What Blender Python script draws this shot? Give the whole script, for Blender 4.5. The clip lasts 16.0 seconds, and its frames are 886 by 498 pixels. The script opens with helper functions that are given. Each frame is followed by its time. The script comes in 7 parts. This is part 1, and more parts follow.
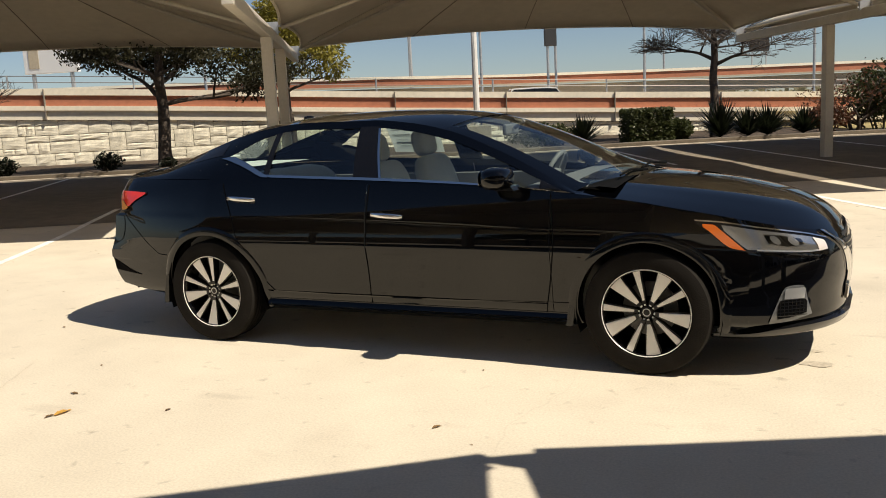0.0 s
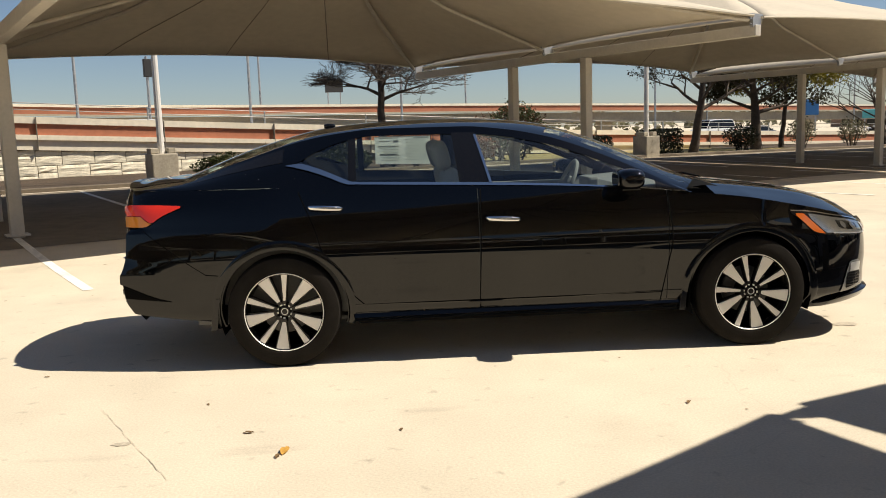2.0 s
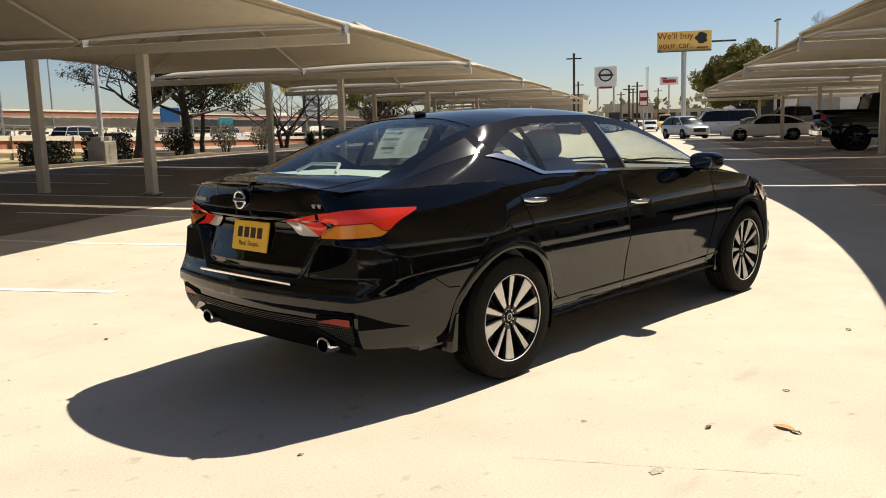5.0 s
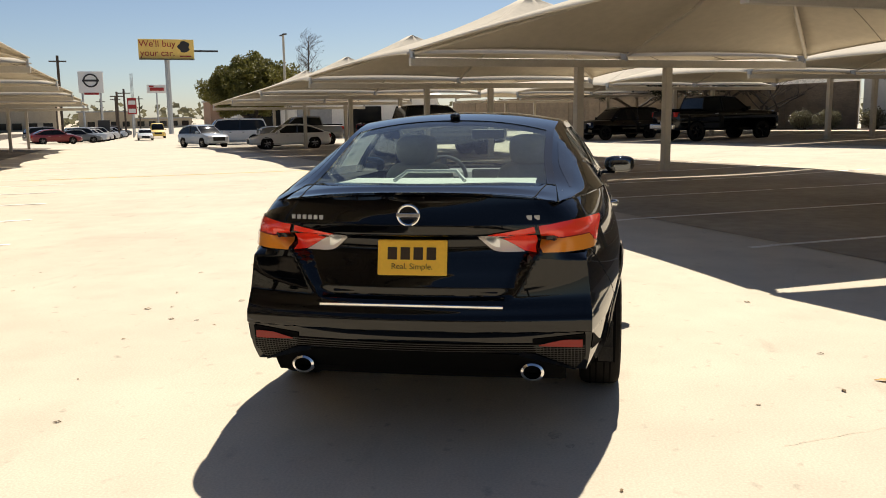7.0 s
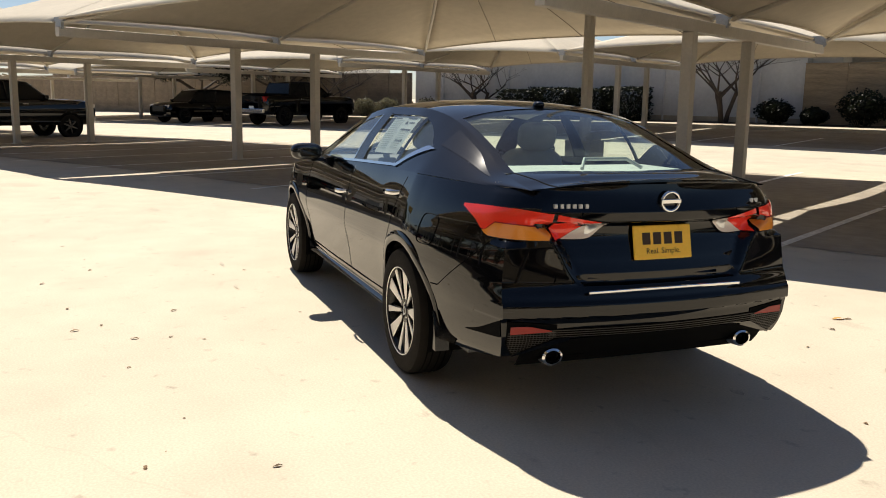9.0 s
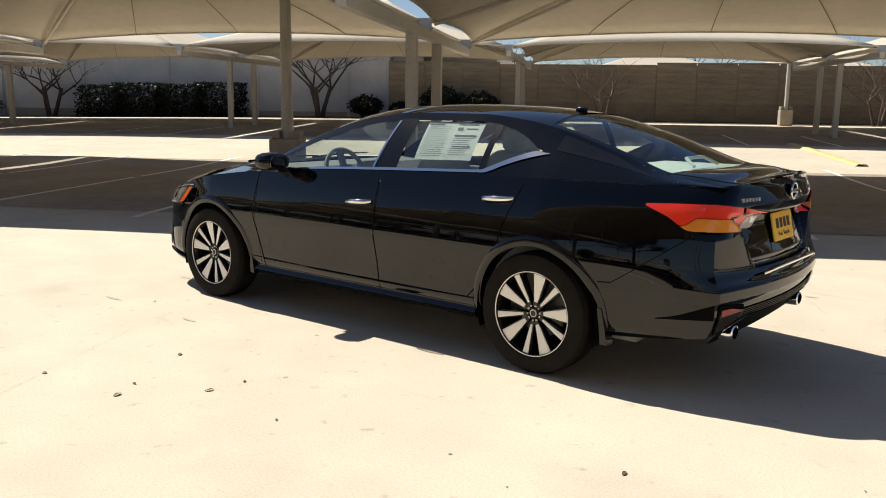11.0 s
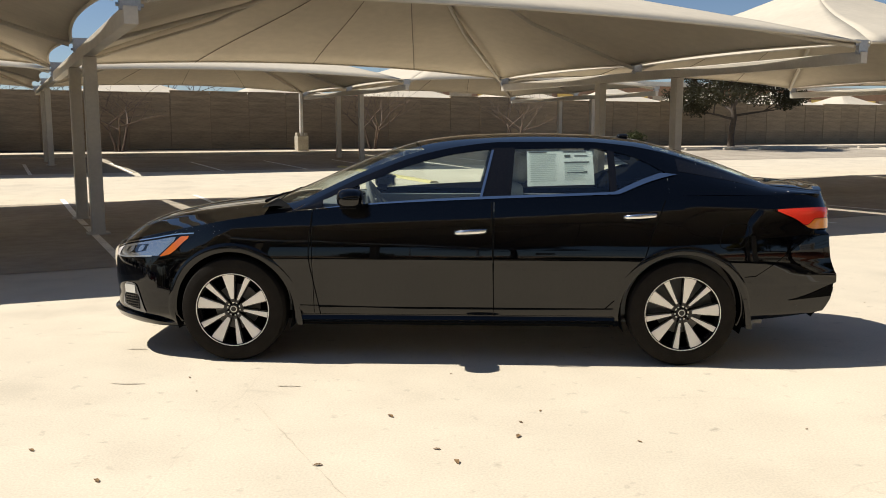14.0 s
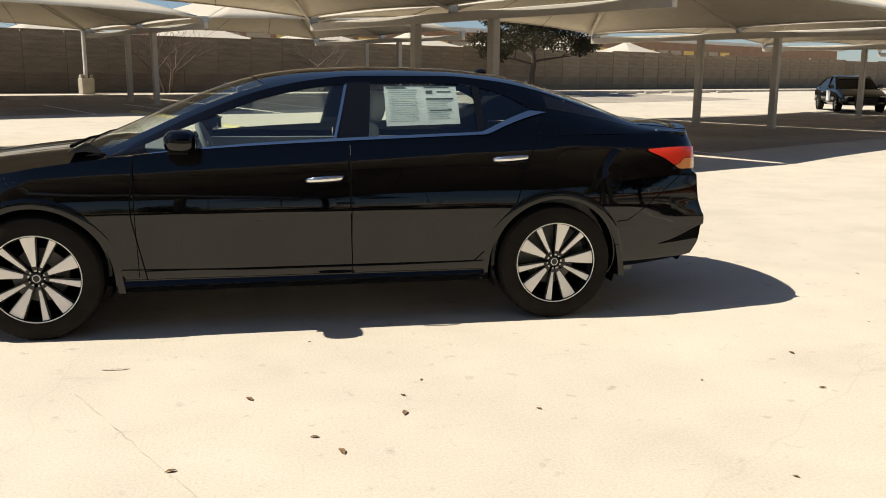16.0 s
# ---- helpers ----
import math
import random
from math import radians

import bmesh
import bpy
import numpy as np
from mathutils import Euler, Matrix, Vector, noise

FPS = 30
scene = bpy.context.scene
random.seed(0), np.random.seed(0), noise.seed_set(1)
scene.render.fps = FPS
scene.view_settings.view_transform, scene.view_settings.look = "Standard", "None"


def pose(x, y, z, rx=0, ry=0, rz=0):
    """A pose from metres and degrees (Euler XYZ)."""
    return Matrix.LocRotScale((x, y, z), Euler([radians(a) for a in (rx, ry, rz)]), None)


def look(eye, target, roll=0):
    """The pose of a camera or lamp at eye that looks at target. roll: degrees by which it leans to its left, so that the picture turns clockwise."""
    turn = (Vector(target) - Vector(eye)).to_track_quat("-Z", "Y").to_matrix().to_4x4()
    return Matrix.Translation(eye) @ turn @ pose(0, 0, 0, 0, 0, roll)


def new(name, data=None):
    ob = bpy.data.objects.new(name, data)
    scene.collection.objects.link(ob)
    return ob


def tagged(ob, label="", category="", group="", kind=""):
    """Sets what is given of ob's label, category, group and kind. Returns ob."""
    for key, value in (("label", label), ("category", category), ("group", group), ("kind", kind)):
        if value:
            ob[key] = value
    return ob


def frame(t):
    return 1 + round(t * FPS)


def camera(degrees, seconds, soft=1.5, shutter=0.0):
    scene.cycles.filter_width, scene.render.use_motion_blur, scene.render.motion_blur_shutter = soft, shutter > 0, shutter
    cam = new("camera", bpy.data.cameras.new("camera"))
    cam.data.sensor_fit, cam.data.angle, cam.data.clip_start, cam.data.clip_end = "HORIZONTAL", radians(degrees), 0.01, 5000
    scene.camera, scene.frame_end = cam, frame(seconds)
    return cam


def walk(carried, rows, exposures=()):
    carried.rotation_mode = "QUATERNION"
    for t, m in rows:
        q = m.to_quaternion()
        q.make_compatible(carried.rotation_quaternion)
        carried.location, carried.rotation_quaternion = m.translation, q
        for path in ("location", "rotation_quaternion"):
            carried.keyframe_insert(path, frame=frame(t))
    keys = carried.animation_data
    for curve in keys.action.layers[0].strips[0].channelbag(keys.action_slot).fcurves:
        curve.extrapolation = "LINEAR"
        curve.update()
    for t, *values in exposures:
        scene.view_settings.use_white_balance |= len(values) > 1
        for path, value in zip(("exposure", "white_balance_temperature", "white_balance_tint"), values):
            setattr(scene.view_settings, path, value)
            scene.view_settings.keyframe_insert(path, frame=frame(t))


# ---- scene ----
cam = camera(54.3, 16.0, 0.95)
PATH = [
    (0, (2.318, -5.3, 1.418), (1.484, -3.509, 1.104), -2.9),
    (0.5, (1.622, -5.603, 1.425), (1.01, -3.722, 1.125), -3.8),
    (1, (0.858, -5.848, 1.401), (0.491, -3.903, 1.117), -3.1),
    (1.5, (0.058, -5.955, 1.392), (-0.072, -3.977, 1.123), -2.3),
    (2, (-0.732, -5.956, 1.365), (-0.626, -3.978, 1.093), -1.9),
    (2.5, (-1.537, -5.862, 1.368), (-1.179, -3.914, 1.092), -1.9),
    (3, (-2.317, -5.673, 1.354), (-1.739, -3.779, 1.077), -1.6),
    (3.5, (-3.058, -5.352, 1.355), (-2.26, -3.539, 1.077), -1.3),
    (3.7, (-3.344, -5.189, 1.392), (-2.464, -3.415, 1.111), -0.9),
    (5.8, (-5.507, -2.59, 1.397), (-3.808, -1.58, 1.091), -2.2),
    (6, (-5.614, -2.28, 1.423), (-3.862, -1.364, 1.121), -2.0),
    (6.5, (-5.886, -1.523, 1.436), (-4.022, -0.863, 1.137), -1.2),
    (7, (-6.002, -0.761, 1.426), (-4.055, -0.423, 1.12), -0.8),
    (7.5, (-6.083, 0.014, 1.427), (-4.107, 0.048, 1.12), 0.6),
    (8, (-6.024, 0.795, 1.425), (-4.059, 0.603, 1.107), 0.9),
    (8.5, (-5.905, 1.576, 1.44), (-3.986, 1.119, 1.108), 1.2),
    (9, (-5.644, 2.31, 1.44), (-3.806, 1.598, 1.098), 1.0),
    (9.2, (-5.534, 2.617, 1.421), (-3.736, 1.812, 1.076), 1.0),
    (11.3, (-3.555, 5.017, 1.468), (-2.432, 3.396, 1.135), 0.4),
    (11.5, (-3.324, 5.2, 1.469), (-2.278, 3.527, 1.14), 0.2),
    (12, (-2.683, 5.611, 1.474), (-1.821, 3.835, 1.156), 0.0),
    (12.5, (-2.043, 5.937, 1.48), (-1.409, 4.06, 1.203), -0.3),
    (13, (-1.363, 6.089, 1.477), (-0.923, 4.156, 1.209), -0.1),
    (13.5, (-0.719, 6.208, 1.482), (-0.456, 4.244, 1.21), -0.0),
    (14, (-0.161, 6.222, 1.457), (-0.073, 4.243, 1.186), -0.0),
    (14.5, (0.273, 6.22, 1.434), (0.253, 4.24, 1.155), -0.4),
    (15, (0.464, 6.143, 1.404), (0.373, 4.163, 1.138), -0.1),
    (15.5, (0.46, 6.085, 1.397), (0.337, 4.108, 1.119), -0.3),
    (16, (0.131, 5.6, 1.383), (-0.23, 3.672, 0.992), 0.4),
]
walk(cam, [(t, look(eye, target, roll)) for t, eye, target, roll in PATH],
     [(0, 0.34, 6700, 11), (1.5, 0.38, 6700, 11), (3.5, 0.40, 6680, 11), (6, 0.42, 6620, 11.5), (9, 0.43, 6560, 11.5), (11.5, 0.40, 6300, 11), (14, 0.39, 6280, 11), (16, 0.36, 6280, 11)])

# ---- daylight ----
SUN_EL, SUN_AZ = radians(52.4), radians(-3.5)
world = bpy.data.worlds.new("sky")
scene.world = world
world.use_nodes = True
wn = world.node_tree.nodes
sky = wn.new("ShaderNodeTexSky")
sky.sky_type = "NISHITA"
sky.sun_disc = False
sky.sun_elevation = SUN_EL
sky.sun_rotation = radians(90) - SUN_AZ
sky.altitude = 1200
sky.air_density, sky.dust_density, sky.ozone_density = 0.90, 1.0, 1.8
wn["Background"].inputs["Strength"].default_value = 0.062
world.node_tree.links.new(sky.outputs[0], wn["Background"].inputs["Color"])
sun_data = bpy.data.lights.new("sun", "SUN")
sun_data.energy, sun_data.angle, sun_data.color = 5.0, radians(0.53), (1.0, 0.93, 0.80)
sun_ob = new("sun", sun_data)
sun_dir = Vector((math.cos(SUN_EL) * math.cos(SUN_AZ), math.cos(SUN_EL) * math.sin(SUN_AZ), math.sin(SUN_EL)))
sun_ob.matrix_basis = look(sun_dir * 60, (0, 0, 0))


# ---- materials ----
def mat(name, base=(0.5, 0.5, 0.5), rough=0.5, metal=0.0, spec=0.5, coat=0.0, noise_scale=0.0, vary=0.0, second=0.0, bump=0.0,
        bump_scale=60.0, rand=0.0, trans=0.0, stretch=(1, 1, 1), coat_rough=0.03, world_space=False):
    """Principled material with colour variation at two scales, fine relief and, with rand, a shift from object to object."""
    m = bpy.data.materials.new(name)
    m.use_nodes = True
    n, l = m.node_tree.nodes, m.node_tree.links
    b = n["Principled BSDF"]
    b.inputs["Base Color"].default_value = (*base, 1)
    b.inputs["Roughness"].default_value = rough
    b.inputs["Metallic"].default_value = metal
    b.inputs["Specular IOR Level"].default_value = spec
    b.inputs["Coat Weight"].default_value = coat
    b.inputs["Coat Roughness"].default_value = coat_rough
    b.inputs["Coat IOR"].default_value = 1.5
    if noise_scale or rand or bump:
        tc = n.new("ShaderNodeTexCoord")
        mp = n.new("ShaderNodeMapping")
        mp.inputs["Scale"].default_value = stretch
        if world_space:
            ge = n.new("ShaderNodeNewGeometry")
            l.new(ge.outputs["Position"], mp.inputs["Vector"])
        else:
            l.new(tc.outputs["Object"], mp.inputs["Vector"])
    col = None
    if noise_scale:
        hs = n.new("ShaderNodeHueSaturation")
        hs.inputs["Color"].default_value = (*base, 1)
        t1 = n.new("ShaderNodeTexNoise")
        t1.inputs["Scale"].default_value, t1.inputs["Detail"].default_value = noise_scale, 6
        t2 = n.new("ShaderNodeTexNoise")
        t2.inputs["Scale"].default_value, t2.inputs["Detail"].default_value = noise_scale * 9, 4
        l.new(mp.outputs[0], t1.inputs["Vector"])
        l.new(mp.outputs[0], t2.inputs["Vector"])
        a = n.new("ShaderNodeMapRange")
        a.inputs["From Min"].default_value, a.inputs["From Max"].default_value = 0.3, 0.7
        a.inputs["To Min"].default_value, a.inputs["To Max"].default_value = 1 - vary, 1 + vary
        c = n.new("ShaderNodeMapRange")
        c.inputs["From Min"].default_value, c.inputs["From Max"].default_value = 0.3, 0.7
        c.inputs["To Min"].default_value, c.inputs["To Max"].default_value = 1 - second, 1 + second
        l.new(t1.outputs[0], a.inputs[0])
        l.new(t2.outputs[0], c.inputs[0])
        mu = n.new("ShaderNodeMath")
        mu.operation = "MULTIPLY"
        l.new(a.outputs[0], mu.inputs[0])
        l.new(c.outputs[0], mu.inputs[1])
        last = mu
        if rand:
            oi = n.new("ShaderNodeObjectInfo")
            r = n.new("ShaderNodeMapRange")
            r.inputs["To Min"].default_value, r.inputs["To Max"].default_value = 1 - rand, 1 + rand
            l.new(oi.outputs["Random"], r.inputs[0])
            m2 = n.new("ShaderNodeMath")
            m2.operation = "MULTIPLY"
            l.new(mu.outputs[0], m2.inputs[0])
            l.new(r.outputs[0], m2.inputs[1])
            last = m2
        l.new(last.outputs[0], hs.inputs["Value"])
        l.new(hs.outputs[0], b.inputs["Base Color"])
        col = hs
    if bump:
        t3 = n.new("ShaderNodeTexNoise")
        t3.inputs["Scale"].default_value, t3.inputs["Detail"].default_value = bump_scale, 5
        l.new(mp.outputs[0], t3.inputs["Vector"])
        bu = n.new("ShaderNodeBump")
        bu.inputs["Strength"].default_value, bu.inputs["Distance"].default_value = bump, 0.02
        l.new(t3.outputs[0], bu.inputs["Height"])
        l.new(bu.outputs[0], b.inputs["Normal"])
        if coat:
            l.new(bu.outputs[0], b.inputs["Coat Normal"])
    if trans:
        tr = n.new("ShaderNodeBsdfTranslucent")
        tr.inputs["Color"].default_value = (*base, 1)
        if col:
            l.new(col.outputs[0], tr.inputs["Color"])
        mx = n.new("ShaderNodeMixShader")
        mx.inputs[0].default_value = trans
        l.new(b.outputs[0], mx.inputs[1])
        l.new(tr.outputs[0], mx.inputs[2])
        l.new(mx.outputs[0], n["Material Output"].inputs["Surface"])
    return m


def glass_mat(name, tint, face=0.07, rough=0.0):
    """Thin pane: clear tint through it, gloss that grows towards grazing angles on it."""
    m = bpy.data.materials.new(name)
    m.use_nodes = True
    n, l = m.node_tree.nodes, m.node_tree.links
    n.remove(n["Principled BSDF"])
    t, g, f, x = n.new("ShaderNodeBsdfTransparent"), n.new("ShaderNodeBsdfGlossy"), n.new("ShaderNodeLayerWeight"), n.new("ShaderNodeMixShader")
    t.inputs[0].default_value = (*tint, 1)
    g.inputs["Roughness"].default_value = rough
    f.inputs[0].default_value = 0.5
    pw, ma = n.new("ShaderNodeMath"), n.new("ShaderNodeMath")
    pw.operation, ma.operation = "POWER", "MULTIPLY_ADD"
    pw.inputs[1].default_value = 5.0
    ma.inputs[1].default_value, ma.inputs[2].default_value = 1 - face, face
    l.new(f.outputs["Facing"], pw.inputs[0])
    l.new(pw.outputs[0], ma.inputs[0])
    l.new(ma.outputs[0], x.inputs[0])
    l.new(t.outputs[0], x.inputs[1])
    l.new(g.outputs[0], x.inputs[2])
    l.new(x.outputs[0], n["Material Output"].inputs["Surface"])
    return m


def concrete_mat():
    """Pale broom-finished concrete with soft stains, tyre smudges and hairline cracks, in metres."""
    m = bpy.data.materials.new("concrete")
    m.use_nodes = True
    n, l = m.node_tree.nodes, m.node_tree.links
    b = n["Principled BSDF"]
    b.inputs["Roughness"].default_value = 0.85
    b.inputs["Specular IOR Level"].default_value = 0.25
    ge = n.new("ShaderNodeNewGeometry")

    def tex(scale, detail, lo, hi, a, c, stretch=None):
        t = n.new("ShaderNodeTexNoise")
        t.inputs["Scale"].default_value, t.inputs["Detail"].default_value = scale, detail
        if stretch:
            mp = n.new("ShaderNodeMapping")
            mp.inputs["Rotation"].default_value = (0, 0, radians(-24))
            mp.inputs["Scale"].default_value = stretch
            l.new(ge.outputs["Position"], mp.inputs["Vector"])
            l.new(mp.outputs[0], t.inputs["Vector"])
        else:
            l.new(ge.outputs["Position"], t.inputs["Vector"])
        r = n.new("ShaderNodeMapRange")
        r.inputs["From Min"].default_value, r.inputs["From Max"].default_value = lo, hi
        r.inputs["To Min"].default_value, r.inputs["To Max"].default_value = a, c
        l.new(t.outputs[0], r.inputs[0])
        return t, r

    def mul(p, q):
        k = n.new("ShaderNodeMath")
        k.operation = "MULTIPLY"
        l.new(p.outputs[0], k.inputs[0])
        l.new(q.outputs[0], k.inputs[1])
        return k
    _, big = tex(0.35, 5, 0.3, 0.7, 0.93, 1.06)
    _, mid = tex(2.2, 6, 0.3, 0.7, 0.95, 1.05)
    t3, fine = tex(85, 4, 0.3, 0.7, 0.90, 1.08)
    _, smudge = tex(1.1, 7, 0.64, 0.80, 1.0, 0.76, (1, 3.2, 1))
    _, patch = tex(0.9, 6, 0.56, 0.72, 1.0, 0.87)
    _, spots = tex(9.5, 4, 0.64, 0.76, 1.0, 0.72)
    vo = n.new("ShaderNodeTexVoronoi")
    vo.feature = "DISTANCE_TO_EDGE"
    vo.inputs["Scale"].default_value = 0.16
    wob = n.new("ShaderNodeTexNoise")
    wob.inputs["Scale"].default_value = 1.4
    l.new(ge.outputs["Position"], wob.inputs["Vector"])
    wm = n.new("ShaderNodeVectorMath")
    wm.operation = "MULTIPLY_ADD"
    wm.inputs[1].default_value = (0.45, 0.45, 0)
    l.new(wob.outputs["Color"], wm.inputs[0])
    l.new(ge.outputs["Position"], wm.inputs[2])
    l.new(wm.outputs[0], vo.inputs["Vector"])
    cr = n.new("ShaderNodeMapRange")
    cr.inputs["From Min"].default_value, cr.inputs["From Max"].default_value = 0.0, 0.0011
    cr.inputs["To Min"].default_value, cr.inputs["To Max"].default_value = 0.93, 1.0
    l.new(vo.outputs["Distance"], cr.inputs[0])
    v = mul(mul(mul(big, mid), mul(fine, smudge)), mul(mul(spots, patch), cr))
    hs = n.new("ShaderNodeHueSaturation")
    hs.inputs["Color"].default_value = (0.60, 0.53, 0.415, 1)
    l.new(v.outputs[0], hs.inputs["Value"])
    l.new(hs.outputs[0], b.inputs["Base Color"])
    bu = n.new("ShaderNodeBump")
    bu.inputs["Strength"].default_value, bu.inputs["Distance"].default_value = 0.25, 0.004
    l.new(t3.outputs[0], bu.inputs["Height"])
    l.new(bu.outputs[0], b.inputs["Normal"])
    return m


M_CONC = concrete_mat()
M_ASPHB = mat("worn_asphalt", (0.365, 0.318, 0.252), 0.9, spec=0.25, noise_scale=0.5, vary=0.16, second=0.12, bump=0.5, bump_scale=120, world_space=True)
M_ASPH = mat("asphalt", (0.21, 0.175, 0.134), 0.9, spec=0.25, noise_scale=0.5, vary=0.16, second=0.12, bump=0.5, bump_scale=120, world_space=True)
M_LINE = mat("line_paint", (0.84, 0.81, 0.74), 0.7, noise_scale=3, vary=0.15, second=0.2)
M_YLINE = mat("yellow_paint", (0.60, 0.50, 0.22), 0.7, noise_scale=3, vary=0.15, second=0.2)
# kerb concrete with the planting strip's shade put into its colour
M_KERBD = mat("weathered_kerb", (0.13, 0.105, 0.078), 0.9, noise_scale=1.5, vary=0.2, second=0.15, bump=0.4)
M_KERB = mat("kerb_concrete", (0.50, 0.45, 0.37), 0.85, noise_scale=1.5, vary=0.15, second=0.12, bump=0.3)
M_SOIL = mat("mulch", (0.06, 0.040, 0.024), 0.95, noise_scale=2, vary=0.3, second=0.35, bump=0.8, bump_scale=25)
M_GRASS = mat("dry_grass", (0.28, 0.22, 0.09), 0.95, noise_scale=1.2, vary=0.3, second=0.3, bump=0.8, bump_scale=30)
M_FABRIC = mat("shade_cloth", (0.585, 0.525, 0.425), 0.85, spec=0.2, noise_scale=0.6, vary=0.05, second=0.04, bump=0.15, bump_scale=300, trans=0.11)
M_SEAM = mat("seam_thread", (0.22, 0.19, 0.15), 0.8)
M_STEEL = mat("painted_steel", (0.50, 0.46, 0.39), 0.45, noise_scale=2.5, vary=0.07, second=0.05)
M_STEELW = mat("white_steel", (0.72, 0.70, 0.66), 0.4, noise_scale=2.5, vary=0.05, second=0.04)
M_GALV = mat("galvanised_steel", (0.42, 0.43, 0.44), 0.45, metal=0.7, noise_scale=6, vary=0.12, second=0.08)
M_BASE = mat("pole_concrete", (0.38, 0.34, 0.27), 0.9, noise_scale=2.5, vary=0.14, second=0.12, bump=0.4)
M_STONE = mat("rough_limestone", (0.86, 0.79, 0.62), 0.9, noise_scale=2.2, vary=0.16, second=0.14, bump=0.7, bump_scale=7, rand=0.07)
M_MORTAR = mat("mortar", (0.26, 0.215, 0.15), 0.95, noise_scale=4, vary=0.15, second=0.1)
M_CREAM = mat("cream_concrete", (0.80, 0.72, 0.57), 0.8, noise_scale=0.8, vary=0.08, second=0.06)
M_REDB = mat("red_stained_concrete", (0.40, 0.150, 0.082), 0.85, noise_scale=0.7, vary=0.10, second=0.08, bump=0.3, bump_scale=40)
M_ROADGREY = mat("road_concrete", (0.30, 0.28, 0.25), 0.9, noise_scale=0.5, vary=0.1, second=0.05)
M_WALLTAN = mat("tan_precast", (0.325, 0.248, 0.155), 0.9, noise_scale=0.8, vary=0.22, second=0.16, bump=0.6, bump_scale=14, rand=0.08, stretch=(0.7, 0.7, 7))
M_WALLDARK = mat("dark_brown_precast", (0.24, 0.185, 0.125), 0.9, noise_scale=0.9, vary=0.2, second=0.12, bump=0.4, bump_scale=18, rand=0.08, stretch=(1, 1, 3))
M_WHITEWALL = mat("white_render", (0.74, 0.72, 0.68), 0.85, noise_scale=0.7, vary=0.07, second=0.04)
# white render again, its base greyed for the shaded facade
M_GREYWALL = mat("weathered_white_render", (0.62, 0.61, 0.58), 0.85, noise_scale=0.7, vary=0.10, second=0.05)
M_WALLROOF = mat("dark_roof_edge", (0.035, 0.028, 0.022), 0.8, noise_scale=1.0, vary=0.15, second=0.1)
M_ROOFTIN = mat("pale_roof", (0.60, 0.58, 0.53), 0.6, noise_scale=1.0, vary=0.08, second=0.05)
M_DARKWIN = mat("dark_window", (0.008, 0.009, 0.010), 0.08, spec=0.3)
M_BARK = mat("bark", (0.075, 0.058, 0.045), 0.95, noise_scale=6, vary=0.25, second=0.25, bump=0.9, bump_scale=30)
M_TWIG = mat("pale_twig", (0.16, 0.115, 0.085), 0.95, noise_scale=6, vary=0.2, second=0.2)


def leaf_mat(name, base):
    m = mat(name, base, 0.55, spec=0.3, noise_scale=0.9, vary=0.3, second=0.25, trans=0.3)
    return m


# first leaf colour is darkened to carry the look of backlit crowns
M_LEAF = leaf_mat("oak_leaf", (0.034, 0.031, 0.012))
M_LEAFY = leaf_mat("yellow_oak_leaf", (0.20, 0.17, 0.025))
M_LEAFO = leaf_mat("olive_oak_leaf", (0.155, 0.145, 0.035))
M_SHRUB = leaf_mat("shrub_leaf", (0.055, 0.065, 0.022))
M_SHRUBD = leaf_mat("dark_shrub_leaf", (0.013, 0.017, 0.008))
M_SHRUBR = leaf_mat("russet_shrub_leaf", (0.13, 0.055, 0.03))
M_SHRUBG = leaf_mat("grey_shrub_leaf", (0.16, 0.15, 0.09))
M_DRYLEAF = mat("dry_leaf", (0.17, 0.10, 0.04), 0.8, noise_scale=20, vary=0.25, second=0.2, rand=0.4)
M_GOLDLEAF = mat("golden_dry_leaf", (0.52, 0.28, 0.05), 0.7, noise_scale=20, vary=0.2, second=0.2)
# car
M_PAINT = mat("black_paint", (0.0006, 0.0007, 0.0012), 0.35, spec=0.0, coat=1.0, coat_rough=0.02, bump=0.02, bump_scale=2.2)
M_GLOSSBLK = mat("gloss_black_plastic", (0.006, 0.006, 0.007), 0.12, spec=0.5)
M_PLASTIC = mat("black_plastic", (0.012, 0.012, 0.012), 0.6, spec=0.35, bump=0.1, bump_scale=400)
M_MESH = mat("dark_mesh_plastic", (0.045, 0.041, 0.036), 0.45, spec=0.4)
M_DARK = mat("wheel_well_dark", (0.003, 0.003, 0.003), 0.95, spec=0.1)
M_TYRE = mat("tyre_rubber", (0.016, 0.014, 0.012), 0.85, spec=0.1, noise_scale=12, vary=0.15, second=0.1, bump=0.2, bump_scale=150)
M_CHROME = mat("chrome", (0.78, 0.78, 0.78), 0.08, metal=1.0)
M_ALLOY = mat("machined_alloy", (0.86, 0.83, 0.78), 0.34, metal=0.15)
M_ALLOYBLK = mat("gloss_black_alloy", (0.010, 0.009, 0.009), 0.25, spec=0.5)
M_BRAKE = mat("brake_iron", (0.20, 0.19, 0.18), 0.5, metal=0.6)
M_MIRROR = mat("dim_mirror", (0.14, 0.15, 0.16), 0.05, metal=1.0)
M_GLASS = glass_mat("tinted_glass", (0.90, 0.97, 0.94), 0.13, 0.02)
M_BEAD = mat("water_spot", (0.75, 0.75, 0.75), 0.15, spec=0.8)
M_WSHIELD = glass_mat("windshield_glass", (0.86, 0.93, 0.905), 0.08, 0.02)
M_REARGLASS = glass_mat("tinted_rear_glass", (0.82, 0.93, 0.87), 0.07, 0.01)
M_BOWL = mat("lamp_bowl", (0.46, 0.48, 0.50), 0.16, metal=0.9)
M_REDLENS = mat("red_lens", (0.30, 0.014, 0.008), 0.2, spec=0.4)
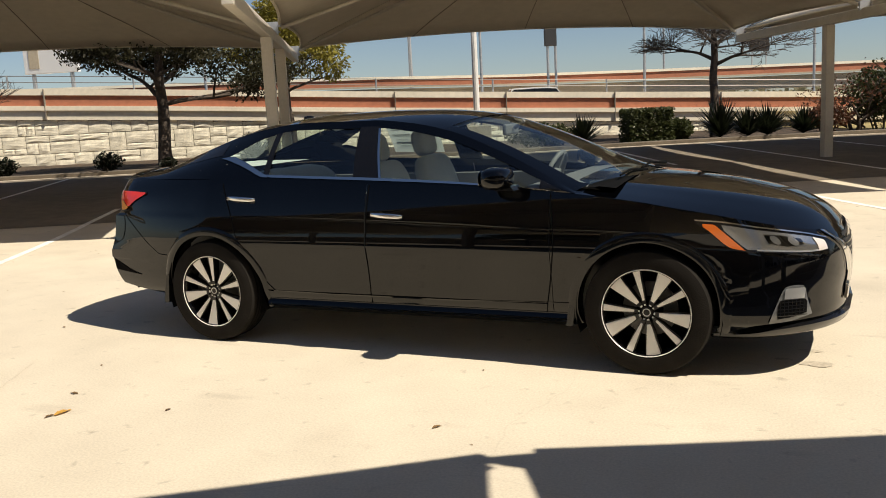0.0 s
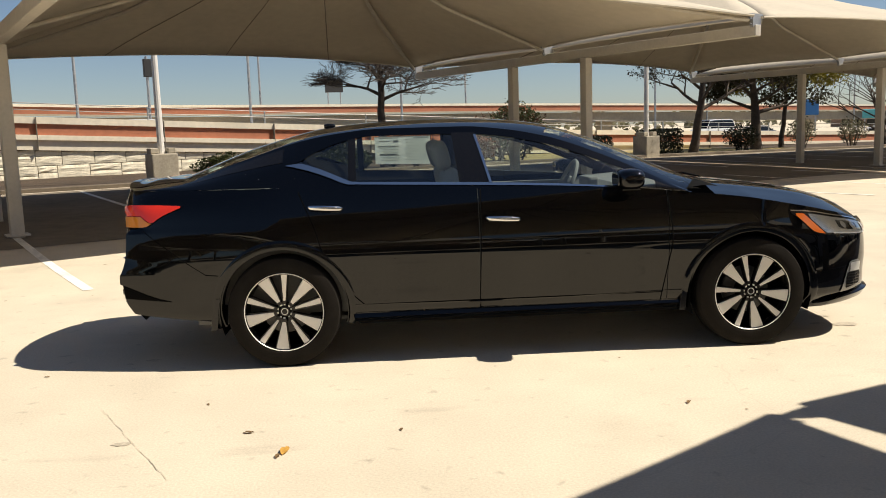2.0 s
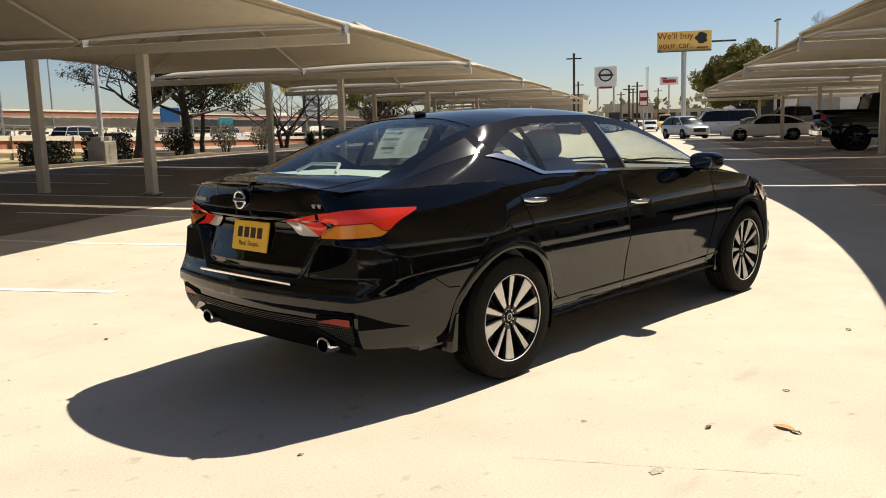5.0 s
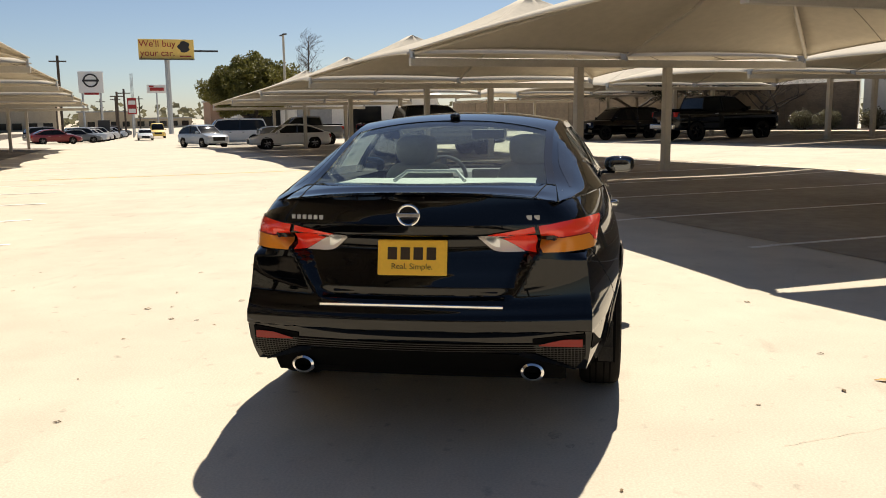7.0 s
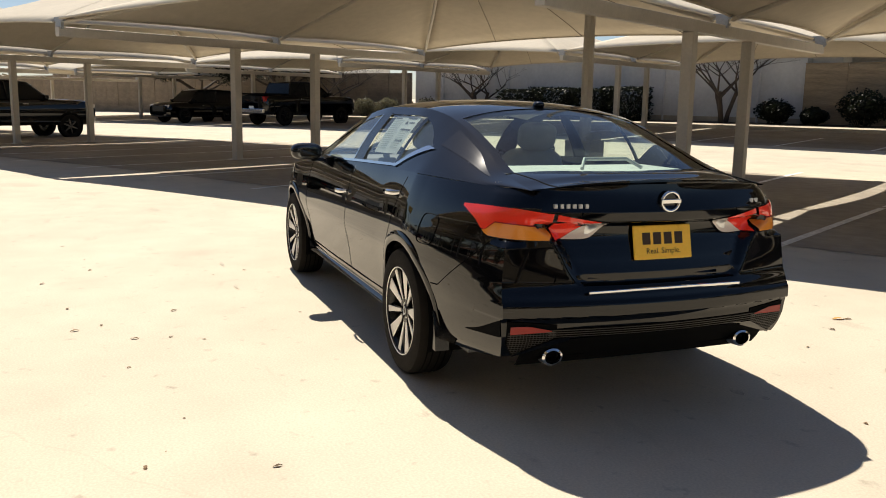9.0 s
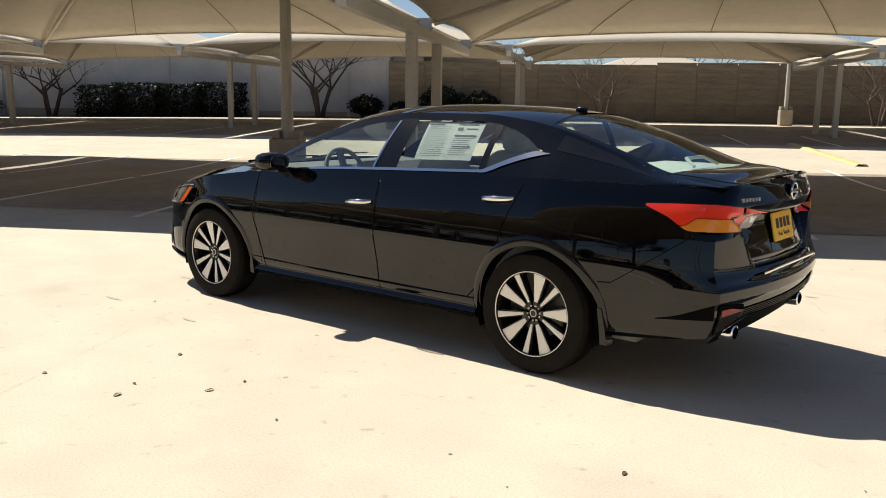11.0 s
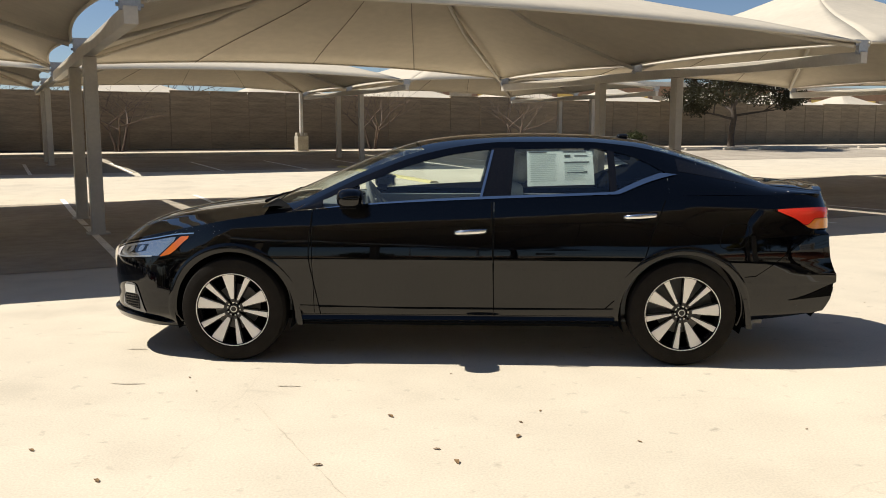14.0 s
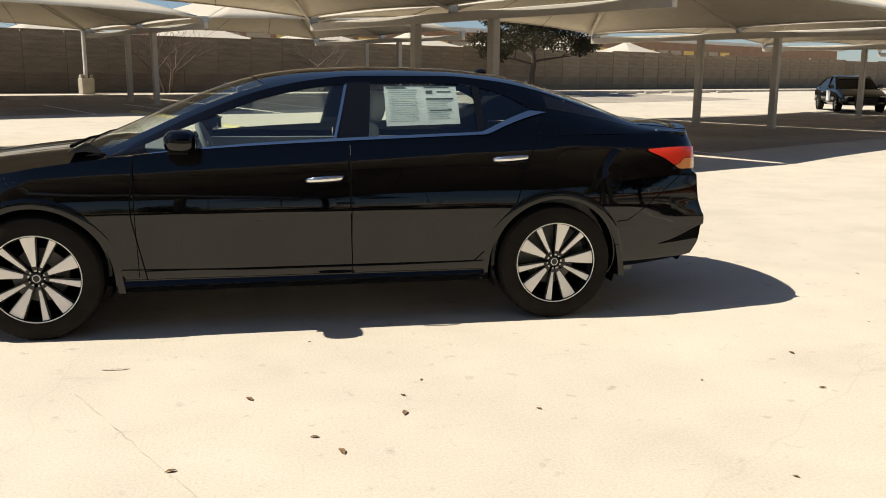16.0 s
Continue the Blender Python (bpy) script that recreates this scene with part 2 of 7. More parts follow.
M_REDLENS2 = mat("bright_red_lens", (0.90, 0.040, 0.018), 0.12, spec=0.5, coat=0.6)
M_AMBER = mat("amber_lens", (0.60, 0.13, 0.012), 0.12, spec=0.5, coat=1.0)
M_AMBERD = mat("dark_amber_lens", (0.72, 0.25, 0.025), 0.12, spec=0.5, coat=0.6)
M_CLEARL = mat("pale_lens", (0.62, 0.57, 0.54), 0.1, spec=0.5, coat=1.0)
M_REFL = mat("lamp_reflector", (0.70, 0.72, 0.74), 0.30, metal=0.85)
M_SEAT = mat("light_grey_cloth", (0.50, 0.485, 0.45), 0.9, noise_scale=8, vary=0.08, second=0.08, bump=0.2, bump_scale=200)
M_CABIN = mat("dark_cabin_plastic", (0.17, 0.17, 0.165), 0.7)
M_CABINL = mat("pale_cabin_trim", (0.60, 0.60, 0.57), 0.8, noise_scale=6, vary=0.06, second=0.05)
M_PLATEY = mat("yellow_plate", (0.93, 0.56, 0.055), 0.5, noise_scale=8, vary=0.04, second=0.03)
M_INK = mat("dark_brown_ink", (0.035, 0.018, 0.008), 0.6)
M_PAPER = mat("paper", (0.86, 0.90, 0.86), 0.7, noise_scale=14, vary=0.05, second=0.04, trans=0.4)
M_INKP = mat("printed_ink", (0.05, 0.055, 0.05), 0.7)
M_INKG = mat("grey_print", (0.48, 0.53, 0.49), 0.7)
M_WHITEP = mat("white_car_paint", (0.68, 0.68, 0.67), 0.3, coat=1.0)
M_REDP = mat("maroon_car_paint", (0.20, 0.022, 0.018), 0.3, coat=1.0)
M_BLUEP = mat("pale_blue_car_paint", (0.38, 0.43, 0.50), 0.3, coat=1.0)
M_GREYP = mat("grey_car_paint", (0.12, 0.125, 0.13), 0.3, coat=1.0)
M_SIGNW = mat("sign_white", (0.70, 0.70, 0.70), 0.5)
M_SIGNR = mat("sign_red", (0.30, 0.012, 0.012), 0.5)
M_SIGNY = mat("billboard_yellow", (0.78, 0.55, 0.15), 0.6, noise_scale=0.6, vary=0.08, second=0.05)
M_SIGNB = mat("sign_blue", (0.03, 0.16, 0.42), 0.5)
M_TEAL = mat("banner_teal", (0.10, 0.42, 0.46), 0.6, noise_scale=2, vary=0.1, second=0.05)
M_SIGNBLK = mat("sign_dark", (0.02, 0.02, 0.022), 0.6)
M_BRICKF = mat("brick_facade", (0.30, 0.19, 0.13), 0.9, noise_scale=0.6, vary=0.12, second=0.1)
M_BEIGEF = mat("beige_facade", (0.42, 0.36, 0.27), 0.9, noise_scale=0.4, vary=0.1, second=0.08)
M_GREYF = mat("grey_facade", (0.30, 0.31, 0.32), 0.85, noise_scale=0.4, vary=0.1, second=0.08)
M_HOSE = mat("yellow_stripe_paint", (0.80, 0.58, 0.05), 0.7, noise_scale=5, vary=0.2, second=0.2)
M_STAIN = mat("oil_soaked_concrete", (0.48, 0.42, 0.325), 0.8, noise_scale=6, vary=0.2, second=0.2)

# ---- building helpers ----
def mesh_of(name, verts, faces, material, smooth=False, auto=None):
    me = bpy.data.meshes.new(name)
    me.from_pydata([tuple(v) for v in verts], [], faces)
    me.validate()
    me.materials.append(material)
    if smooth:
        me.shade_smooth()
        if auto is not None:
            me.set_sharp_from_angle(angle=radians(auto))
    me.update()
    return me


class Shape:
    """Vertices and faces of one part, gathered from simple forms."""

    def __init__(self):
        self.v, self.f = [], []

    def add(self, verts, faces, m=None):
        k = len(self.v)
        self.v += [tuple(m @ Vector(p)) if m is not None else tuple(p) for p in verts]
        self.f += [tuple(i + k for i in f) for f in faces]
        return self

    def box(self, x0, y0, z0, x1, y1, z1, m=None, bev=0.0):
        if bev <= 0:
            v = [(x, y, z) for z in (z0, z1) for y in (y0, y1) for x in (x0, x1)]
            f = [(0, 2, 3, 1), (4, 5, 7, 6), (0, 1, 5, 4), (2, 6, 7, 3), (0, 4, 6, 2), (1, 3, 7, 5)]
            return self.add(v, f, m)
        bm = bmesh.new()
        bmesh.ops.create_cube(bm, size=1)
        for q in bm.verts:
            q.co = Vector(((x0 + x1) / 2 + q.co.x * (x1 - x0), (y0 + y1) / 2 + q.co.y * (y1 - y0), (z0 + z1) / 2 + q.co.z * (z1 - z0)))
        bmesh.ops.bevel(bm, geom=bm.edges[:], offset=bev, segments=2, profile=0.5, affect="EDGES")
        bm.verts.index_update()
        self.add([q.co.copy() for q in bm.verts], [tuple(q.index for q in f.verts) for f in bm.faces], m)
        bm.free()
        return self

    def tube(self, pts, radii, n=8, cap=True, m=None):
        """A round bar through pts; radii one number or one per point."""
        pts = [Vector(p) for p in pts]
        if not hasattr(radii, "__len__"):
            radii = [radii] * len(pts)
        v, f = [], []
        side = None
        for i, p in enumerate(pts):
            d = (pts[min(i + 1, len(pts) - 1)] - pts[max(i - 1, 0)]).normalized()
            if side is None:
                side = d.cross(Vector((0, 0, 1)) if abs(d.z) < 0.9 else Vector((1, 0, 0))).normalized()
            else:
                side = (side - d * side.dot(d)).normalized()
            up = d.cross(side)
            for j in range(n):
                a = 2 * math.pi * j / n
                v.append(p + (side * math.cos(a) + up * math.sin(a)) * radii[i])
        for i in range(len(pts) - 1):
            for j in range(n):
                a, b = i * n + j, i * n + (j + 1) % n
                f.append((a, b, b + n, a + n))
        if cap:
            f.append(tuple(range(n - 1, -1, -1)))
            f.append(tuple(range((len(pts) - 1) * n, len(pts) * n)))
        return self.add(v, f, m)

    def grid(self, rows, m=None, closed=False, flip=False):
        """A sheet through rows of points."""
        w = len(rows[0])
        v = [p for r in rows for p in r]
        f = []
        for i in range(len(rows) - 1):
            for j in range(w if closed else w - 1):
                a, b = i * w + j, i * w + (j + 1) % w
                q = (a, b, b + w, a + w)
                f.append(q[::-1] if flip else q)
        return self.add(v, f, m)

    def lathe(self, prof, n=32, m=None):
        """prof: (radius, height along y) turned round the y axis."""
        rows = [[(r * math.cos(2 * math.pi * j / n), h, r * math.sin(2 * math.pi * j / n)) for j in range(n)] for r, h in prof]
        return self.grid(rows, m, closed=True)

    def prism(self, outline, axis, a, b, m=None):
        """A flat outline of two coordinates, given thickness from a to b along the axis."""
        def at(p, h):
            return {"x": (h, p[0], p[1]), "y": (p[0], h, p[1]), "z": (p[0], p[1], h)}[axis]
        n = len(outline)
        v = [at(p, a) for p in outline] + [at(p, b) for p in outline]
        f = [tuple(range(n))[::-1], tuple(range(n, 2 * n))] + [(i, (i + 1) % n, (i + 1) % n + n, i + n) for i in range(n)]
        return self.add(v, f, m)


def part(name, shape, material, parent=None, label="", smooth=False, auto=35, m=None, away=None):
    """Links a Shape as one mesh object under a thing or a part. away: a point that the faces of a sheet turn their backs to."""
    if away is not None:
        tot = 0.0
        for f in shape.f:
            p = [Vector(shape.v[i]) for i in f[:4]]
            n = (p[2] - p[0]).cross(p[-1] - p[1])
            c = sum(p, Vector()) / len(p)
            tot += n.dot(c - Vector(away))
        if tot < 0:
            shape.f = [f[::-1] for f in shape.f]
    ob = new(name, mesh_of(name, shape.v, shape.f, material, smooth, auto if smooth else None))
    if parent is not None:
        ob.parent = parent
    if m is not None:
        ob.matrix_basis = m
    if label:
        ob["label"] = label
    return ob


def thing(name, label, category, group="", m=None, kind=""):
    ob = new(name)
    ob.empty_display_size = 0.1
    if m is not None:
        ob.matrix_basis = m
    return tagged(ob, label, category, group, kind)


def again(src, parent, m=None, name=None):
    """Another part on the same mesh."""
    ob = new(name or src.name.split(".")[0], src.data)
    ob.parent = parent
    if m is not None:
        ob.matrix_basis = m
    return ob


LOT = pose(0, 0, 0, 0, 0, 30)          # the car park's axes: u along the aisle, v across it


def smooth_over(x, w=2.0):
    """Zero below 0, then rising with slope 1, softly."""
    return 0.0 if x <= 0 else (x * x / (2 * w) if x < w else x - w / 2)


def gz(u, v):
    """Height of the ground: the aisle is a shallow valley that falls gently along u."""
    z = 0.024 * smooth_over(min(v, 17) - 4.5) + 0.024 * smooth_over(min(-v, 36) - 10.0)
    z -= 0.0125 * smooth_over(min(u, 110) - 10, 6)
    return z


def lot(u, v, dz=0.0):
    p = LOT @ Vector((u, v, 0))
    return Vector((p.x, p.y, gz(u, v) + dz))


def lotm(u, v, dz=0.0, turn=0.0):
    p = lot(u, v, dz)
    return Matrix.Translation(p) @ pose(0, 0, 0, 0, 0, 30 + turn)


def curve1(keys):
    """A smooth function through (x, y) pairs, without overshoot."""
    xs = np.array([k[0] for k in keys], float)
    ys = np.array([k[1] for k in keys], float)
    o = np.argsort(xs)
    xs, ys = xs[o], ys[o]
    h = np.diff(xs)
    d = np.diff(ys) / h
    sl = np.zeros(len(xs))
    for i in range(1, len(xs) - 1):
        if d[i - 1] * d[i] > 0:
            w1, w2 = 2 * h[i] + h[i - 1], h[i] + 2 * h[i - 1]
            sl[i] = (w1 + w2) / (w1 / d[i - 1] + w2 / d[i])
    sl[0], sl[-1] = d[0], d[-1]

    def f(x):
        i = int(min(max(np.searchsorted(xs, x) - 1, 0), len(h) - 1))
        if x < xs[0]:
            return float(ys[0] + (x - xs[0]) * sl[0])
        if x > xs[-1]:
            return float(ys[-1] + (x - xs[-1]) * sl[-1])
        t = (x - xs[i]) / h[i]
        a, b, c, e = (1 + 2 * t) * (1 - t) ** 2, t * (1 - t) ** 2, t * t * (3 - 2 * t), t * t * (t - 1)
        return float(a * ys[i] + b * h[i] * sl[i] + c * ys[i + 1] + e * h[i] * sl[i + 1])
    return f


def words(text, size, m, material, parent, name="lettering", extrude=0.0006):
    cu = bpy.data.curves.new(name, "FONT")
    cu.body, cu.size, cu.align_x, cu.align_y, cu.extrude = text, size, "CENTER", "CENTER", extrude
    tmp = bpy.data.objects.new(name, cu)
    scene.collection.objects.link(tmp)
    me = bpy.data.meshes.new_from_object(tmp.evaluated_get(bpy.context.evaluated_depsgraph_get()))
    bpy.data.objects.remove(tmp)
    me.materials.clear()
    me.materials.append(material)
    ob = new(name, me)
    ob.parent = parent
    ob.matrix_basis = m
    return ob

# ---- ground ----
def sheet(name, us, vs, dz, material, label, category, kind="structure"):
    rows = [[tuple(lot(u, v, dz)) for v in vs] for u in us]
    ob = part(name, Shape().grid(rows, flip=True), material, smooth=True, auto=None)
    return tagged(ob, label, category, "", kind)


def steps(a, b, n):
    return [a + (b - a) * i / n for i in range(n + 1)]


FAR_U = [-2500, -600, -200, -90] + steps(-60, 120, 60) + [160, 260, 600, 2500]
FAR_V = [-2500, -600, -200, -90, -60, -48] + steps(-40, 24, 64) + [30, 45, 80, 200, 600, 2500]
sheet("ground", FAR_U, FAR_V, 0.0, M_CONC, "pale cream concrete car park ground with stains and hairline cracks", "ground")
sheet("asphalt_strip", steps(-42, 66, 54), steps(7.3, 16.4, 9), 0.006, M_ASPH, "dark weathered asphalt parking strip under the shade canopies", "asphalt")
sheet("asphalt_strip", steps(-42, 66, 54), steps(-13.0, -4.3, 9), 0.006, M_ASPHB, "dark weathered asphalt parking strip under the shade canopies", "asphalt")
sheet("asphalt_strip", steps(-42, 48, 46), steps(-31.6, -21.2, 9), 0.006, M_ASPHB, "dark weathered asphalt parking strip beside the tan wall", "asphalt")


def painted_line(u0, v0, u1, v1, w=0.1, material=None, dz=0.0095, label="worn white painted parking line", name="parking_line"):
    n = 32
    d = Vector((u1 - u0, v1 - v0)).normalized()
    px, py = -d.y * w / 2, d.x * w / 2
    top = []
    for i in range(n + 1):
        u, v = u0 + (u1 - u0) * i / n, v0 + (v1 - v0) * i / n
        paved = 7.1 < v < 16.6 or -13.2 < v < -4.1 or -31.8 < v < -21.0
        z = dz if paved else 0.004
        top.append([tuple(lot(u + px, v + py, z)), tuple(lot(u - px, v - py, z))])
    ob = part(name, Shape().grid(top, flip=True), material or M_LINE)
    return tagged(ob, label, "parking line", "parking lines", "structure")


for k in range(-5, 9):
    painted_line(1.75 + 2.66 * k, -3.8, 1.75 + 2.66 * k, -8.7)
    painted_line(1.75 + 2.66 * k, -8.9, 1.75 + 2.66 * k, -13.8)
for k in range(-5, 13):
    painted_line(0.25 + 2.66 * k + (0.35 if k < 0 else 0), 3.65, 0.25 + 2.66 * k + (0.35 if k < 0 else 0), 9.0)
    painted_line(0.25 + 2.66 * k, 11.0, 0.25 + 2.66 * k, 16.0)
for k in range(-7, 7):
    painted_line(-0.6 + 2.66 * k, -21.0, -0.6 + 2.66 * k, -26.0)
painted_line(8.23, 9.0, 8.23, 11.0)
painted_line(18.6, 4.6, 18.9, -3.4, 0.09, M_HOSE, 0.008, "thin faded yellow painted stripe across the aisle", "yellow_stripe")

# ---- shade canopies ----
PITCH, HALF = 10.69, 5.3


def shade_frame(u, v, h):
    """Twin posts under a long box beam with end caps and clamps."""
    t = thing("carport", "beige painted steel twin-post cantilever carport frame standing on the asphalt", "carport", "carport frames", lotm(u, v))
    zb = h
    b = Shape().box(-0.07, -HALF, zb - 0.02, 0.07, HALF, zb + 0.16, bev=0.012)
    part("beam", b, M_STEEL, t)
    post = None
    for s in (-1, 1):
        if post is None:
            sh = Shape().box(-0.09, -0.09, -0.25, 0.09, 0.09, zb - 0.02, bev=0.015)
            sh.box(-0.15, -0.15, 0.0, 0.15, 0.15, 0.025)
            post = part("post", sh, M_STEEL, t, m=pose(0, s * 1.2, 0))
        else:
            again(post, t, pose(0, s * 1.2, 0))
    for s in (-1, 0, 1):
        c = Shape().box(-0.10, -0.03, 0, 0.10, 0.03, 0.20).box(-0.16, -0.02, 0.13, 0.16, 0.02, 0.22)
        c.tube([(-0.13, 0, 0.05), (0.13, 0, 0.05)], 0.018)
        part("clamp", c, M_GALV, t, "galvanised cable clamp", m=pose(0, s * (HALF - 0.06), zb + 0.12))
    return t


def canopy(u, v, h, rise=2.00, ridge=0.28):
    """Pyramid of stretched cloth between two beams, with scalloped cable edges, rafters and seams."""
    t = thing("shade_canopy", "taut tan shade-cloth canopy with scalloped edges over steel rafters", "shade canopy", "shade canopies", lotm(u, v))
    a, e = PITCH / 2, HALF
    z0 = h + 0.30
    sag_u, sag_v = 0.42, 0.14

    def edge(s, kind):
        # s in -1..1 along the long eave, or along half of a beam side
        if kind == "eave":
            return Vector((s * (a - 0.12), e - sag_u * (1 - s * s), z0 + 0.18 * (1 - s * s)))
        q = abs(s) * 2 - 1
        return Vector((a - 0.12 - sag_v * (1 - q * q), s * e, z0 + 0.05 * (1 - q * q)))

    def sheet_to(edge_pts, ridge_pts, n=10):
        rows = []
        for i in range(n + 1):
            k = i / n
            bow = 1 - 0.16 * math.sin(math.pi * k)
            row = []
            for p, r in zip(edge_pts, ridge_pts):
                z = p.z + (r.z - p.z) * (k * bow)
                row.append((p.x + (r.x - p.x) * k, p.y + (r.y - p.y) * k, z))
            rows.append(row)
        return rows
    def cloth_panel(rows, flip):
        ob = part("cloth_panel", Shape().grid(rows, flip=flip), M_FABRIC, t, smooth=True, auto=20)
        so = ob.modifiers.new("thick", "SOLIDIFY")
        so.thickness, so.offset = 0.012, -1
    top = z0 + rise
    N = 20
    for sy in (1, -1):
        ep = [edge(-1 + 2 * i / N, "eave") for i in range(N + 1)]
        ep = [Vector((p.x, p.y * sy, p.z)) for p in ep]
        rp = [Vector((-ridge + 2 * ridge * i / N, 0, top)) for i in range(N + 1)]
        cloth_panel(sheet_to(ep, rp), sy < 0)
    for sx in (1, -1):
        ep = [edge(-1 + 2 * i / N, "beam") for i in range(N + 1)]
        ep = [Vector((p.x * sx, p.y, p.z)) for p in ep]
        rp = [Vector((ridge * sx, 0, top))] * (N + 1)
        cloth_panel(sheet_to(ep, rp), sx > 0)
    # hems along the edges
    for sy in (1, -1):
        pts = [edge(-1 + 2 * i / N, "eave") for i in range(N + 1)]
        part("hem", Shape().tube([(p.x, p.y * sy, p.z) for p in pts], 0.022, 6), M_FABRIC, t, "rolled cloth hem over a cable", smooth=True)
    for sx in (1, -1):
        pts = [edge(-1 + 2 * i / N, "beam") for i in range(N + 1)]
        part("hem", Shape().tube([(p.x * sx, p.y, p.z) for p in pts], 0.022, 6), M_FABRIC, t, "rolled cloth hem over a cable", smooth=True)
    # rafters from the corners and the beams' middles to the ridge
    for sx in (1, -1):
        for y in (-e, 0, e):
            p0 = Vector((sx * (a - 0.15), y * 0.985, z0 - 0.06))
            p1 = Vector((sx * ridge, 0, top - 0.10))
            mid = (p0 + p1) / 2
            mid.z -= 0.22
            part("rafter", Shape().tube([p0, mid, p1], 0.037, 8), M_STEEL, t, smooth=True)
    part("ridge_pole", Shape().tube([(-ridge, 0, top - 0.10), (ridge, 0, top - 0.10)], 0.045, 8), M_STEEL, t, smooth=True)
    # cloth seams
    for sy in (1, -1):
        for s in (-0.5, 0.0, 0.5):
            p = edge(s, "eave")
            r = Vector((ridge * s, 0, top))
            pts = []
            for i in range(9):
                k = i / 8
                bow = 1 - 0.16 * math.sin(math.pi * k)
                pts.append((p.x + (r.x - p.x) * k, sy * (p.y + (r.y - p.y) * k), p.z + (r.z - p.z) * k * bow - 0.014))
            part("seam", Shape().tube(pts, 0.009, 4), M_SEAM, t)
    return t


def row(u0, v, ks, h):
    for k in ks:
        u = u0 + PITCH * k
        shade_frame(u, v, h - 0.16)
        if k != ks[-1]:
            canopy(u + PITCH / 2, v, h - 0.16)


row(8.66, 9.72, list(range(-4, 6)), 2.80)
row(-9.0, -8.85, list(range(-3, 7)), 2.66)
row(-9.4, -26.2, list(range(-1, 7)), 2.62)

# ---- highway side: kerb, planting strip, stone retaining wall, banded parapet ----
WALL_V = 24.0
red_top = curve1([(-60, 4.6), (-9, 2.5), (0, 2.0), (8.5, 1.58), (23, 0.97), (46, 0.30), (90, -0.6), (160, -1.6)])


def band(name, z0, z1, y0, y1, us, material, label, category="wall"):
    """A long band between two heights below the parapet's red top line; y0, y1 its near and far faces."""
    rows = []
    for u in us:
        zt = red_top(u)
        rows.append([tuple(LOT @ Vector((u, y, zt + z))) for y, z in ((y0, z0), (y0, z1), (y1, z1), (y1, z0))])
    return tagged(part(name, Shape().grid(rows, closed=True), material), label, category, "", "structure")


US = steps(-70, 170, 80)
band("parapet_cap", 0.0, 0.20, WALL_V - 0.09, WALL_V + 0.34, US, M_CREAM, "cream concrete parapet cap above the red band")
band("parapet_band", -0.34, 0.0, WALL_V - 0.03, WALL_V + 0.3, US, M_REDB, "red-brown stained concrete band of the highway parapet")
band("parapet_lip", -0.49, -0.34, WALL_V - 0.14, WALL_V + 0.3, US, M_CREAM, "rounded cream concrete lip under the red band")
parapet = band("parapet_base", -0.80, -0.49, WALL_V - 0.06, WALL_V + 0.3, US, M_CREAM, "cream concrete base course of the parapet")
wall_m = band("wall_stone", -4.0, -0.80, WALL_V + 0.06, WALL_V + 0.4, US, M_MORTAR, "stone retaining wall of rough pale limestone blocks")
sheet("planting_strip", steps(-70, 170, 60), steps(16.75, 24.1, 6), 0.03, M_SOIL, "mulched planting strip along the retaining wall", "planting bed")
sheet("grass_strip", steps(14, 30, 8), steps(17.6, 23.9, 5), 0.05, M_GRASS, "dry yellow grass verge", "grass")


def kerb(us, v, label="pale concrete kerb along the planting strip", w=0.16, h=0.14, material=None):
    rows = []
    for u in us:
        rows.append([tuple(lot(u, v, -0.05)), tuple(lot(u, v, h - 0.02)), tuple(lot(u, v + 0.02, h)), tuple(lot(u, v + w, h)), tuple(lot(u, v + w, -0.05))])
    return tagged(part("kerb", Shape().grid(rows), material or M_KERB), label, "kerb", "", "structure")


kerb(steps(-70, 120, 60), 16.6, "low concrete kerb along the planting strip, darkened in colour for its shade", 0.14, 0.10, M_KERBD)
for i in range(28):                     # upright joints of the parapet's precast lengths
    u = -26 + 3.8 * i
    zt = red_top(u)
    part("joint", Shape().box(u - 0.012, WALL_V - 0.146, zt - 0.80, u + 0.012, WALL_V - 0.02, zt + 0.19, m=pose(0, 0, 0, 0, 0, 30)), M_SEAM, parapet)
# coursed ashlar blocks on the stretch of wall that shows
rs = random.Random(5)
BLOCK = {}


def block_mesh(k):
    """A rough-faced unit block, 1 wide, 1 high, with an uneven cushion front."""
    if k not in BLOCK:
        r = random.Random(k)
        n = 4
        rows = []
        for i in range(n + 1):
            row = []
            for j in range(n + 1):
                x, z = j / n, i / n
                inner = 0 < i < n and 0 < j < n
                row.append((x, -(0.022 + 0.020 * r.random()) if inner else -0.016, z))
            rows.append(row)
        s = Shape().grid(rows, flip=False)
        s.add([(0, 0.06, 0), (1, 0.06, 0), (1, 0.06, 1), (0, 0.06, 1), (0, -0.012, 0), (1, -0.012, 0), (1, -0.012, 1), (0, -0.012, 1)], [(0, 1, 5, 4), (2, 3, 7, 6), (1, 2, 6, 5), (3, 0, 4, 7)])
        BLOCK[k] = mesh_of("stone_block", s.v, s.f, M_STONE)
    return BLOCK[k]


def put_block(u, z, w, h):
    ob = new("stone_block", block_mesh(rs.randrange(6)))
    ob.parent = wall_m
    ob.matrix_basis = Matrix.Translation(LOT @ Vector((u, WALL_V + 0.03, z))) @ pose(0, 0, 0, 0, 0, 30) @ Matrix.Diagonal((w, 1, h, 1))


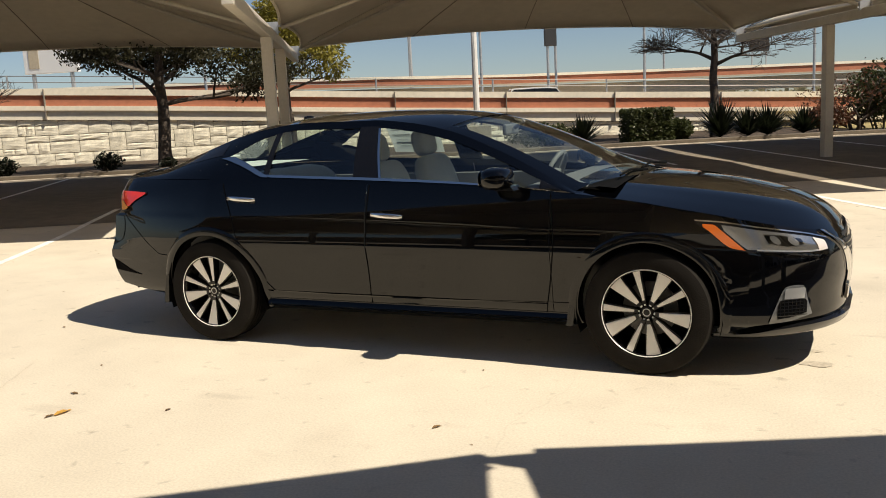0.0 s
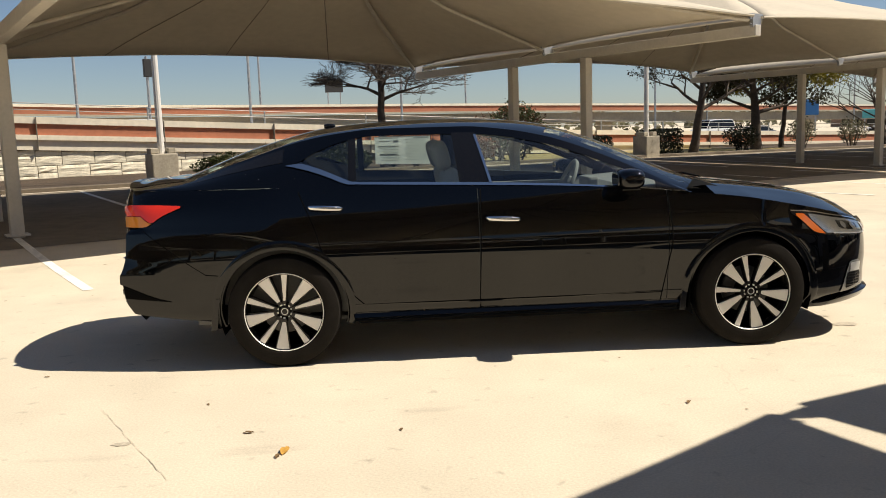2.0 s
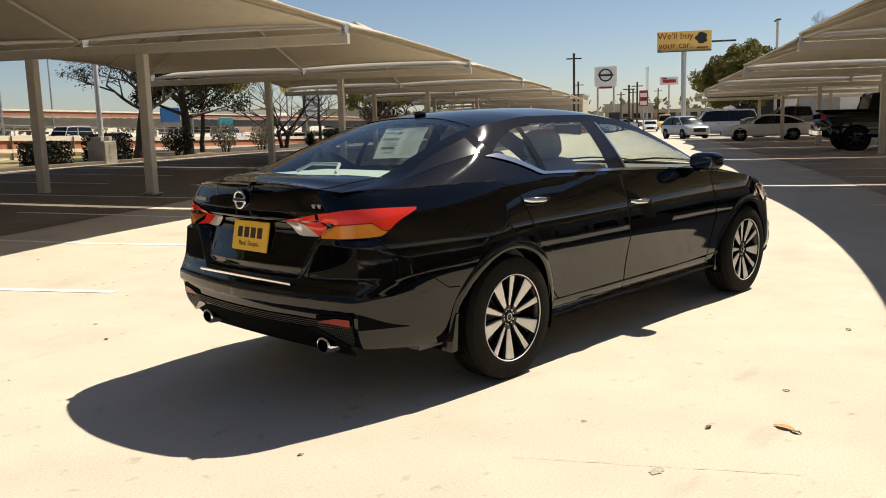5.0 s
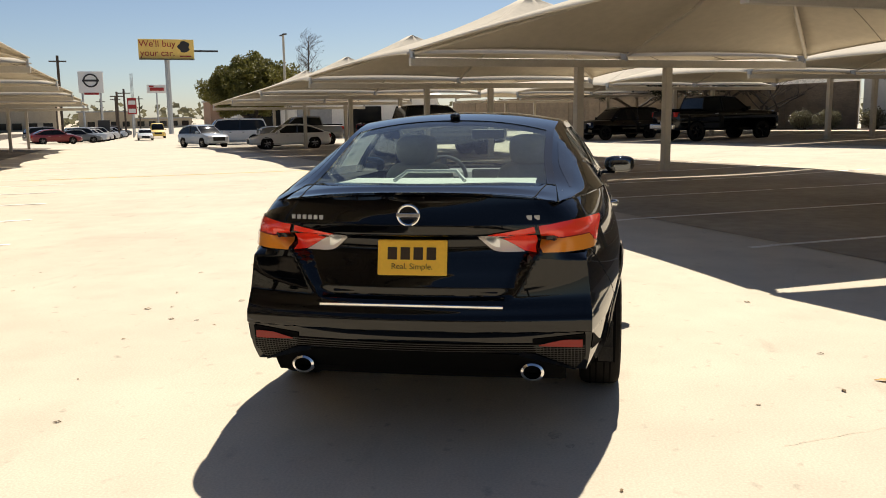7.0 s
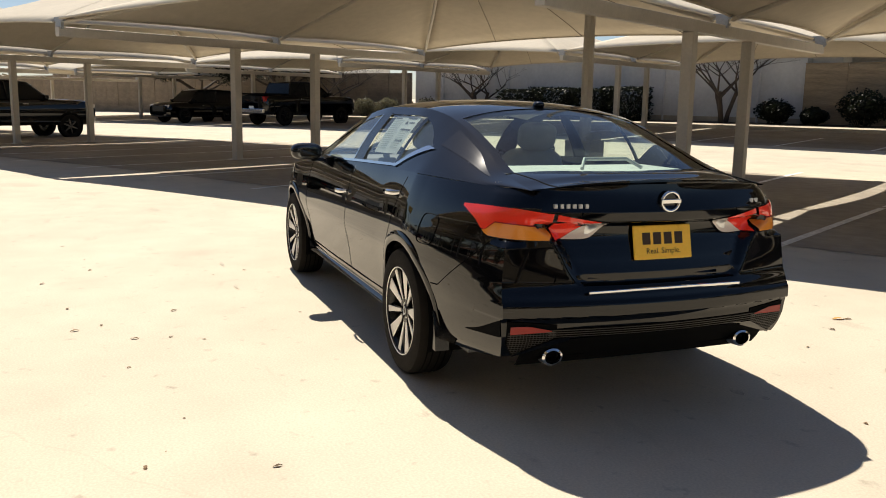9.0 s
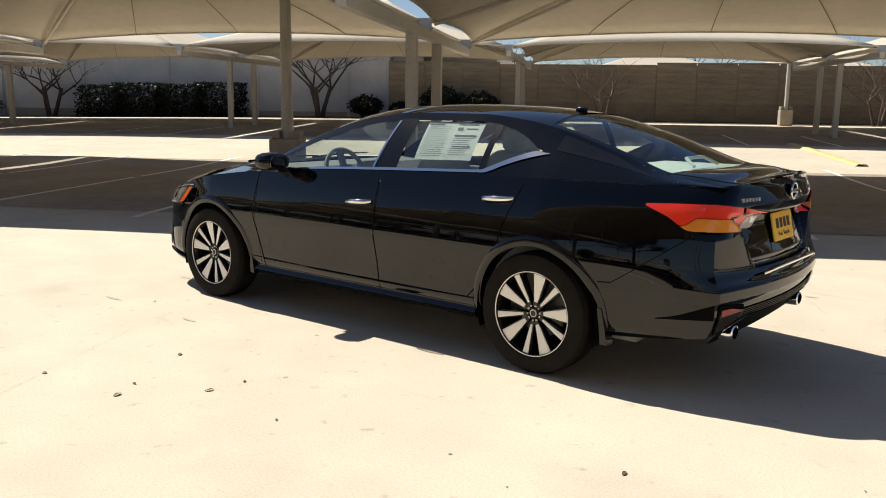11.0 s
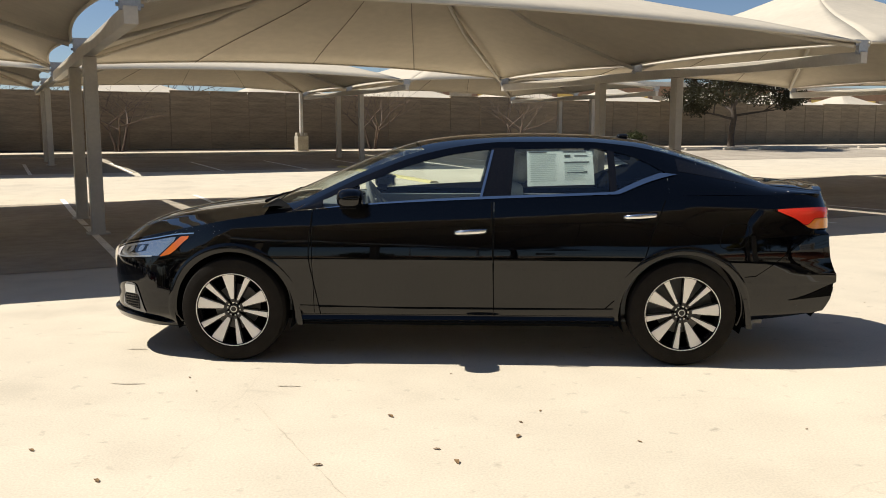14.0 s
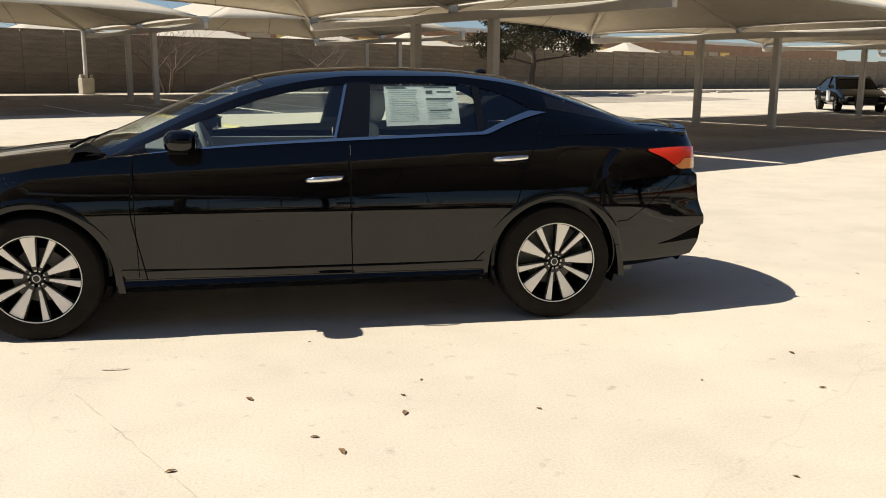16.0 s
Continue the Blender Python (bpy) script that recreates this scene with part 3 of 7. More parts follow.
z = 0.10
while z < 2.1:
    ch = 0.60
    u = -16.0 + rs.random() * 0.5
    while u < 11.5:
        w = rs.choice((0.55, 0.62, 0.75, 0.95))
        top = min(z + ch, red_top(u + w / 2) - 0.80)
        hh = top - z
        g = 0.02
        if hh > 0.45:
            kind = rs.random()
            if kind < 0.30 and w < 0.8:
                put_block(u, z, w - g, hh - g)
            elif kind < 0.70:
                f = rs.choice((0.36, 0.5, 0.64))
                put_block(u, z, w - g, hh * f - g)
                put_block(u, z + hh * f, w - g, hh * (1 - f) - g)
            else:
                f = rs.choice((0.34, 0.62))
                put_block(u, z, w * 0.5 - g, hh * f - g)
                put_block(u + w * 0.5, z, w * 0.5 - g, hh * f - g)
                put_block(u, z + hh * f, w - g, hh * (1 - f) - g)
        elif hh > 0.08:
            put_block(u, z, w - g, hh - g)
        u += w
    z += ch
# steel rail on the parapet
rail = thing("bridge_rail", "galvanised steel rail on the highway parapet", "railing")
for dz in (0.42, 0.62):
    part("rail_tube", Shape().tube([tuple(LOT @ Vector((u, WALL_V + 0.2, red_top(u) + dz))) for u in steps(-60, 120, 45)], 0.014, 6), M_BRAKE, rail)
for i in range(46):
    u = -60 + 4 * i
    if -24 < u < 80:
        part("rail_post", Shape().tube([tuple(LOT @ Vector((u, WALL_V + 0.2, red_top(u) + 0.18))), tuple(LOT @ Vector((u, WALL_V + 0.2, red_top(u) + 0.64)))], 0.03, 6), M_GALV, rail)
# the lower road behind the parapet and the far flyover
sheet("highway_deck", steps(-120, 260, 40), steps(24.4, 70, 6), 0.0, M_ROADGREY, "grey concrete highway lanes behind the parapet", "road")
far_top = curve1([(-120, 5.6), (-3, 4.7), (16, 4.25), (48, 4.05), (72, 3.8), (160, 2.6), (300, 1.0)])


def far_band(name, z0, z1, y0, y1, material, label):
    rows = []
    for u in steps(-160, 300, 40):
        zt = far_top(u)
        rows.append([tuple(LOT @ Vector((u, y, zt + z))) for y, z in ((y0, z0), (y0, z1), (y1, z1), (y1, z0))])
    return tagged(part(name, Shape().grid(rows, closed=True), material), label, "flyover", "", "structure")


far_band("flyover_cap", -0.22, 0.0, 69.8, 70.4, M_CREAM, "cream parapet cap of the far flyover")
far_band("flyover_band", -0.78, -0.22, 69.9, 70.3, M_REDB, "red-brown parapet band of the far flyover")
far_band("flyover_lip", -0.92, -0.78, 69.86, 70.3, M_BEIGEF, "cream lip of the far flyover")
far_band("flyover_girder", -2.1, -1.0, 70.4, 74.0, M_BEIGEF, "shaded tan concrete girder of the far flyover")
sheet("frontage_wall", steps(-160, 300, 30), [66.0, 66.4], 1.9, M_BEIGEF, "pale concrete barrier in front of the far flyover", "barrier")
for i in range(12):
    u = -30 + 20 * i
    tagged(part("flyover_pier", Shape().box(-0.8, -0.6, -3, 0.8, 0.6, far_top(u) - 1.0), M_BEIGEF, m=Matrix.Translation(LOT @ Vector((u, 72, 0))) @ pose(0, 0, 0, 0, 0, 30)), "tan concrete pier carrying the far flyover", "pier", "flyover piers", "structure")


def lamp_pole(u, v, h, r=0.09, base=True, arm=0.0, material=None, group="light poles", lab="grey steel light pole", wide=0.33):
    t = thing("light_pole", lab + (" on a square concrete base" if base else " beside the highway"), "light pole", group, lotm(u, v))
    if base:
        part("pole_base", Shape().box(-wide, -wide, -0.3, wide, wide, 0.74, bev=0.03), M_BASE, t, "weathered concrete base")
        for sx in (-1, 1):
            part("base_cover", Shape().box(sx * wide * 0.66 - wide * 0.3, -wide * 0.6, 0.74, sx * wide * 0.66 + wide * 0.3, wide * 0.6, 0.88, bev=0.02), M_BASE, t)
    z0 = 0.74 if base else -2.5
    part("pole", Shape().tube([(0, 0, z0), (0, 0, h)], [r, r * 0.75], 10), material or M_STEEL, t, smooth=True)
    if arm:
        part("lamp_arm", Shape().box(-arm, -0.03, h - 0.08, arm, 0.03, h - 0.02), material or M_GALV, t)
        for s in (-1, 1):
            part("lamp_head", Shape().box(s * arm - 0.25, -0.14, h - 0.10, s * arm + 0.25, 0.14, h - 0.02, bev=0.02), M_SIGNBLK, t)
    return t


lamp_pole(2.5, 17.5, 8.0, 0.085, material=M_STEELW, lab="white steel light pole")
lamp_pole(19.2, 16.9, 8.0, 0.085, material=M_STEELW, lab="white steel light pole")
lamp_pole(4.35, -9.35, 7.5, 0.11, lab="tan steel light pole", wide=0.27)
lamp_pole(-9.2, -31.5, 7.0, 0.08, material=M_STEELW, lab="white steel light pole", wide=0.25)
lamp_pole(62, 17.0, 7.0, 0.09)
lamp_pole(76, 17.0, 7.0, 0.09)
lamp_pole(58, -9.0, 7.9, 0.11, base=False, arm=0.5, lab="grey steel lamp standard")
for u, v, h in ((9, 62, 13), (22, 62, 13), (30, 80, 16), (36, 62, 13), (52, 75, 14), (68, 62, 13), (86, 70, 14), (112, 66, 14), (-12, 62, 13), (140, 66, 14)):
    lamp_pole(u, v, h, 0.12, base=False, arm=0.6 if h == 13 else 0.0, lab="tall slender highway light pole", material=M_GALV)


def mast_sign(u, v, z0, z1, w, material, label, legs=1, facing=0.0, thick=0.4, legr=0.2, category="sign"):
    t = thing("pole_sign", label, category, "", Matrix.Translation(LOT @ Vector((u, v, 0))) @ pose(0, 0, 0, 0, 0, 30 + facing))
    part("sign_panel", Shape().box(-thick / 2, -w / 2, z0, thick / 2, w / 2, z1, bev=0.05), material, t)
    for i in range(legs):
        y = 0 if legs == 1 else -w * 0.36 + w * 0.72 * i / (legs - 1)
        part("sign_leg", Shape().tube([(0.0, y, -4), (0.0, y, z0)], legr, 8), M_GALV, t)
    return t


# billboard with its lettering, in front of the camera along the aisle
bb = mast_sign(160, -6.2, 12.1, 15.5, 9.5, M_SIGNY, "yellow billboard with red lettering on a tall steel mast", 1, 0, 0.8, 0.45, "billboard")
words("We'll buy\nyour car.", 1.62, pose(-0.45, 1.55, 13.85, 90, 0, -90), M_SIGNR, bb, extrude=0.02)
part("picture_disc", Shape().prism([(1.0 * math.cos(a) * (1 + 0.2 * math.cos(5 * a)) - 3.0, 1.0 * math.sin(a) + 14.2) for a in [2 * math.pi * i / 24 for i in range(24)]], "x", -0.46, -0.42), M_SIGNBLK, bb, "dark printed picture")
part("small_print", Shape().box(-0.46, -4.2, 12.45, -0.42, -2.2, 12.65), M_SIGNR, bb)
part("catwalk", Shape().box(-1.2, -4.7, 11.9, 0.2, 4.7, 12.0).box(0.2, -9.0, 13.4, 0.6, -4.7, 13.7), M_SIGNBLK, bb)
ds = mast_sign(120, 5.7, 5.0, 7.8, 3.1, M_SIGNW, "white dealership pole sign with a round emblem", 2, 0, 0.5, 0.14)
part("emblem", Shape().tube([(-0.28, 0.85 * math.cos(a), 6.6 + 0.8 * math.sin(a)) for a in [2 * math.pi * i / 28 for i in range(29)]], 0.10, 6, cap=False).box(-0.34, -1.05, 6.47, -0.22, 1.05, 6.73), M_SIGNBLK, ds, "round grey emblem with a bar")
part("red_strip", Shape().box(-0.30, -0.9, 4.75, 0.2, 0.9, 5.0), M_SIGNR, ds, "red strip below the panel")
js = mast_sign(140, -3.3, 5.5, 6.8, 2.9, M_SIGNW, "white roadside sign with red marks on a single post", 1, 0, 0.4, 0.12)
part("red_marks", Shape().box(-0.24, -1.1, 5.85, -0.2, 1.0, 6.35).box(-0.24, 0.4, 6.4, -0.2, 1.1, 6.65), M_SIGNR, js, "red lettering bars")
rsn = mast_sign(132, 0.6, 2.2, 4.6, 1.3, M_SIGNR, "red and white roadside price sign", 1, 0, 0.4, 0.12)
part("white_marks", Shape().box(-0.24, -0.5, 2.4, -0.2, 0.5, 3.0).box(-0.24, -0.5, 3.6, -0.2, 0.5, 4.2), M_SIGNW, rsn)
mast_sign(118, 4.4, -0.2, 1.4, 1.5, M_SIGNBLK, "dark low pylon sign", 1, 0, 0.4, 0.1)
tw = mast_sign(150, 0.2, 4.0, 4.4, 0.5, M_GALV, "slim lattice radio mast", 1, 0, 0.4, 0.10)
for i in range(3):
    part("lattice", Shape().tube([(0.2 * math.cos(2.1 * i), 0.2 * math.sin(2.1 * i), -3), (0.2 * math.cos(2.1 * i), 0.2 * math.sin(2.1 * i), 9.0)], 0.05, 5), M_GALV, tw)
for u, v, h in ((100, 8.4, 9.5), (125, 2.6, 6.5), (135, 1.6, 7.2), (170, 3, 7), (190, 6, 7), (150, 12, 8), (210, -2, 8)):
    t = thing("utility_pole", "weathered wooden utility pole with a crossarm", "utility pole", "utility poles", lotm(u, v))
    part("pole", Shape().tube([(0, 0, -2), (0, 0, h)], 0.15, 7), M_BARK, t)
    part("crossarm", Shape().box(-0.08, -0.9, h - 0.7, 0.08, 0.9, h - 0.55), M_BARK, t)
# signs along the highway
mast_sign(73, 150, 9.4, 12.0, 3.5, M_SIGNBLK, "dark back of a highway billboard on two posts", 2, 80, 0.5, 0.12)
wb = mast_sign(-30.6, 85, 7.1, 10.2, 5.8, M_SIGNW, "white highway billboard with a brown printed picture", 2, 75, 0.5, 0.2, "billboard")
part("printed_patch", Shape().box(-0.30, 1.2, 7.6, -0.26, 2.3, 9.8, bev=0.01), M_BEIGEF, wb, "brown printed patch")
gs = thing("sign_gantry", "grey steel highway sign gantry seen from behind", "sign gantry", "", Matrix.Translation(LOT @ Vector((15.5, 66, 0))) @ pose(0, 0, 0, 0, 0, 30))
part("sign_back", Shape().box(-0.6, -0.2, 6.3, 0.4, 0.2, 7.7, bev=0.04), M_SIGNBLK, gs)
for x in (-0.35, 0.3):
    part("gantry_leg", Shape().tube([(x, 0, -2), (x, 0, 7.9)], 0.11, 8), M_GALV, gs)
mast_sign(66.8, 42.7, 1.65, 3.0, 1.95, M_SIGNB, "blue highway service sign", 2, 60, 0.2, 0.08)
mast_sign(71.0, 39.3, 1.2, 2.0, 1.5, M_TEAL, "small teal roadside banner on two posts", 2, 60, 0.2, 0.06)
sg = mast_sign(92, 42, 4.6, 4.9, 0.6, M_SIGNW, "round yellow roadside sign on a post", 1, 60, 0.3, 0.1)
part("yellow_disc", Shape().lathe([(0.001, -0.15), (0.9, -0.15), (0.9, 0.15), (0.001, 0.15)], 20, pose(0, 0, 5.6, 0, 0, 90)), M_SIGNY, sg)
ps = mast_sign(110, 46, 1.8, 5.2, 3.2, M_GREYF, "white and grey price board on posts", 2, 60, 0.4, 0.12)
for i in range(4):
    part("price_bar", Shape().box(-0.24, -1.4, 2.1 + 0.8 * i, -0.2, 1.4, 2.6 + 0.8 * i), M_SIGNW, ps)
ct = thing("cell_tower", "slender mobile phone mast with antenna panels", "cell tower", "", Matrix.Translation(LOT @ Vector((6.5, 110, 0))))
part("mast", Shape().tube([(0, 0, -2), (0, 0, 15)], [0.35, 0.2], 8), M_GALV, ct)
for i in range(6):
    a = i * math.pi / 3
    part("antenna_panel", Shape().box(math.cos(a) * 0.9 - 0.15, math.sin(a) * 0.9 - 0.15, 12.2, math.cos(a) * 0.9 + 0.15, math.sin(a) * 0.9 + 0.15, 14.0), M_GREYF, ct)

# ---- far side: precast wall, white building, roofs beyond ----
def panel_wall(u0, u1, v, top, name="wall_precast", material=None):
    """Concrete posts with stacked panels between them; each panel is a piece of its own."""
    material = material or M_WALLTAN
    base = tagged(part(name, Shape().box(0, -0.05, -0.6, u1 - u0, 0.05, 0.45, m=Matrix.Translation(LOT @ Vector((u0, v, 0))) @ pose(0, 0, 0, 0, 0, 30)), material),
                  "tan precast concrete boundary wall of upright panels", "wall", "", "structure")
    n = max(1, round((u1 - u0) / 1.77))
    w = (u1 - u0) / n
    def panel(h):
        b = Shape().box(0.022, -0.06, 0.40, w - 0.022, 0.06, h - 0.06, bev=0.012).box(0.012, -0.085, h - 0.055, w - 0.012, 0.085, h, bev=0.01)
        return mesh_of("wall_panel", b.v, b.f, material)
    tall, low = panel(top + 0.10), panel(top)
    p = Shape().box(-0.045, -0.075, 0.2, 0.045, 0.020, top - 0.02, bev=0.01)
    mp = mesh_of("wall_post", p.v, p.f, material)
    for i in range(n):
        u = u0 + w * i
        m = Matrix.Translation(LOT @ Vector((u, v, 0))) @ pose(0, 0, 0, 0, 0, 30)
        ob = new("wall_panel", tall if (i // 4) % 2 else low)
        ob.parent = base
        ob.matrix_basis = m @ pose(0, -0.012 * ((i * 7) % 3), 0.0)
        ob = new("wall_post", mp)
        ob.parent = base
        ob.matrix_basis = m
    return base


panel_wall(-118, 8.2, -35.0, 3.16)
panel_wall(31.0, 92.0, -35.0, 2.95, material=M_WALLDARK)
bl = thing("white_building", "long white rendered building with a dark parapet band behind the wall", "building", "", Matrix.Translation(LOT @ Vector((8.2, -35.2, 0))) @ pose(0, 0, 0, 0, 0, 30))
part("facade", Shape().box(0, -14, -0.5, 22.6, 0, 3.85), M_GREYWALL, bl)
part("roof_edge", Shape().box(-5.0, -14.1, 3.85, 22.75, 0.55, 4.25, bev=0.02), M_WALLROOF, bl, "dark brown overhanging roof edge")
part("rear_wall", Shape().box(-4.8, -14, -0.5, 0, -3.5, 3.85), M_GREYWALL, bl)
for i in range(5):
    part("downpipe", Shape().tube([(2 + 4.6 * i, 0.08, 0.3), (2 + 4.6 * i, 0.08, 3.85)], 0.05, 6), M_GREYWALL, bl)
part("plinth", Shape().box(-0.02, 0, -0.5, 22.6, 0.05, 0.85), M_BEIGEF, bl)
ac = thing("equipment_shed", "pale metal shed with a dark opening behind the wall", "shed", "", Matrix.Translation(LOT @ Vector((6.9, -35.8, 0))) @ pose(0, 0, 0, 0, 0, 30))
part("shed_wall", Shape().box(0, -1.5, 0, 1.25, 0, 3.66), M_ROOFTIN, ac)
part("shed_roof", Shape().box(-0.05, -1.6, 3.66, 1.3, 0.05, 3.72), M_GREYF, ac)
row(-11.2 - PITCH * 2, -60, list(range(-5, 4)), 2.75)
lb = thing("brick_shop_building", "low brick and beige building with bright window bays beyond the wall", "building", "", Matrix.Translation(LOT @ Vector((-175, -80, 0))) @ pose(0, 0, 0, 0, 0, 30))
part("wall", Shape().box(0, -12, 0, 140, 0, 7.0), M_BRICKF, lb)
part("roof", Shape().box(-1, -13, 7.0, 141, 1.0, 7.5), M_ROOFTIN, lb)
for i in range(27):
    part("window_bay", Shape().box(40 + 3.6 * i, 0, 4.2, 42.8 + 3.6 * i, 0.1, 5.8), M_SIGNY if i % 3 == 0 else M_BEIGEF, lb)
kerb(steps(-118, 46, 40), -30.0, "pale concrete kerb in front of the boundary wall")
sheet("wall_walk", steps(-118, 46, 40), steps(-32.0, -29.9, 2), 0.10, M_CONC, "narrow pale concrete walk before the boundary wall", "walk")
sheet("wall_bed", steps(-118, 46, 40), steps(-35.0, -32.0, 3), 0.06, M_SOIL, "dark mulch bed along the boundary wall", "planting bed")
rows_b = []
for i in range(15):
    v = -14.8 - 6.9 * i / 14
    rows_b.append([tuple(lot(-7.3 + x, v, zz)) for x, zz in ((-0.15, 0.004), (-0.08, 0.055), (0.08, 0.055), (0.15, 0.004))])
tagged(part("speed_bump", Shape().grid(rows_b), M_YLINE), "worn yellow rubber speed bump across the aisle", "speed bump")
for i in range(9):
    u = -30 - 2.7 * i
    tagged(part("wheel_stop", Shape().box(-0.9, -0.08, 0, 0.9, 0.08, 0.12, bev=0.03), M_KERB, m=lotm(u, -28.9, 0.01)), "pale concrete wheel stop before the wall", "wheel stop", "wheel stops")
# distant blocks that close the view along the aisle
rb = random.Random(9)
for i in range(16):
    u, v = 190 + 90 * rb.random(), -120 + 17 * i
    w, d, h = 14 + 14 * rb.random(), 10 + 10 * rb.random(), 3 + 4.5 * rb.random()
    t = thing("distant_building", "low pale commercial building far down the road", "building", "distant buildings", Matrix.Translation(LOT @ Vector((u, v, -1.6))) @ pose(0, 0, 0, 0, 0, 30))
    part("wall", Shape().box(0, 0, 0, d, w, h), rb.choice((M_BEIGEF, M_GREYF, M_BRICKF, M_WHITEWALL)), t)
    part("roof", Shape().box(-0.4, -0.4, h, d + 0.4, w + 0.4, h + 0.35), M_GREYF, t)
    for k in range(int(w / 3.2)):
        part("window", Shape().box(-0.06, 0.8 + 3.2 * k, 1.0, 0.02, 2.8 + 3.2 * k, 2.5), M_DARKWIN, t)
for u, v, w, d, h in ((62, -52, 30, 16, 5.5), (78, -18, 20, 12, 4.2)):
    t = thing("pale_workshop", "pale metal workshop with roller doors", "building", "workshops", Matrix.Translation(LOT @ Vector((u, v, -0.8))) @ pose(0, 0, 0, 0, 0, 30))
    part("wall", Shape().box(0, -w / 2, 0, d, w / 2, h), M_WHITEWALL, t)
    part("roof", Shape().prism([(-0.4, h), (d / 2, h + 1.6), (d + 0.4, h)], "y", -w / 2 - 0.4, w / 2 + 0.4), M_ROOFTIN, t)
    for k in range(int(w / 5)):
        part("roller_door", Shape().box(-0.05, -w / 2 + 1 + 5 * k, 0.3, 0.02, -w / 2 + 4.4 + 5 * k, 3.2), M_DARKWIN if k % 2 else M_GREYF, t)

# ---- trees and shrubs ----
def grow(shape, p, d, length, r, level, rnd, tips, spread=0.55, droop=0.0, kids=3, segs=4, n=6):
    pts, radii = [p.copy()], [r]
    q, dd = p.copy(), d.copy()
    for i in range(segs):
        dd = (dd + Vector((rnd.uniform(-1, 1), rnd.uniform(-1, 1), rnd.uniform(-0.6, 0.8) - droop)) * 0.16).normalized()
        q = q + dd * (length / segs)
        pts.append(q.copy())
        radii.append(max(0.0055, r * (1 - 0.5 * (i + 1) / segs)))
    shape.tube(pts, radii, n)
    if level <= 0:
        tips.append(q.copy())
        tips.append(pts[len(pts) // 2].copy())
        return
    for k in range(kids):
        t = 0.45 + 0.55 * (k + 1) / kids
        i = min(segs, max(1, round(t * segs)))
        a = 2 * math.pi * (k / kids + rnd.random() * 0.25)
        side = Vector((math.cos(a), math.sin(a), rnd.uniform(-0.1, 0.5)))
        nd = (dd * (1 - spread) + side * spread).normalized()
        grow(shape, pts[i], nd, length * rnd.uniform(0.58, 0.78), radii[i] * 0.72, level - 1, rnd, tips, spread, droop, kids, max(2, segs - 1), max(4, n - 1))


def leaves(shape, centres, count, radius, size, rnd, squash=0.75):
    v, f = [], []
    for _ in range(count):
        c = rnd.choice(centres)
        while True:
            o = Vector((rnd.uniform(-1, 1), rnd.uniform(-1, 1), rnd.uniform(-1, 1)))
            if o.length < 1:
                break
        c = c + Vector((o.x * radius, o.y * radius, o.z * radius * squash))
        a = Vector((rnd.uniform(-1, 1), rnd.uniform(-1, 1), rnd.uniform(-1, 1))).normalized()
        b = a.cross(Vector((rnd.uniform(-1, 1), rnd.uniform(-1, 1), rnd.uniform(-1, 1)))).normalized()
        s = size * rnd.uniform(0.6, 1.3)
        k = len(v)
        v += [c - a * s, c + b * s * 0.45, c + a * s, c - b * s * 0.45]
        f.append((k, k + 1, k + 2, k + 3))
    return shape.add(v, f)


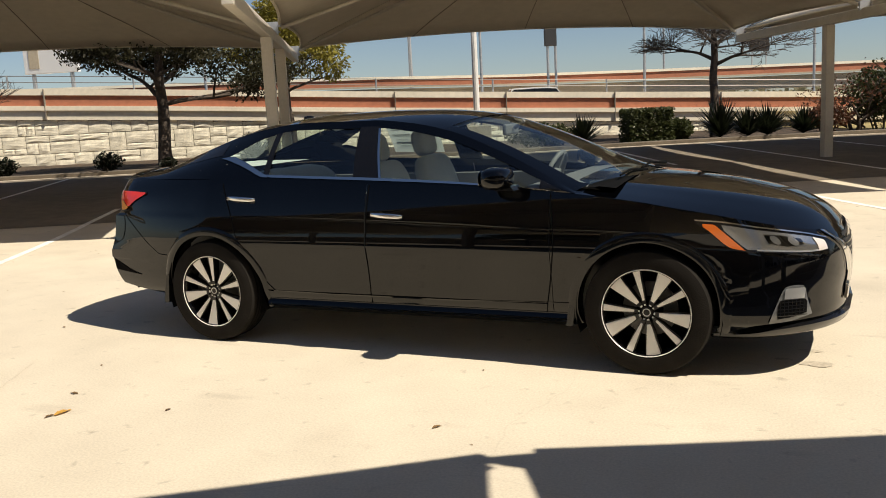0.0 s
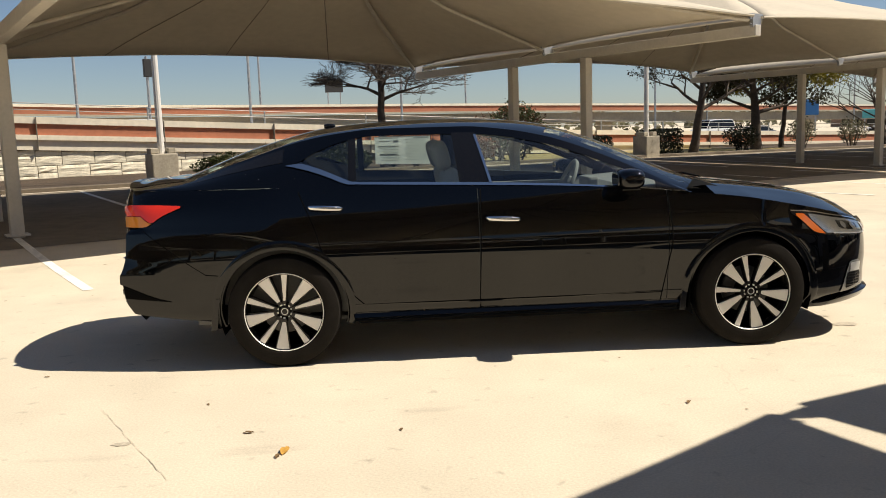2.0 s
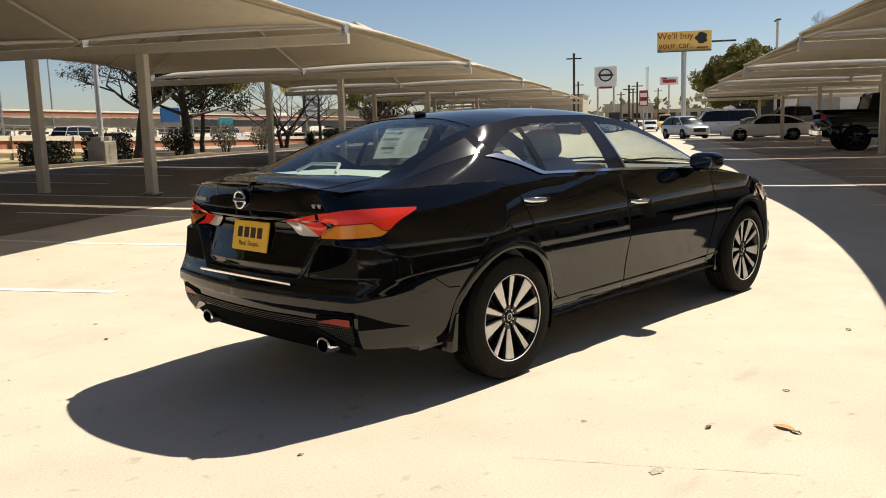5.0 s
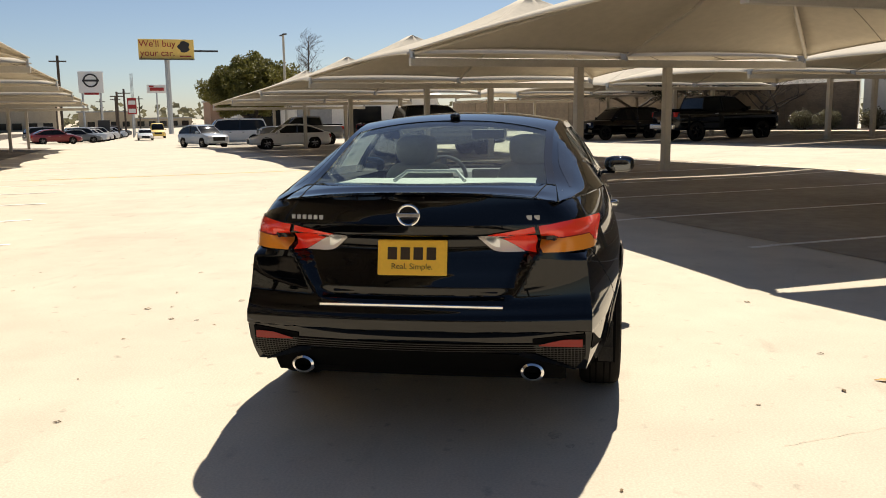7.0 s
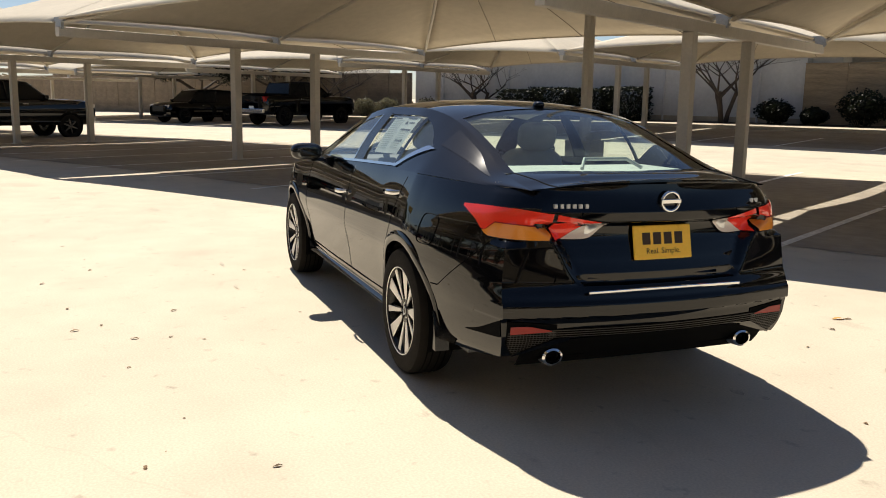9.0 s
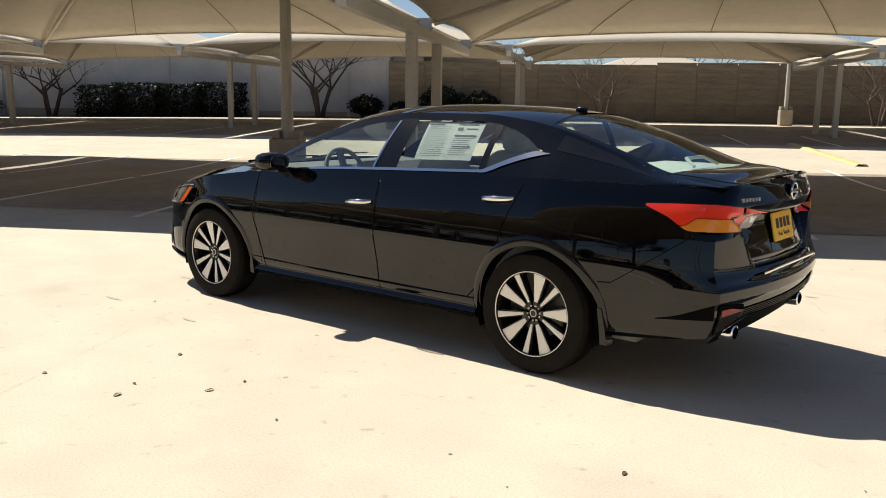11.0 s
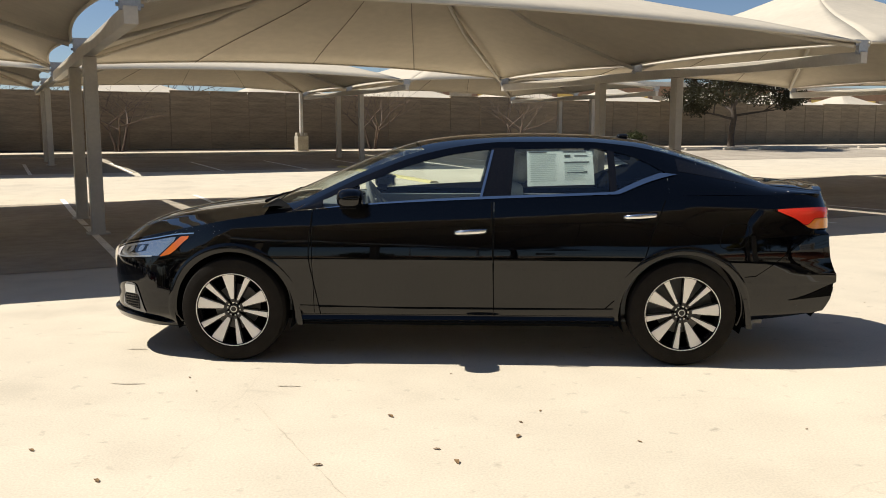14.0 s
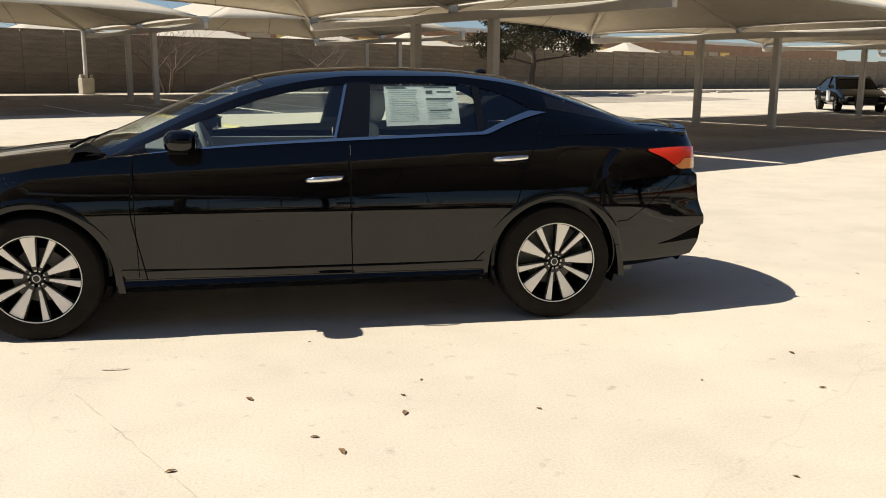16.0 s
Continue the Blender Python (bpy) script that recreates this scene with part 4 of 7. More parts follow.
def tree(u, v, height, spread, trunk_r, seed, leaf=None, count=3000, leaf_size=0.075, clear=1.6, label="", kids=3, levels=3, dz=0.0, rise=0.35, clump=0.5, bark=None, lean=0.0, stems=1, droop=0.0, leader=False):
    rnd = random.Random(seed)
    t = thing("tree", label, "tree", "trees", Matrix.Translation(lot(u, v, dz - 0.05)))
    s, limbs, tips = Shape(), Shape(), []
    if leader:
        # one trunk that runs up through the crown, with limbs all the way
        path, q = [Vector((0, 0, -0.2)), Vector((0, 0, 0))], Vector((0, 0, 0))
        for i in range(8):
            q = q + Vector((rnd.uniform(-0.09, 0.09) + lean * 0.1, rnd.uniform(-0.09, 0.09), height * 0.9 / 8))
            path.append(q.copy())
        s.tube(path, [trunk_r * 1.5, trunk_r * 1.15] + [trunk_r * (1 - 0.085 * (i + 1)) for i in range(8)], 9)
        nb = 17
        for i in range(nb):
            f = i / (nb - 1)
            zz = clear + (height * 0.88 - clear) * f
            j = min(8, max(0, int(zz / (height * 0.9 / 8))))
            at = path[j + 1] + (path[min(9, j + 2)] - path[j + 1]) * (zz / (height * 0.9 / 8) - j)
            b = 2.4 * i + rnd.random() * 0.6
            d = Vector((math.cos(b), math.sin(b), rise + 0.9 * f)).normalized()
            grow(limbs, at, d, spread * (1.0 - 0.55 * f) * rnd.uniform(0.55, 0.72), trunk_r * (0.42 - 0.25 * f), levels - 1, rnd, tips, 0.5, droop, kids)
        stems = 0
    for k in range(stems):
        a = 2 * math.pi * k / max(1, stems)
        off = Vector((math.cos(a), math.sin(a), 0)) * (0.12 if stems > 1 else 0)
        tilt = Vector((math.cos(a), math.sin(a), 0)) * (0.28 if stems > 1 else lean)
        top = off + tilt * clear + Vector((0, 0, clear))
        pts = [off, off + (top - off) * 0.35 + Vector((rnd.uniform(-.05, .05), rnd.uniform(-.05, .05), 0)), top]
        s.tube([pts[0] - Vector((0, 0, 0.2))] + pts, [trunk_r * 1.5, trunk_r * 1.25, trunk_r, trunk_r * 0.85], 9)
        nb = 5 if stems == 1 else 3
        for i in range(nb):
            b = 2 * math.pi * (i + rnd.random() * 0.5) / nb + k
            d = Vector((math.cos(b) * spread, math.sin(b) * spread, rnd.uniform(0.5, 1.0) * (height - clear) * 0.55)).normalized()
            grow(limbs, top - Vector((0, 0, rnd.random() * 0.35)), d, (height - clear) * rnd.uniform(0.42, 0.58) + 0.15 * spread, trunk_r * 0.55, levels - 1, rnd, tips, 0.5, droop, kids)
    part("trunk", s, bark or M_BARK, t, smooth=True, auto=60)
    part("branchwork", limbs, bark or M_BARK, t, smooth=True, auto=60)
    if leaf:
        part("crown", leaves(Shape(), tips, count, clump, leaf_size, rnd), leaf, t, "crown of small leaves with gaps")
    return t


OAK = "spreading live oak with a dark twisted trunk and small leaves"
BARE = "leafless tree with dark spreading branches"
tree(-5.85, 18.0, 5.2, 2.5, 0.19, 11, M_LEAF, 60000, 0.06, 1.75, OAK, clump=0.45, leader=True, levels=3, kids=4, rise=0.25)
tree(-2.6, 20.2, 4.4, 1.5, 0.12, 12, M_LEAFY, 12000, 0.07, 2.0, "young oak with yellow-green leaves", clump=0.4, leader=True, levels=3)
tree(-11.6, 18.6, 5.4, 1.9, 0.13, 13, None, clear=1.4, label=BARE, levels=4, kids=4, leader=True)
tree(9.5, 18.4, 5.2, 1.55, 0.15, 14, None, clear=2.1, label=BARE, levels=5, kids=5, leader=True, rise=0.5, droop=0.40)
tree(22.9, 18.0, 5.4, 2.5, 0.18, 15, M_LEAF, 10000, 0.055, 1.7, "sparse oak losing its leaves in the planting strip", clump=0.3, levels=4, kids=4, leader=True, droop=0.1)
tree(27.0, 18.2, 4.9, 2.2, 0.23, 16, M_LEAF, 26000, 0.07, 1.6, OAK, clump=0.45, leader=True)
tree(30.5, 19.5, 4.9, 2.3, 0.12, 17, M_LEAFY, 24000, 0.08, 1.9, "young oak with yellow-green leaves", clump=0.45, leader=True)
tree(36.8, 18.2, 4.8, 1.8, 0.10, 18, None, clear=1.0, label="leafless multi-stemmed tree in the planting strip", stems=4, levels=3)
tree(54, 18.4, 4.8, 2.0, 0.12, 19, M_LEAFY, 7000, 0.10, 1.6, "young oak with yellow-green leaves", clump=0.6)
tree(64, 19.5, 5.4, 2.8, 0.16, 20, M_LEAF, 9000, 0.12, 1.0, "dense dark evergreen tree", clump=0.8)
tree(48, 20.5, 5.2, 1.8, 0.12, 21, None, clear=1.5, label=BARE, levels=4, leader=True)
oak = tree(70, -8.3, 6.8, 2.4, 0.28, 22, M_LEAFO, 9000, 0.14, 1.9, "large round-crowned live oak beside the aisle", clump=0.7)
orn = random.Random(8)
clumps = []
for _ in range(150):
    a, b = orn.uniform(0, 6.283), math.asin(orn.uniform(-0.75, 1))
    g = orn.uniform(0.55, 1.0) ** 0.5 * (1 + 0.10 * math.sin(3 * a) * math.cos(2 * b))
    clumps.append(Vector((3.3 * g * math.cos(a) * math.cos(b), 3.3 * g * math.sin(a) * math.cos(b), 4.5 + 2.7 * g * math.sin(b))))
part("crown", leaves(Shape(), clumps, 46000, 0.62, 0.12, orn), M_LEAFO, oak, "dense rounded crown of small leaves")
tree(84, -16, 11.0, 2.6, 0.16, 23, None, clear=4.0, label=BARE, levels=4, kids=4, leader=True)
tree(40, -32.5, 5.0, 2.8, 0.18, 24, M_SHRUBD, 14000, 0.09, 1.8, OAK, clump=0.7)
tree(47, -31.5, 5.2, 2.8, 0.18, 25, M_SHRUBD, 9000, 0.09, 1.8, OAK, clump=0.7)
tree(-34.0, -30.5, 5.2, 3.8, 0.2, 26, M_LEAF, 46000, 0.08, 1.7, OAK, clump=0.5, leader=True, rise=0.2)
CRAPE = "leafless crape myrtle with several pale stems by the wall"
for u, v, h, sd in ((11.2, -33.6, 4.2, 31), (-1.8, -33.2, 3.2, 32), (-13.2, -32.8, 3.6, 33), (25.2, -34.0, 3.4, 34), (36.0, -33.4, 3.6, 35), (-21.5, -33.2, 3.4, 36)):
    tree(u, v, h + (0.5 if u > 0 else 0), 1.3, 0.10 if u > 0 else 0.055, sd, None, clear=1.5 if u > 0 else 1.2, label=CRAPE, stems=3, levels=4 if u > 0 else 3, kids=3, bark=M_TWIG if u < 0 else M_BARK)
for i, (u, v, h) in enumerate(((-10, -66, 7.5), (-20, -68, 7), (-3, -70, 6.5), (-30, -66, 7), (4, -72, 7))):
    tree(u, v, h, 3.0, 0.14, 40 + i, None, clear=2.5, label="distant leafless tree behind the wall", levels=3)


def shrub(u, v, w, d, h, seed, leaf, count, size=0.05, label="", kind="shrub", dz=0.0, box=False):
    """A clipped or loose bush: stems with a shell of many leaves."""
    rnd = random.Random(seed)
    t = thing(kind, label, kind.replace("_", " "), "shrubs", lotm(u, v, dz - 0.03))
    s = Shape()
    for i in range(7):
        a = 2 * math.pi * i / 7
        s.tube([(0.08 * w * math.cos(a), 0.08 * d * math.sin(a), 0), (0.33 * w * math.cos(a), 0.33 * d * math.sin(a), h * 0.75)], [0.025, 0.010], 5)
    part("stem", s, M_BARK, t)
    vv, ff = [], []
    for _ in range(count):
        if box:
            x, y, z = rnd.uniform(-1, 1), rnd.uniform(-1, 1), rnd.uniform(-1, 1)
            k = max(abs(x), abs(y), abs(z))
            g = (0.8 + 0.2 * rnd.random()) / k if k > 0.01 else 1
            g = g if rnd.random() < 0.75 else 1
            x, y, z = x * g, y * g, z * g
        else:
            a, b = rnd.uniform(0, 2 * math.pi), math.asin(rnd.uniform(-1, 1))
            g = (rnd.random() ** 0.35) * (0.82 + 0.22 * math.sin(3 * a + seed) * math.cos(2 * b))
            x, y, z = g * math.cos(a) * math.cos(b), g * math.sin(a) * math.cos(b), g * math.sin(b)
        c = Vector((x * w / 2, y * d / 2, max(0.02, h * (0.52 + 0.48 * z))))
        a = Vector((rnd.uniform(-1, 1), rnd.uniform(-1, 1), rnd.uniform(-0.4, 1))).normalized()
        b = a.cross(Vector((rnd.uniform(-1, 1), rnd.uniform(-1, 1), rnd.uniform(-1, 1)))).normalized()
        q = size * rnd.uniform(0.6, 1.4)
        k = len(vv)
        vv += [c - a * q, c + b * q * 0.5, c + a * q, c - b * q * 0.5]
        ff.append((k, k + 1, k + 2, k + 3))
    part("foliage", Shape().add(vv, ff), leaf, t)
    return t


def spiky(u, v, w, h, seed, label="clump of dark sword-leaved yucca in the planting strip"):
    rnd = random.Random(seed)
    t = thing("yucca", label, "yucca", "yuccas", lotm(u, v, -0.02))
    s = Shape()
    for i in range(240):
        a, e = rnd.uniform(0, 2 * math.pi), rnd.uniform(0.15, 1.45)
        L = w * 0.5 * rnd.uniform(0.7, 1.15)
        d = Vector((math.cos(a) * math.cos(e), math.sin(a) * math.cos(e), math.sin(e) * h / (w * 0.5)))
        side = Vector((-math.sin(a), math.cos(a), 0)) * 0.026
        b = Vector((0, 0, 0.08 + rnd.random() * 0.1))
        m1 = b + d * L * 0.55
        tip = b + d * L - Vector((0, 0, 0.05))
        s.add([b - side, b + side, m1 + side, m1 - side, tip], [(0, 1, 2, 3), (3, 2, 4)])
    part("sword_leaves", s, M_SHRUBD, t)
    return t


SH = "rounded dark green shrub in the mulch"
shrub(-9.8, 17.5, 0.75, 0.7, 0.60, 1, M_SHRUBD, 900, 0.04, SH)
shrub(-7.2, 17.5, 0.85, 0.8, 0.62, 2, M_SHRUBD, 1000, 0.04, SH)
shrub(-5.6, 17.2, 0.5, 0.5, 0.4, 3, M_SHRUBD, 500, 0.04, SH)
shrub(7.2, 17.6, 1.25, 1.1, 0.98, 4, M_SHRUB, 6500, 0.05, "clipped olive-green shrub in the mulch", box=True)
shrub(8.1, 17.5, 0.9, 0.9, 0.72, 5, M_SHRUB, 2400, 0.05, SH)
spiky(-3.4, 17.5, 1.9, 0.8, 5, "clump of dark arching grass at the foot of the stone wall")
spiky(5.4, 17.6, 1.7, 0.8, 6, "clump of pale arching grass in the planting strip")
spiky(9.2, 17.4, 2.0, 1.05, 7)
spiky(9.9, 17.2, 2.0, 0.8, 18)
spiky(10.5, 17.3, 2.1, 0.85, 8)
spiky(11.6, 17.4, 1.9, 0.75, 9)
shrub(4.3, 17.5, 2.3, 1.0, 0.75, 19, M_SHRUB, 3000, 0.05, "low loose brown-green bush in the planting strip")
shrub(12.4, 17.6, 1.5, 1.2, 0.95, 10, M_SHRUBR, 1100, 0.05, "loose russet shrub in the planting strip")
tree(13.4, 17.9, 2.2, 1.3, 0.05, 51, M_SHRUBR, 900, 0.05, 0.5, "tall loose shrub with russet and green leaves", stems=5, levels=2, clump=0.4)
shrub(14.2, 17.9, 2.4, 1.7, 2.1, 11, M_SHRUB, 4200, 0.055, "broad loose shrub with bare stems in the strip")
shrub(16.8, 17.2, 1.3, 1.0, 0.8, 12, M_SHRUBD, 4500, 0.045, "clipped dark green hedge block", box=True)
shrub(20.8, 17.8, 1.5, 1.1, 1.0, 13, M_SHRUBD, 4200, 0.05, "clipped dark green hedge block", box=True)
shrub(25.3, 17.6, 1.9, 1.4, 1.25, 14, M_SHRUBD, 1800, 0.05, SH)
shrub(29.5, 17.8, 1.6, 1.3, 1.5, 15, M_SHRUBG, 900, 0.05, "twiggy grey shrub in the strip")
shrub(33.0, 17.7, 2.0, 1.3, 1.5, 16, M_SHRUBG, 1000, 0.05, "twiggy grey shrub in the strip")
spiky(38.5, 17.4, 1.4, 0.9, 17)
for i in range(4):
    shrub(44 + 3.0 * i, 17.6, 3.1, 1.3, 1.05, 60 + i, M_SHRUBD, 6000, 0.06, "long clipped dark hedge along the kerb", "hedge", box=True)
for i in range(5):
    shrub(59 + 3.4 * i, 17.8, 3.3, 2.0, 1.7 + 0.2 * (i % 2), 70 + i, M_SHRUBG, 4500, 0.08, "grey-green rounded hedge along the kerb", "hedge")
for i in range(4):
    shrub(22.4 - 2.05 * i, -34.0, 2.25, 1.5, 1.62 + 0.08 * (i % 2), 80 + i, M_SHRUBD, 3200, 0.075, "dark clipped hedge against the white building", "hedge", box=True)
for u, w, h in ((9.0, 1.9, 1.25), (7.4, 1.3, 0.9), (5.4, 2.7, 1.7), (3.6, 2.0, 1.45)):
    shrub(u, -33.9, w, 1.5, h, int(u * 3), M_SHRUBD, 2600, 0.07, "dark unclipped shrub against the tan wall")
shrub(-29.1, -33.0, 1.6, 1.4, 1.05, 88, M_SHRUB, 1300, 0.055, SH)
for u in (31.5, 33.5, 28.5):
    shrub(u, -33.6, 2.0, 1.4, 1.3, int(u * 5), M_SHRUBG, 1500, 0.06, "pale flowering shrub against the tan wall")
# far belt of woods on the skyline
rw = random.Random(77)
vv, ff = [], []
for i in range(900):
    a = rw.uniform(-0.9, 2.4)
    dist = rw.uniform(330, 420)
    c = Vector((math.cos(a + 0.5) * dist, math.sin(a + 0.5) * dist, rw.uniform(-1, 5.5)))
    for _ in range(6):
        o = Vector((rw.uniform(-4, 4), rw.uniform(-4, 4), rw.uniform(-2, 2)))
        x = Vector((rw.uniform(-1, 1), rw.uniform(-1, 1), rw.uniform(-1, 1))).normalized() * 1.5
        y = x.cross(Vector((rw.uniform(-1, 1), rw.uniform(-1, 1), rw.uniform(-1, 1)))).normalized() * 1.2
        k = len(vv)
        vv += [c + o - x, c + o + y, c + o + x, c + o - y]
        ff.append((k, k + 1, k + 2, k + 3))
tagged(part("far_woods", Shape().add(vv, ff), M_SHRUBG), "low grey-green woods on the horizon", "woods", "", "stuff")

# ---- the black sedan ----
AX, HUB_Z = 1.412, 0.332
N_F = 3.1
ARCH_R = 0.376
car_half = curve1([(-1.412, 0.924), (-0.9, 0.908), (0, 0.906), (0.9, 0.908), (1.412, 0.922)])
car_k = curve1([(0.18, 0.84), (0.25, 0.895), (0.29, 0.925), (0.33, 0.943), (0.36, 0.948), (0.45, 0.960), (0.54, 0.977), (0.635, 0.998), (0.65, 1.0),
                (0.70, 0.996), (0.80, 0.980), (0.88, 0.960), (0.96, 0.934), (1.03, 0.905), (1.12, 0.85)])
car_xf = curve1([(0.16, 2.24), (0.21, 2.31), (0.26, 2.355), (0.30, 2.365), (0.40, 2.368), (0.50, 2.380), (0.58, 2.378), (0.66, 2.362), (0.72, 2.315), (0.80, 2.23)])
# tail, upright profiles: the boot's face on the centre line, and the bumper's corner
tail_mid = curve1([(0.26, -2.30), (0.33, -2.36), (0.41, -2.440), (0.425, -2.452), (0.462, -2.458), (0.508, -2.468), (0.514, -2.494), (0.520, -2.4965), (0.566, -2.4950), (0.572, -2.493), (0.582, -2.485),
                   (0.61, -2.476), (0.66, -2.456), (0.75, -2.452), (0.85, -2.452), (0.91, -2.460), (0.925, -2.464), (0.968, -2.464), (0.976, -2.460), (1.05, -2.437), (1.10, -2.431)])
lid_recess = curve1([(0.638, 0.0), (0.646, 0.004), (0.654, 0.024), (0.660, 0.027), (0.694, 0.020), (0.702, 0.022), (0.748, 0.034), (0.890, 0.066), (0.902, 0.064), (0.916, 0.030), (0.924, 0.004), (0.930, 0.0)])
corner_x = curve1([(0.26, -2.27), (0.33, -2.325), (0.42, -2.365), (0.508, -2.375), (0.514, -2.389), (0.520, -2.391), (0.566, -2.389), (0.582, -2.379), (0.61, -2.368), (0.67, -2.350), (0.85, -2.338), (0.98, -2.335), (1.06, -2.330), (1.10, -2.330)])
corner_y = curve1([(0.26, 0.725), (0.35, 0.750), (0.45, 0.765), (0.516, 0.770), (0.565, 0.770), (0.65, 0.762), (0.85, 0.738), (0.94, 0.722), (0.98, 0.704), (1.03, 0.664), (1.06, 0.630), (1.10, 0.605)])
lid_half = curve1([(0.62, 0.36), (0.645, 0.395), (0.665, 0.420), (0.69, 0.440), (0.845, 0.528), (0.90, 0.60), (0.95, 0.75)])
car_top = curve1([(-2.5, 1.058), (-2.1, 1.058), (-1.7, 1.062), (-1.3, 1.058), (-1.0, 1.045), (-0.26, 1.015), (0.55, 0.985), (0.9, 0.965), (1.1, 0.945),
                  (1.412, 0.905), (1.8, 0.845), (2.0, 0.805), (2.2, 0.755), (2.36, 0.712)])
car_bot = curve1([(-2.5, 0.36), (-2.3, 0.315), (-1.9, 0.275), (-1.0, 0.235), (0, 0.23), (1.0, 0.23), (1.9, 0.215), (2.4, 0.215)])


nose_k = curve1([(0.18, 0.85), (0.25, 0.92), (0.30, 0.966), (0.34, 0.974), (0.42, 0.970), (0.50, 0.961), (0.60, 0.950), (0.70, 0.940), (0.80, 0.932), (0.90, 0.922), (1.03, 0.900)])


def tail_hard(q, z):
    """Plan of the tail at a height: along the quarter to the bumper's corner (q 0.5), then across to the centre line (q 1)."""
    xc, yc, q = corner_x(z), corner_y(z), min(1.0, max(0.0, q))
    if q <= 0.5:
        t = 2 * q
        ys = car_half(-AX) * car_k(z)
        return -AX + (xc + AX) * t, ys + (yc - ys) * t ** 1.65
    t = 2 * q - 1
    return xc + (tail_mid(z) - xc) * (1 - (1 - t) ** 1.9), yc * (1 - t)


def tail_at(q, z):
    w = min(1.0, max(0.0, (z - 0.815) / 0.030))
    x, y = tail_hard(q, z)
    if w > 0:
        d = min(0.085, q, 1 - q)
        taps = [tail_hard(q + d * k / 3, z) for k in range(-3, 4)]
        x += (sum(p[0] for p in taps) / 7 - x) * w
        y += (sum(p[1] for p in taps) / 7 - y) * w
    r = lid_recess(z) if 0.638 < z < 0.930 else 0.0
    if r > 0 and q > 0.5:
        m = min(1.0, max(0.0, (lid_half(z) + 0.016 - y) / 0.055))
        x += r * m * m * (3 - 2 * m)
    return x, y


def tail_top(q):
    """Height of the skin's upper edge: level along the quarter, rising to the ducktail."""
    y = max(0.0, min(1.0, 2 - 2 * q))
    return 1.102 - 0.044 * y ** 2.6


def car_point(c, z, sy, out=0.0):
    """A point of the body's skin. c: a column, ('m', x) along the doors, ('f', q) or ('r', q) round the nose or tail; z: its height."""
    kind, q = c
    if kind == "m":
        return Vector((q, sy * (car_half(q) * car_k(z) + out), z))
    k = car_k(z)
    if kind == "f":
        xa, xe, n = AX, car_xf(z) + out, N_F
        b = min(1.0, q / 0.45)
        b = b * b * (3 - 2 * b)
        k = k * (1 - b) + nose_k(z) * b
    else:
        x, y = tail_at(q, z)
        if out:
            a, b = tail_at(max(0.0, q - 0.004), z), tail_at(min(1.0, q + 0.004), z)
            nx, ny = -(a[1] - b[1]), -(b[0] - a[0])
            h = math.hypot(nx, ny)
            x, y = x + out * nx / h, y + out * ny / h
        return Vector((x, sy * y, z))
    y = (car_half(xa) * k + out) * max(0.0, 1 - q ** n) ** (1 / n)
    return Vector((xa + (xe - xa) * q, sy * y, z))


def car_col_x(c):
    return c[1] if c[0] == "m" else (AX + (2.38 - AX) * c[1] if c[0] == "f" else tail_at(c[1], 0.5)[0])


def rear_q(y, z):
    a, b = 0.0, 1.0
    for _ in range(30):
        c = (a + b) / 2
        if tail_at(c, z)[1] > abs(y):
            a = c
        else:
            b = c
    return (a + b) / 2


def side_q(x, z):
    a, b = 0.0, 0.62
    for _ in range(30):
        c = (a + b) / 2
        if tail_at(c, z)[0] > x:
            a = c
        else:
            b = c
    return (a + b) / 2


def rear_at(y, z, out=0.0):
    """A point of the tail's skin at a given y."""
    return car_point(("r", rear_q(y, z)), z, 1 if y >= 0 else -1, out)


def angle_q(n, cnt, q0):
    t0 = math.acos(q0 ** (n / 2))
    return [math.cos(t0 * (1 - i / cnt)) ** (2 / n) for i in range(1, cnt + 1)]


def side_cols(kind):
    if kind == "f":
        return [("f", 0.04 * i) for i in range(0, 17)] + [("f", q) for q in angle_q(N_F, 16, 0.64)]
    return [("r", i / 100) for i in range(101)]


COLS_M = [("m", -AX + 2 * AX * i / 152) for i in range(153)]


def fit_cols(cols, lo, hi):
    """Columns between two x values, with exact ends."""
    mid = [c for c in cols if lo + 0.012 < c[1] < hi - 0.012]
    return [("m", lo)] + mid + [("m", hi)]


CAR = thing("sedan", "glossy black four-door sedan with chrome trim parked on the concrete aisle", "car", m=pose(0, 0, 0))


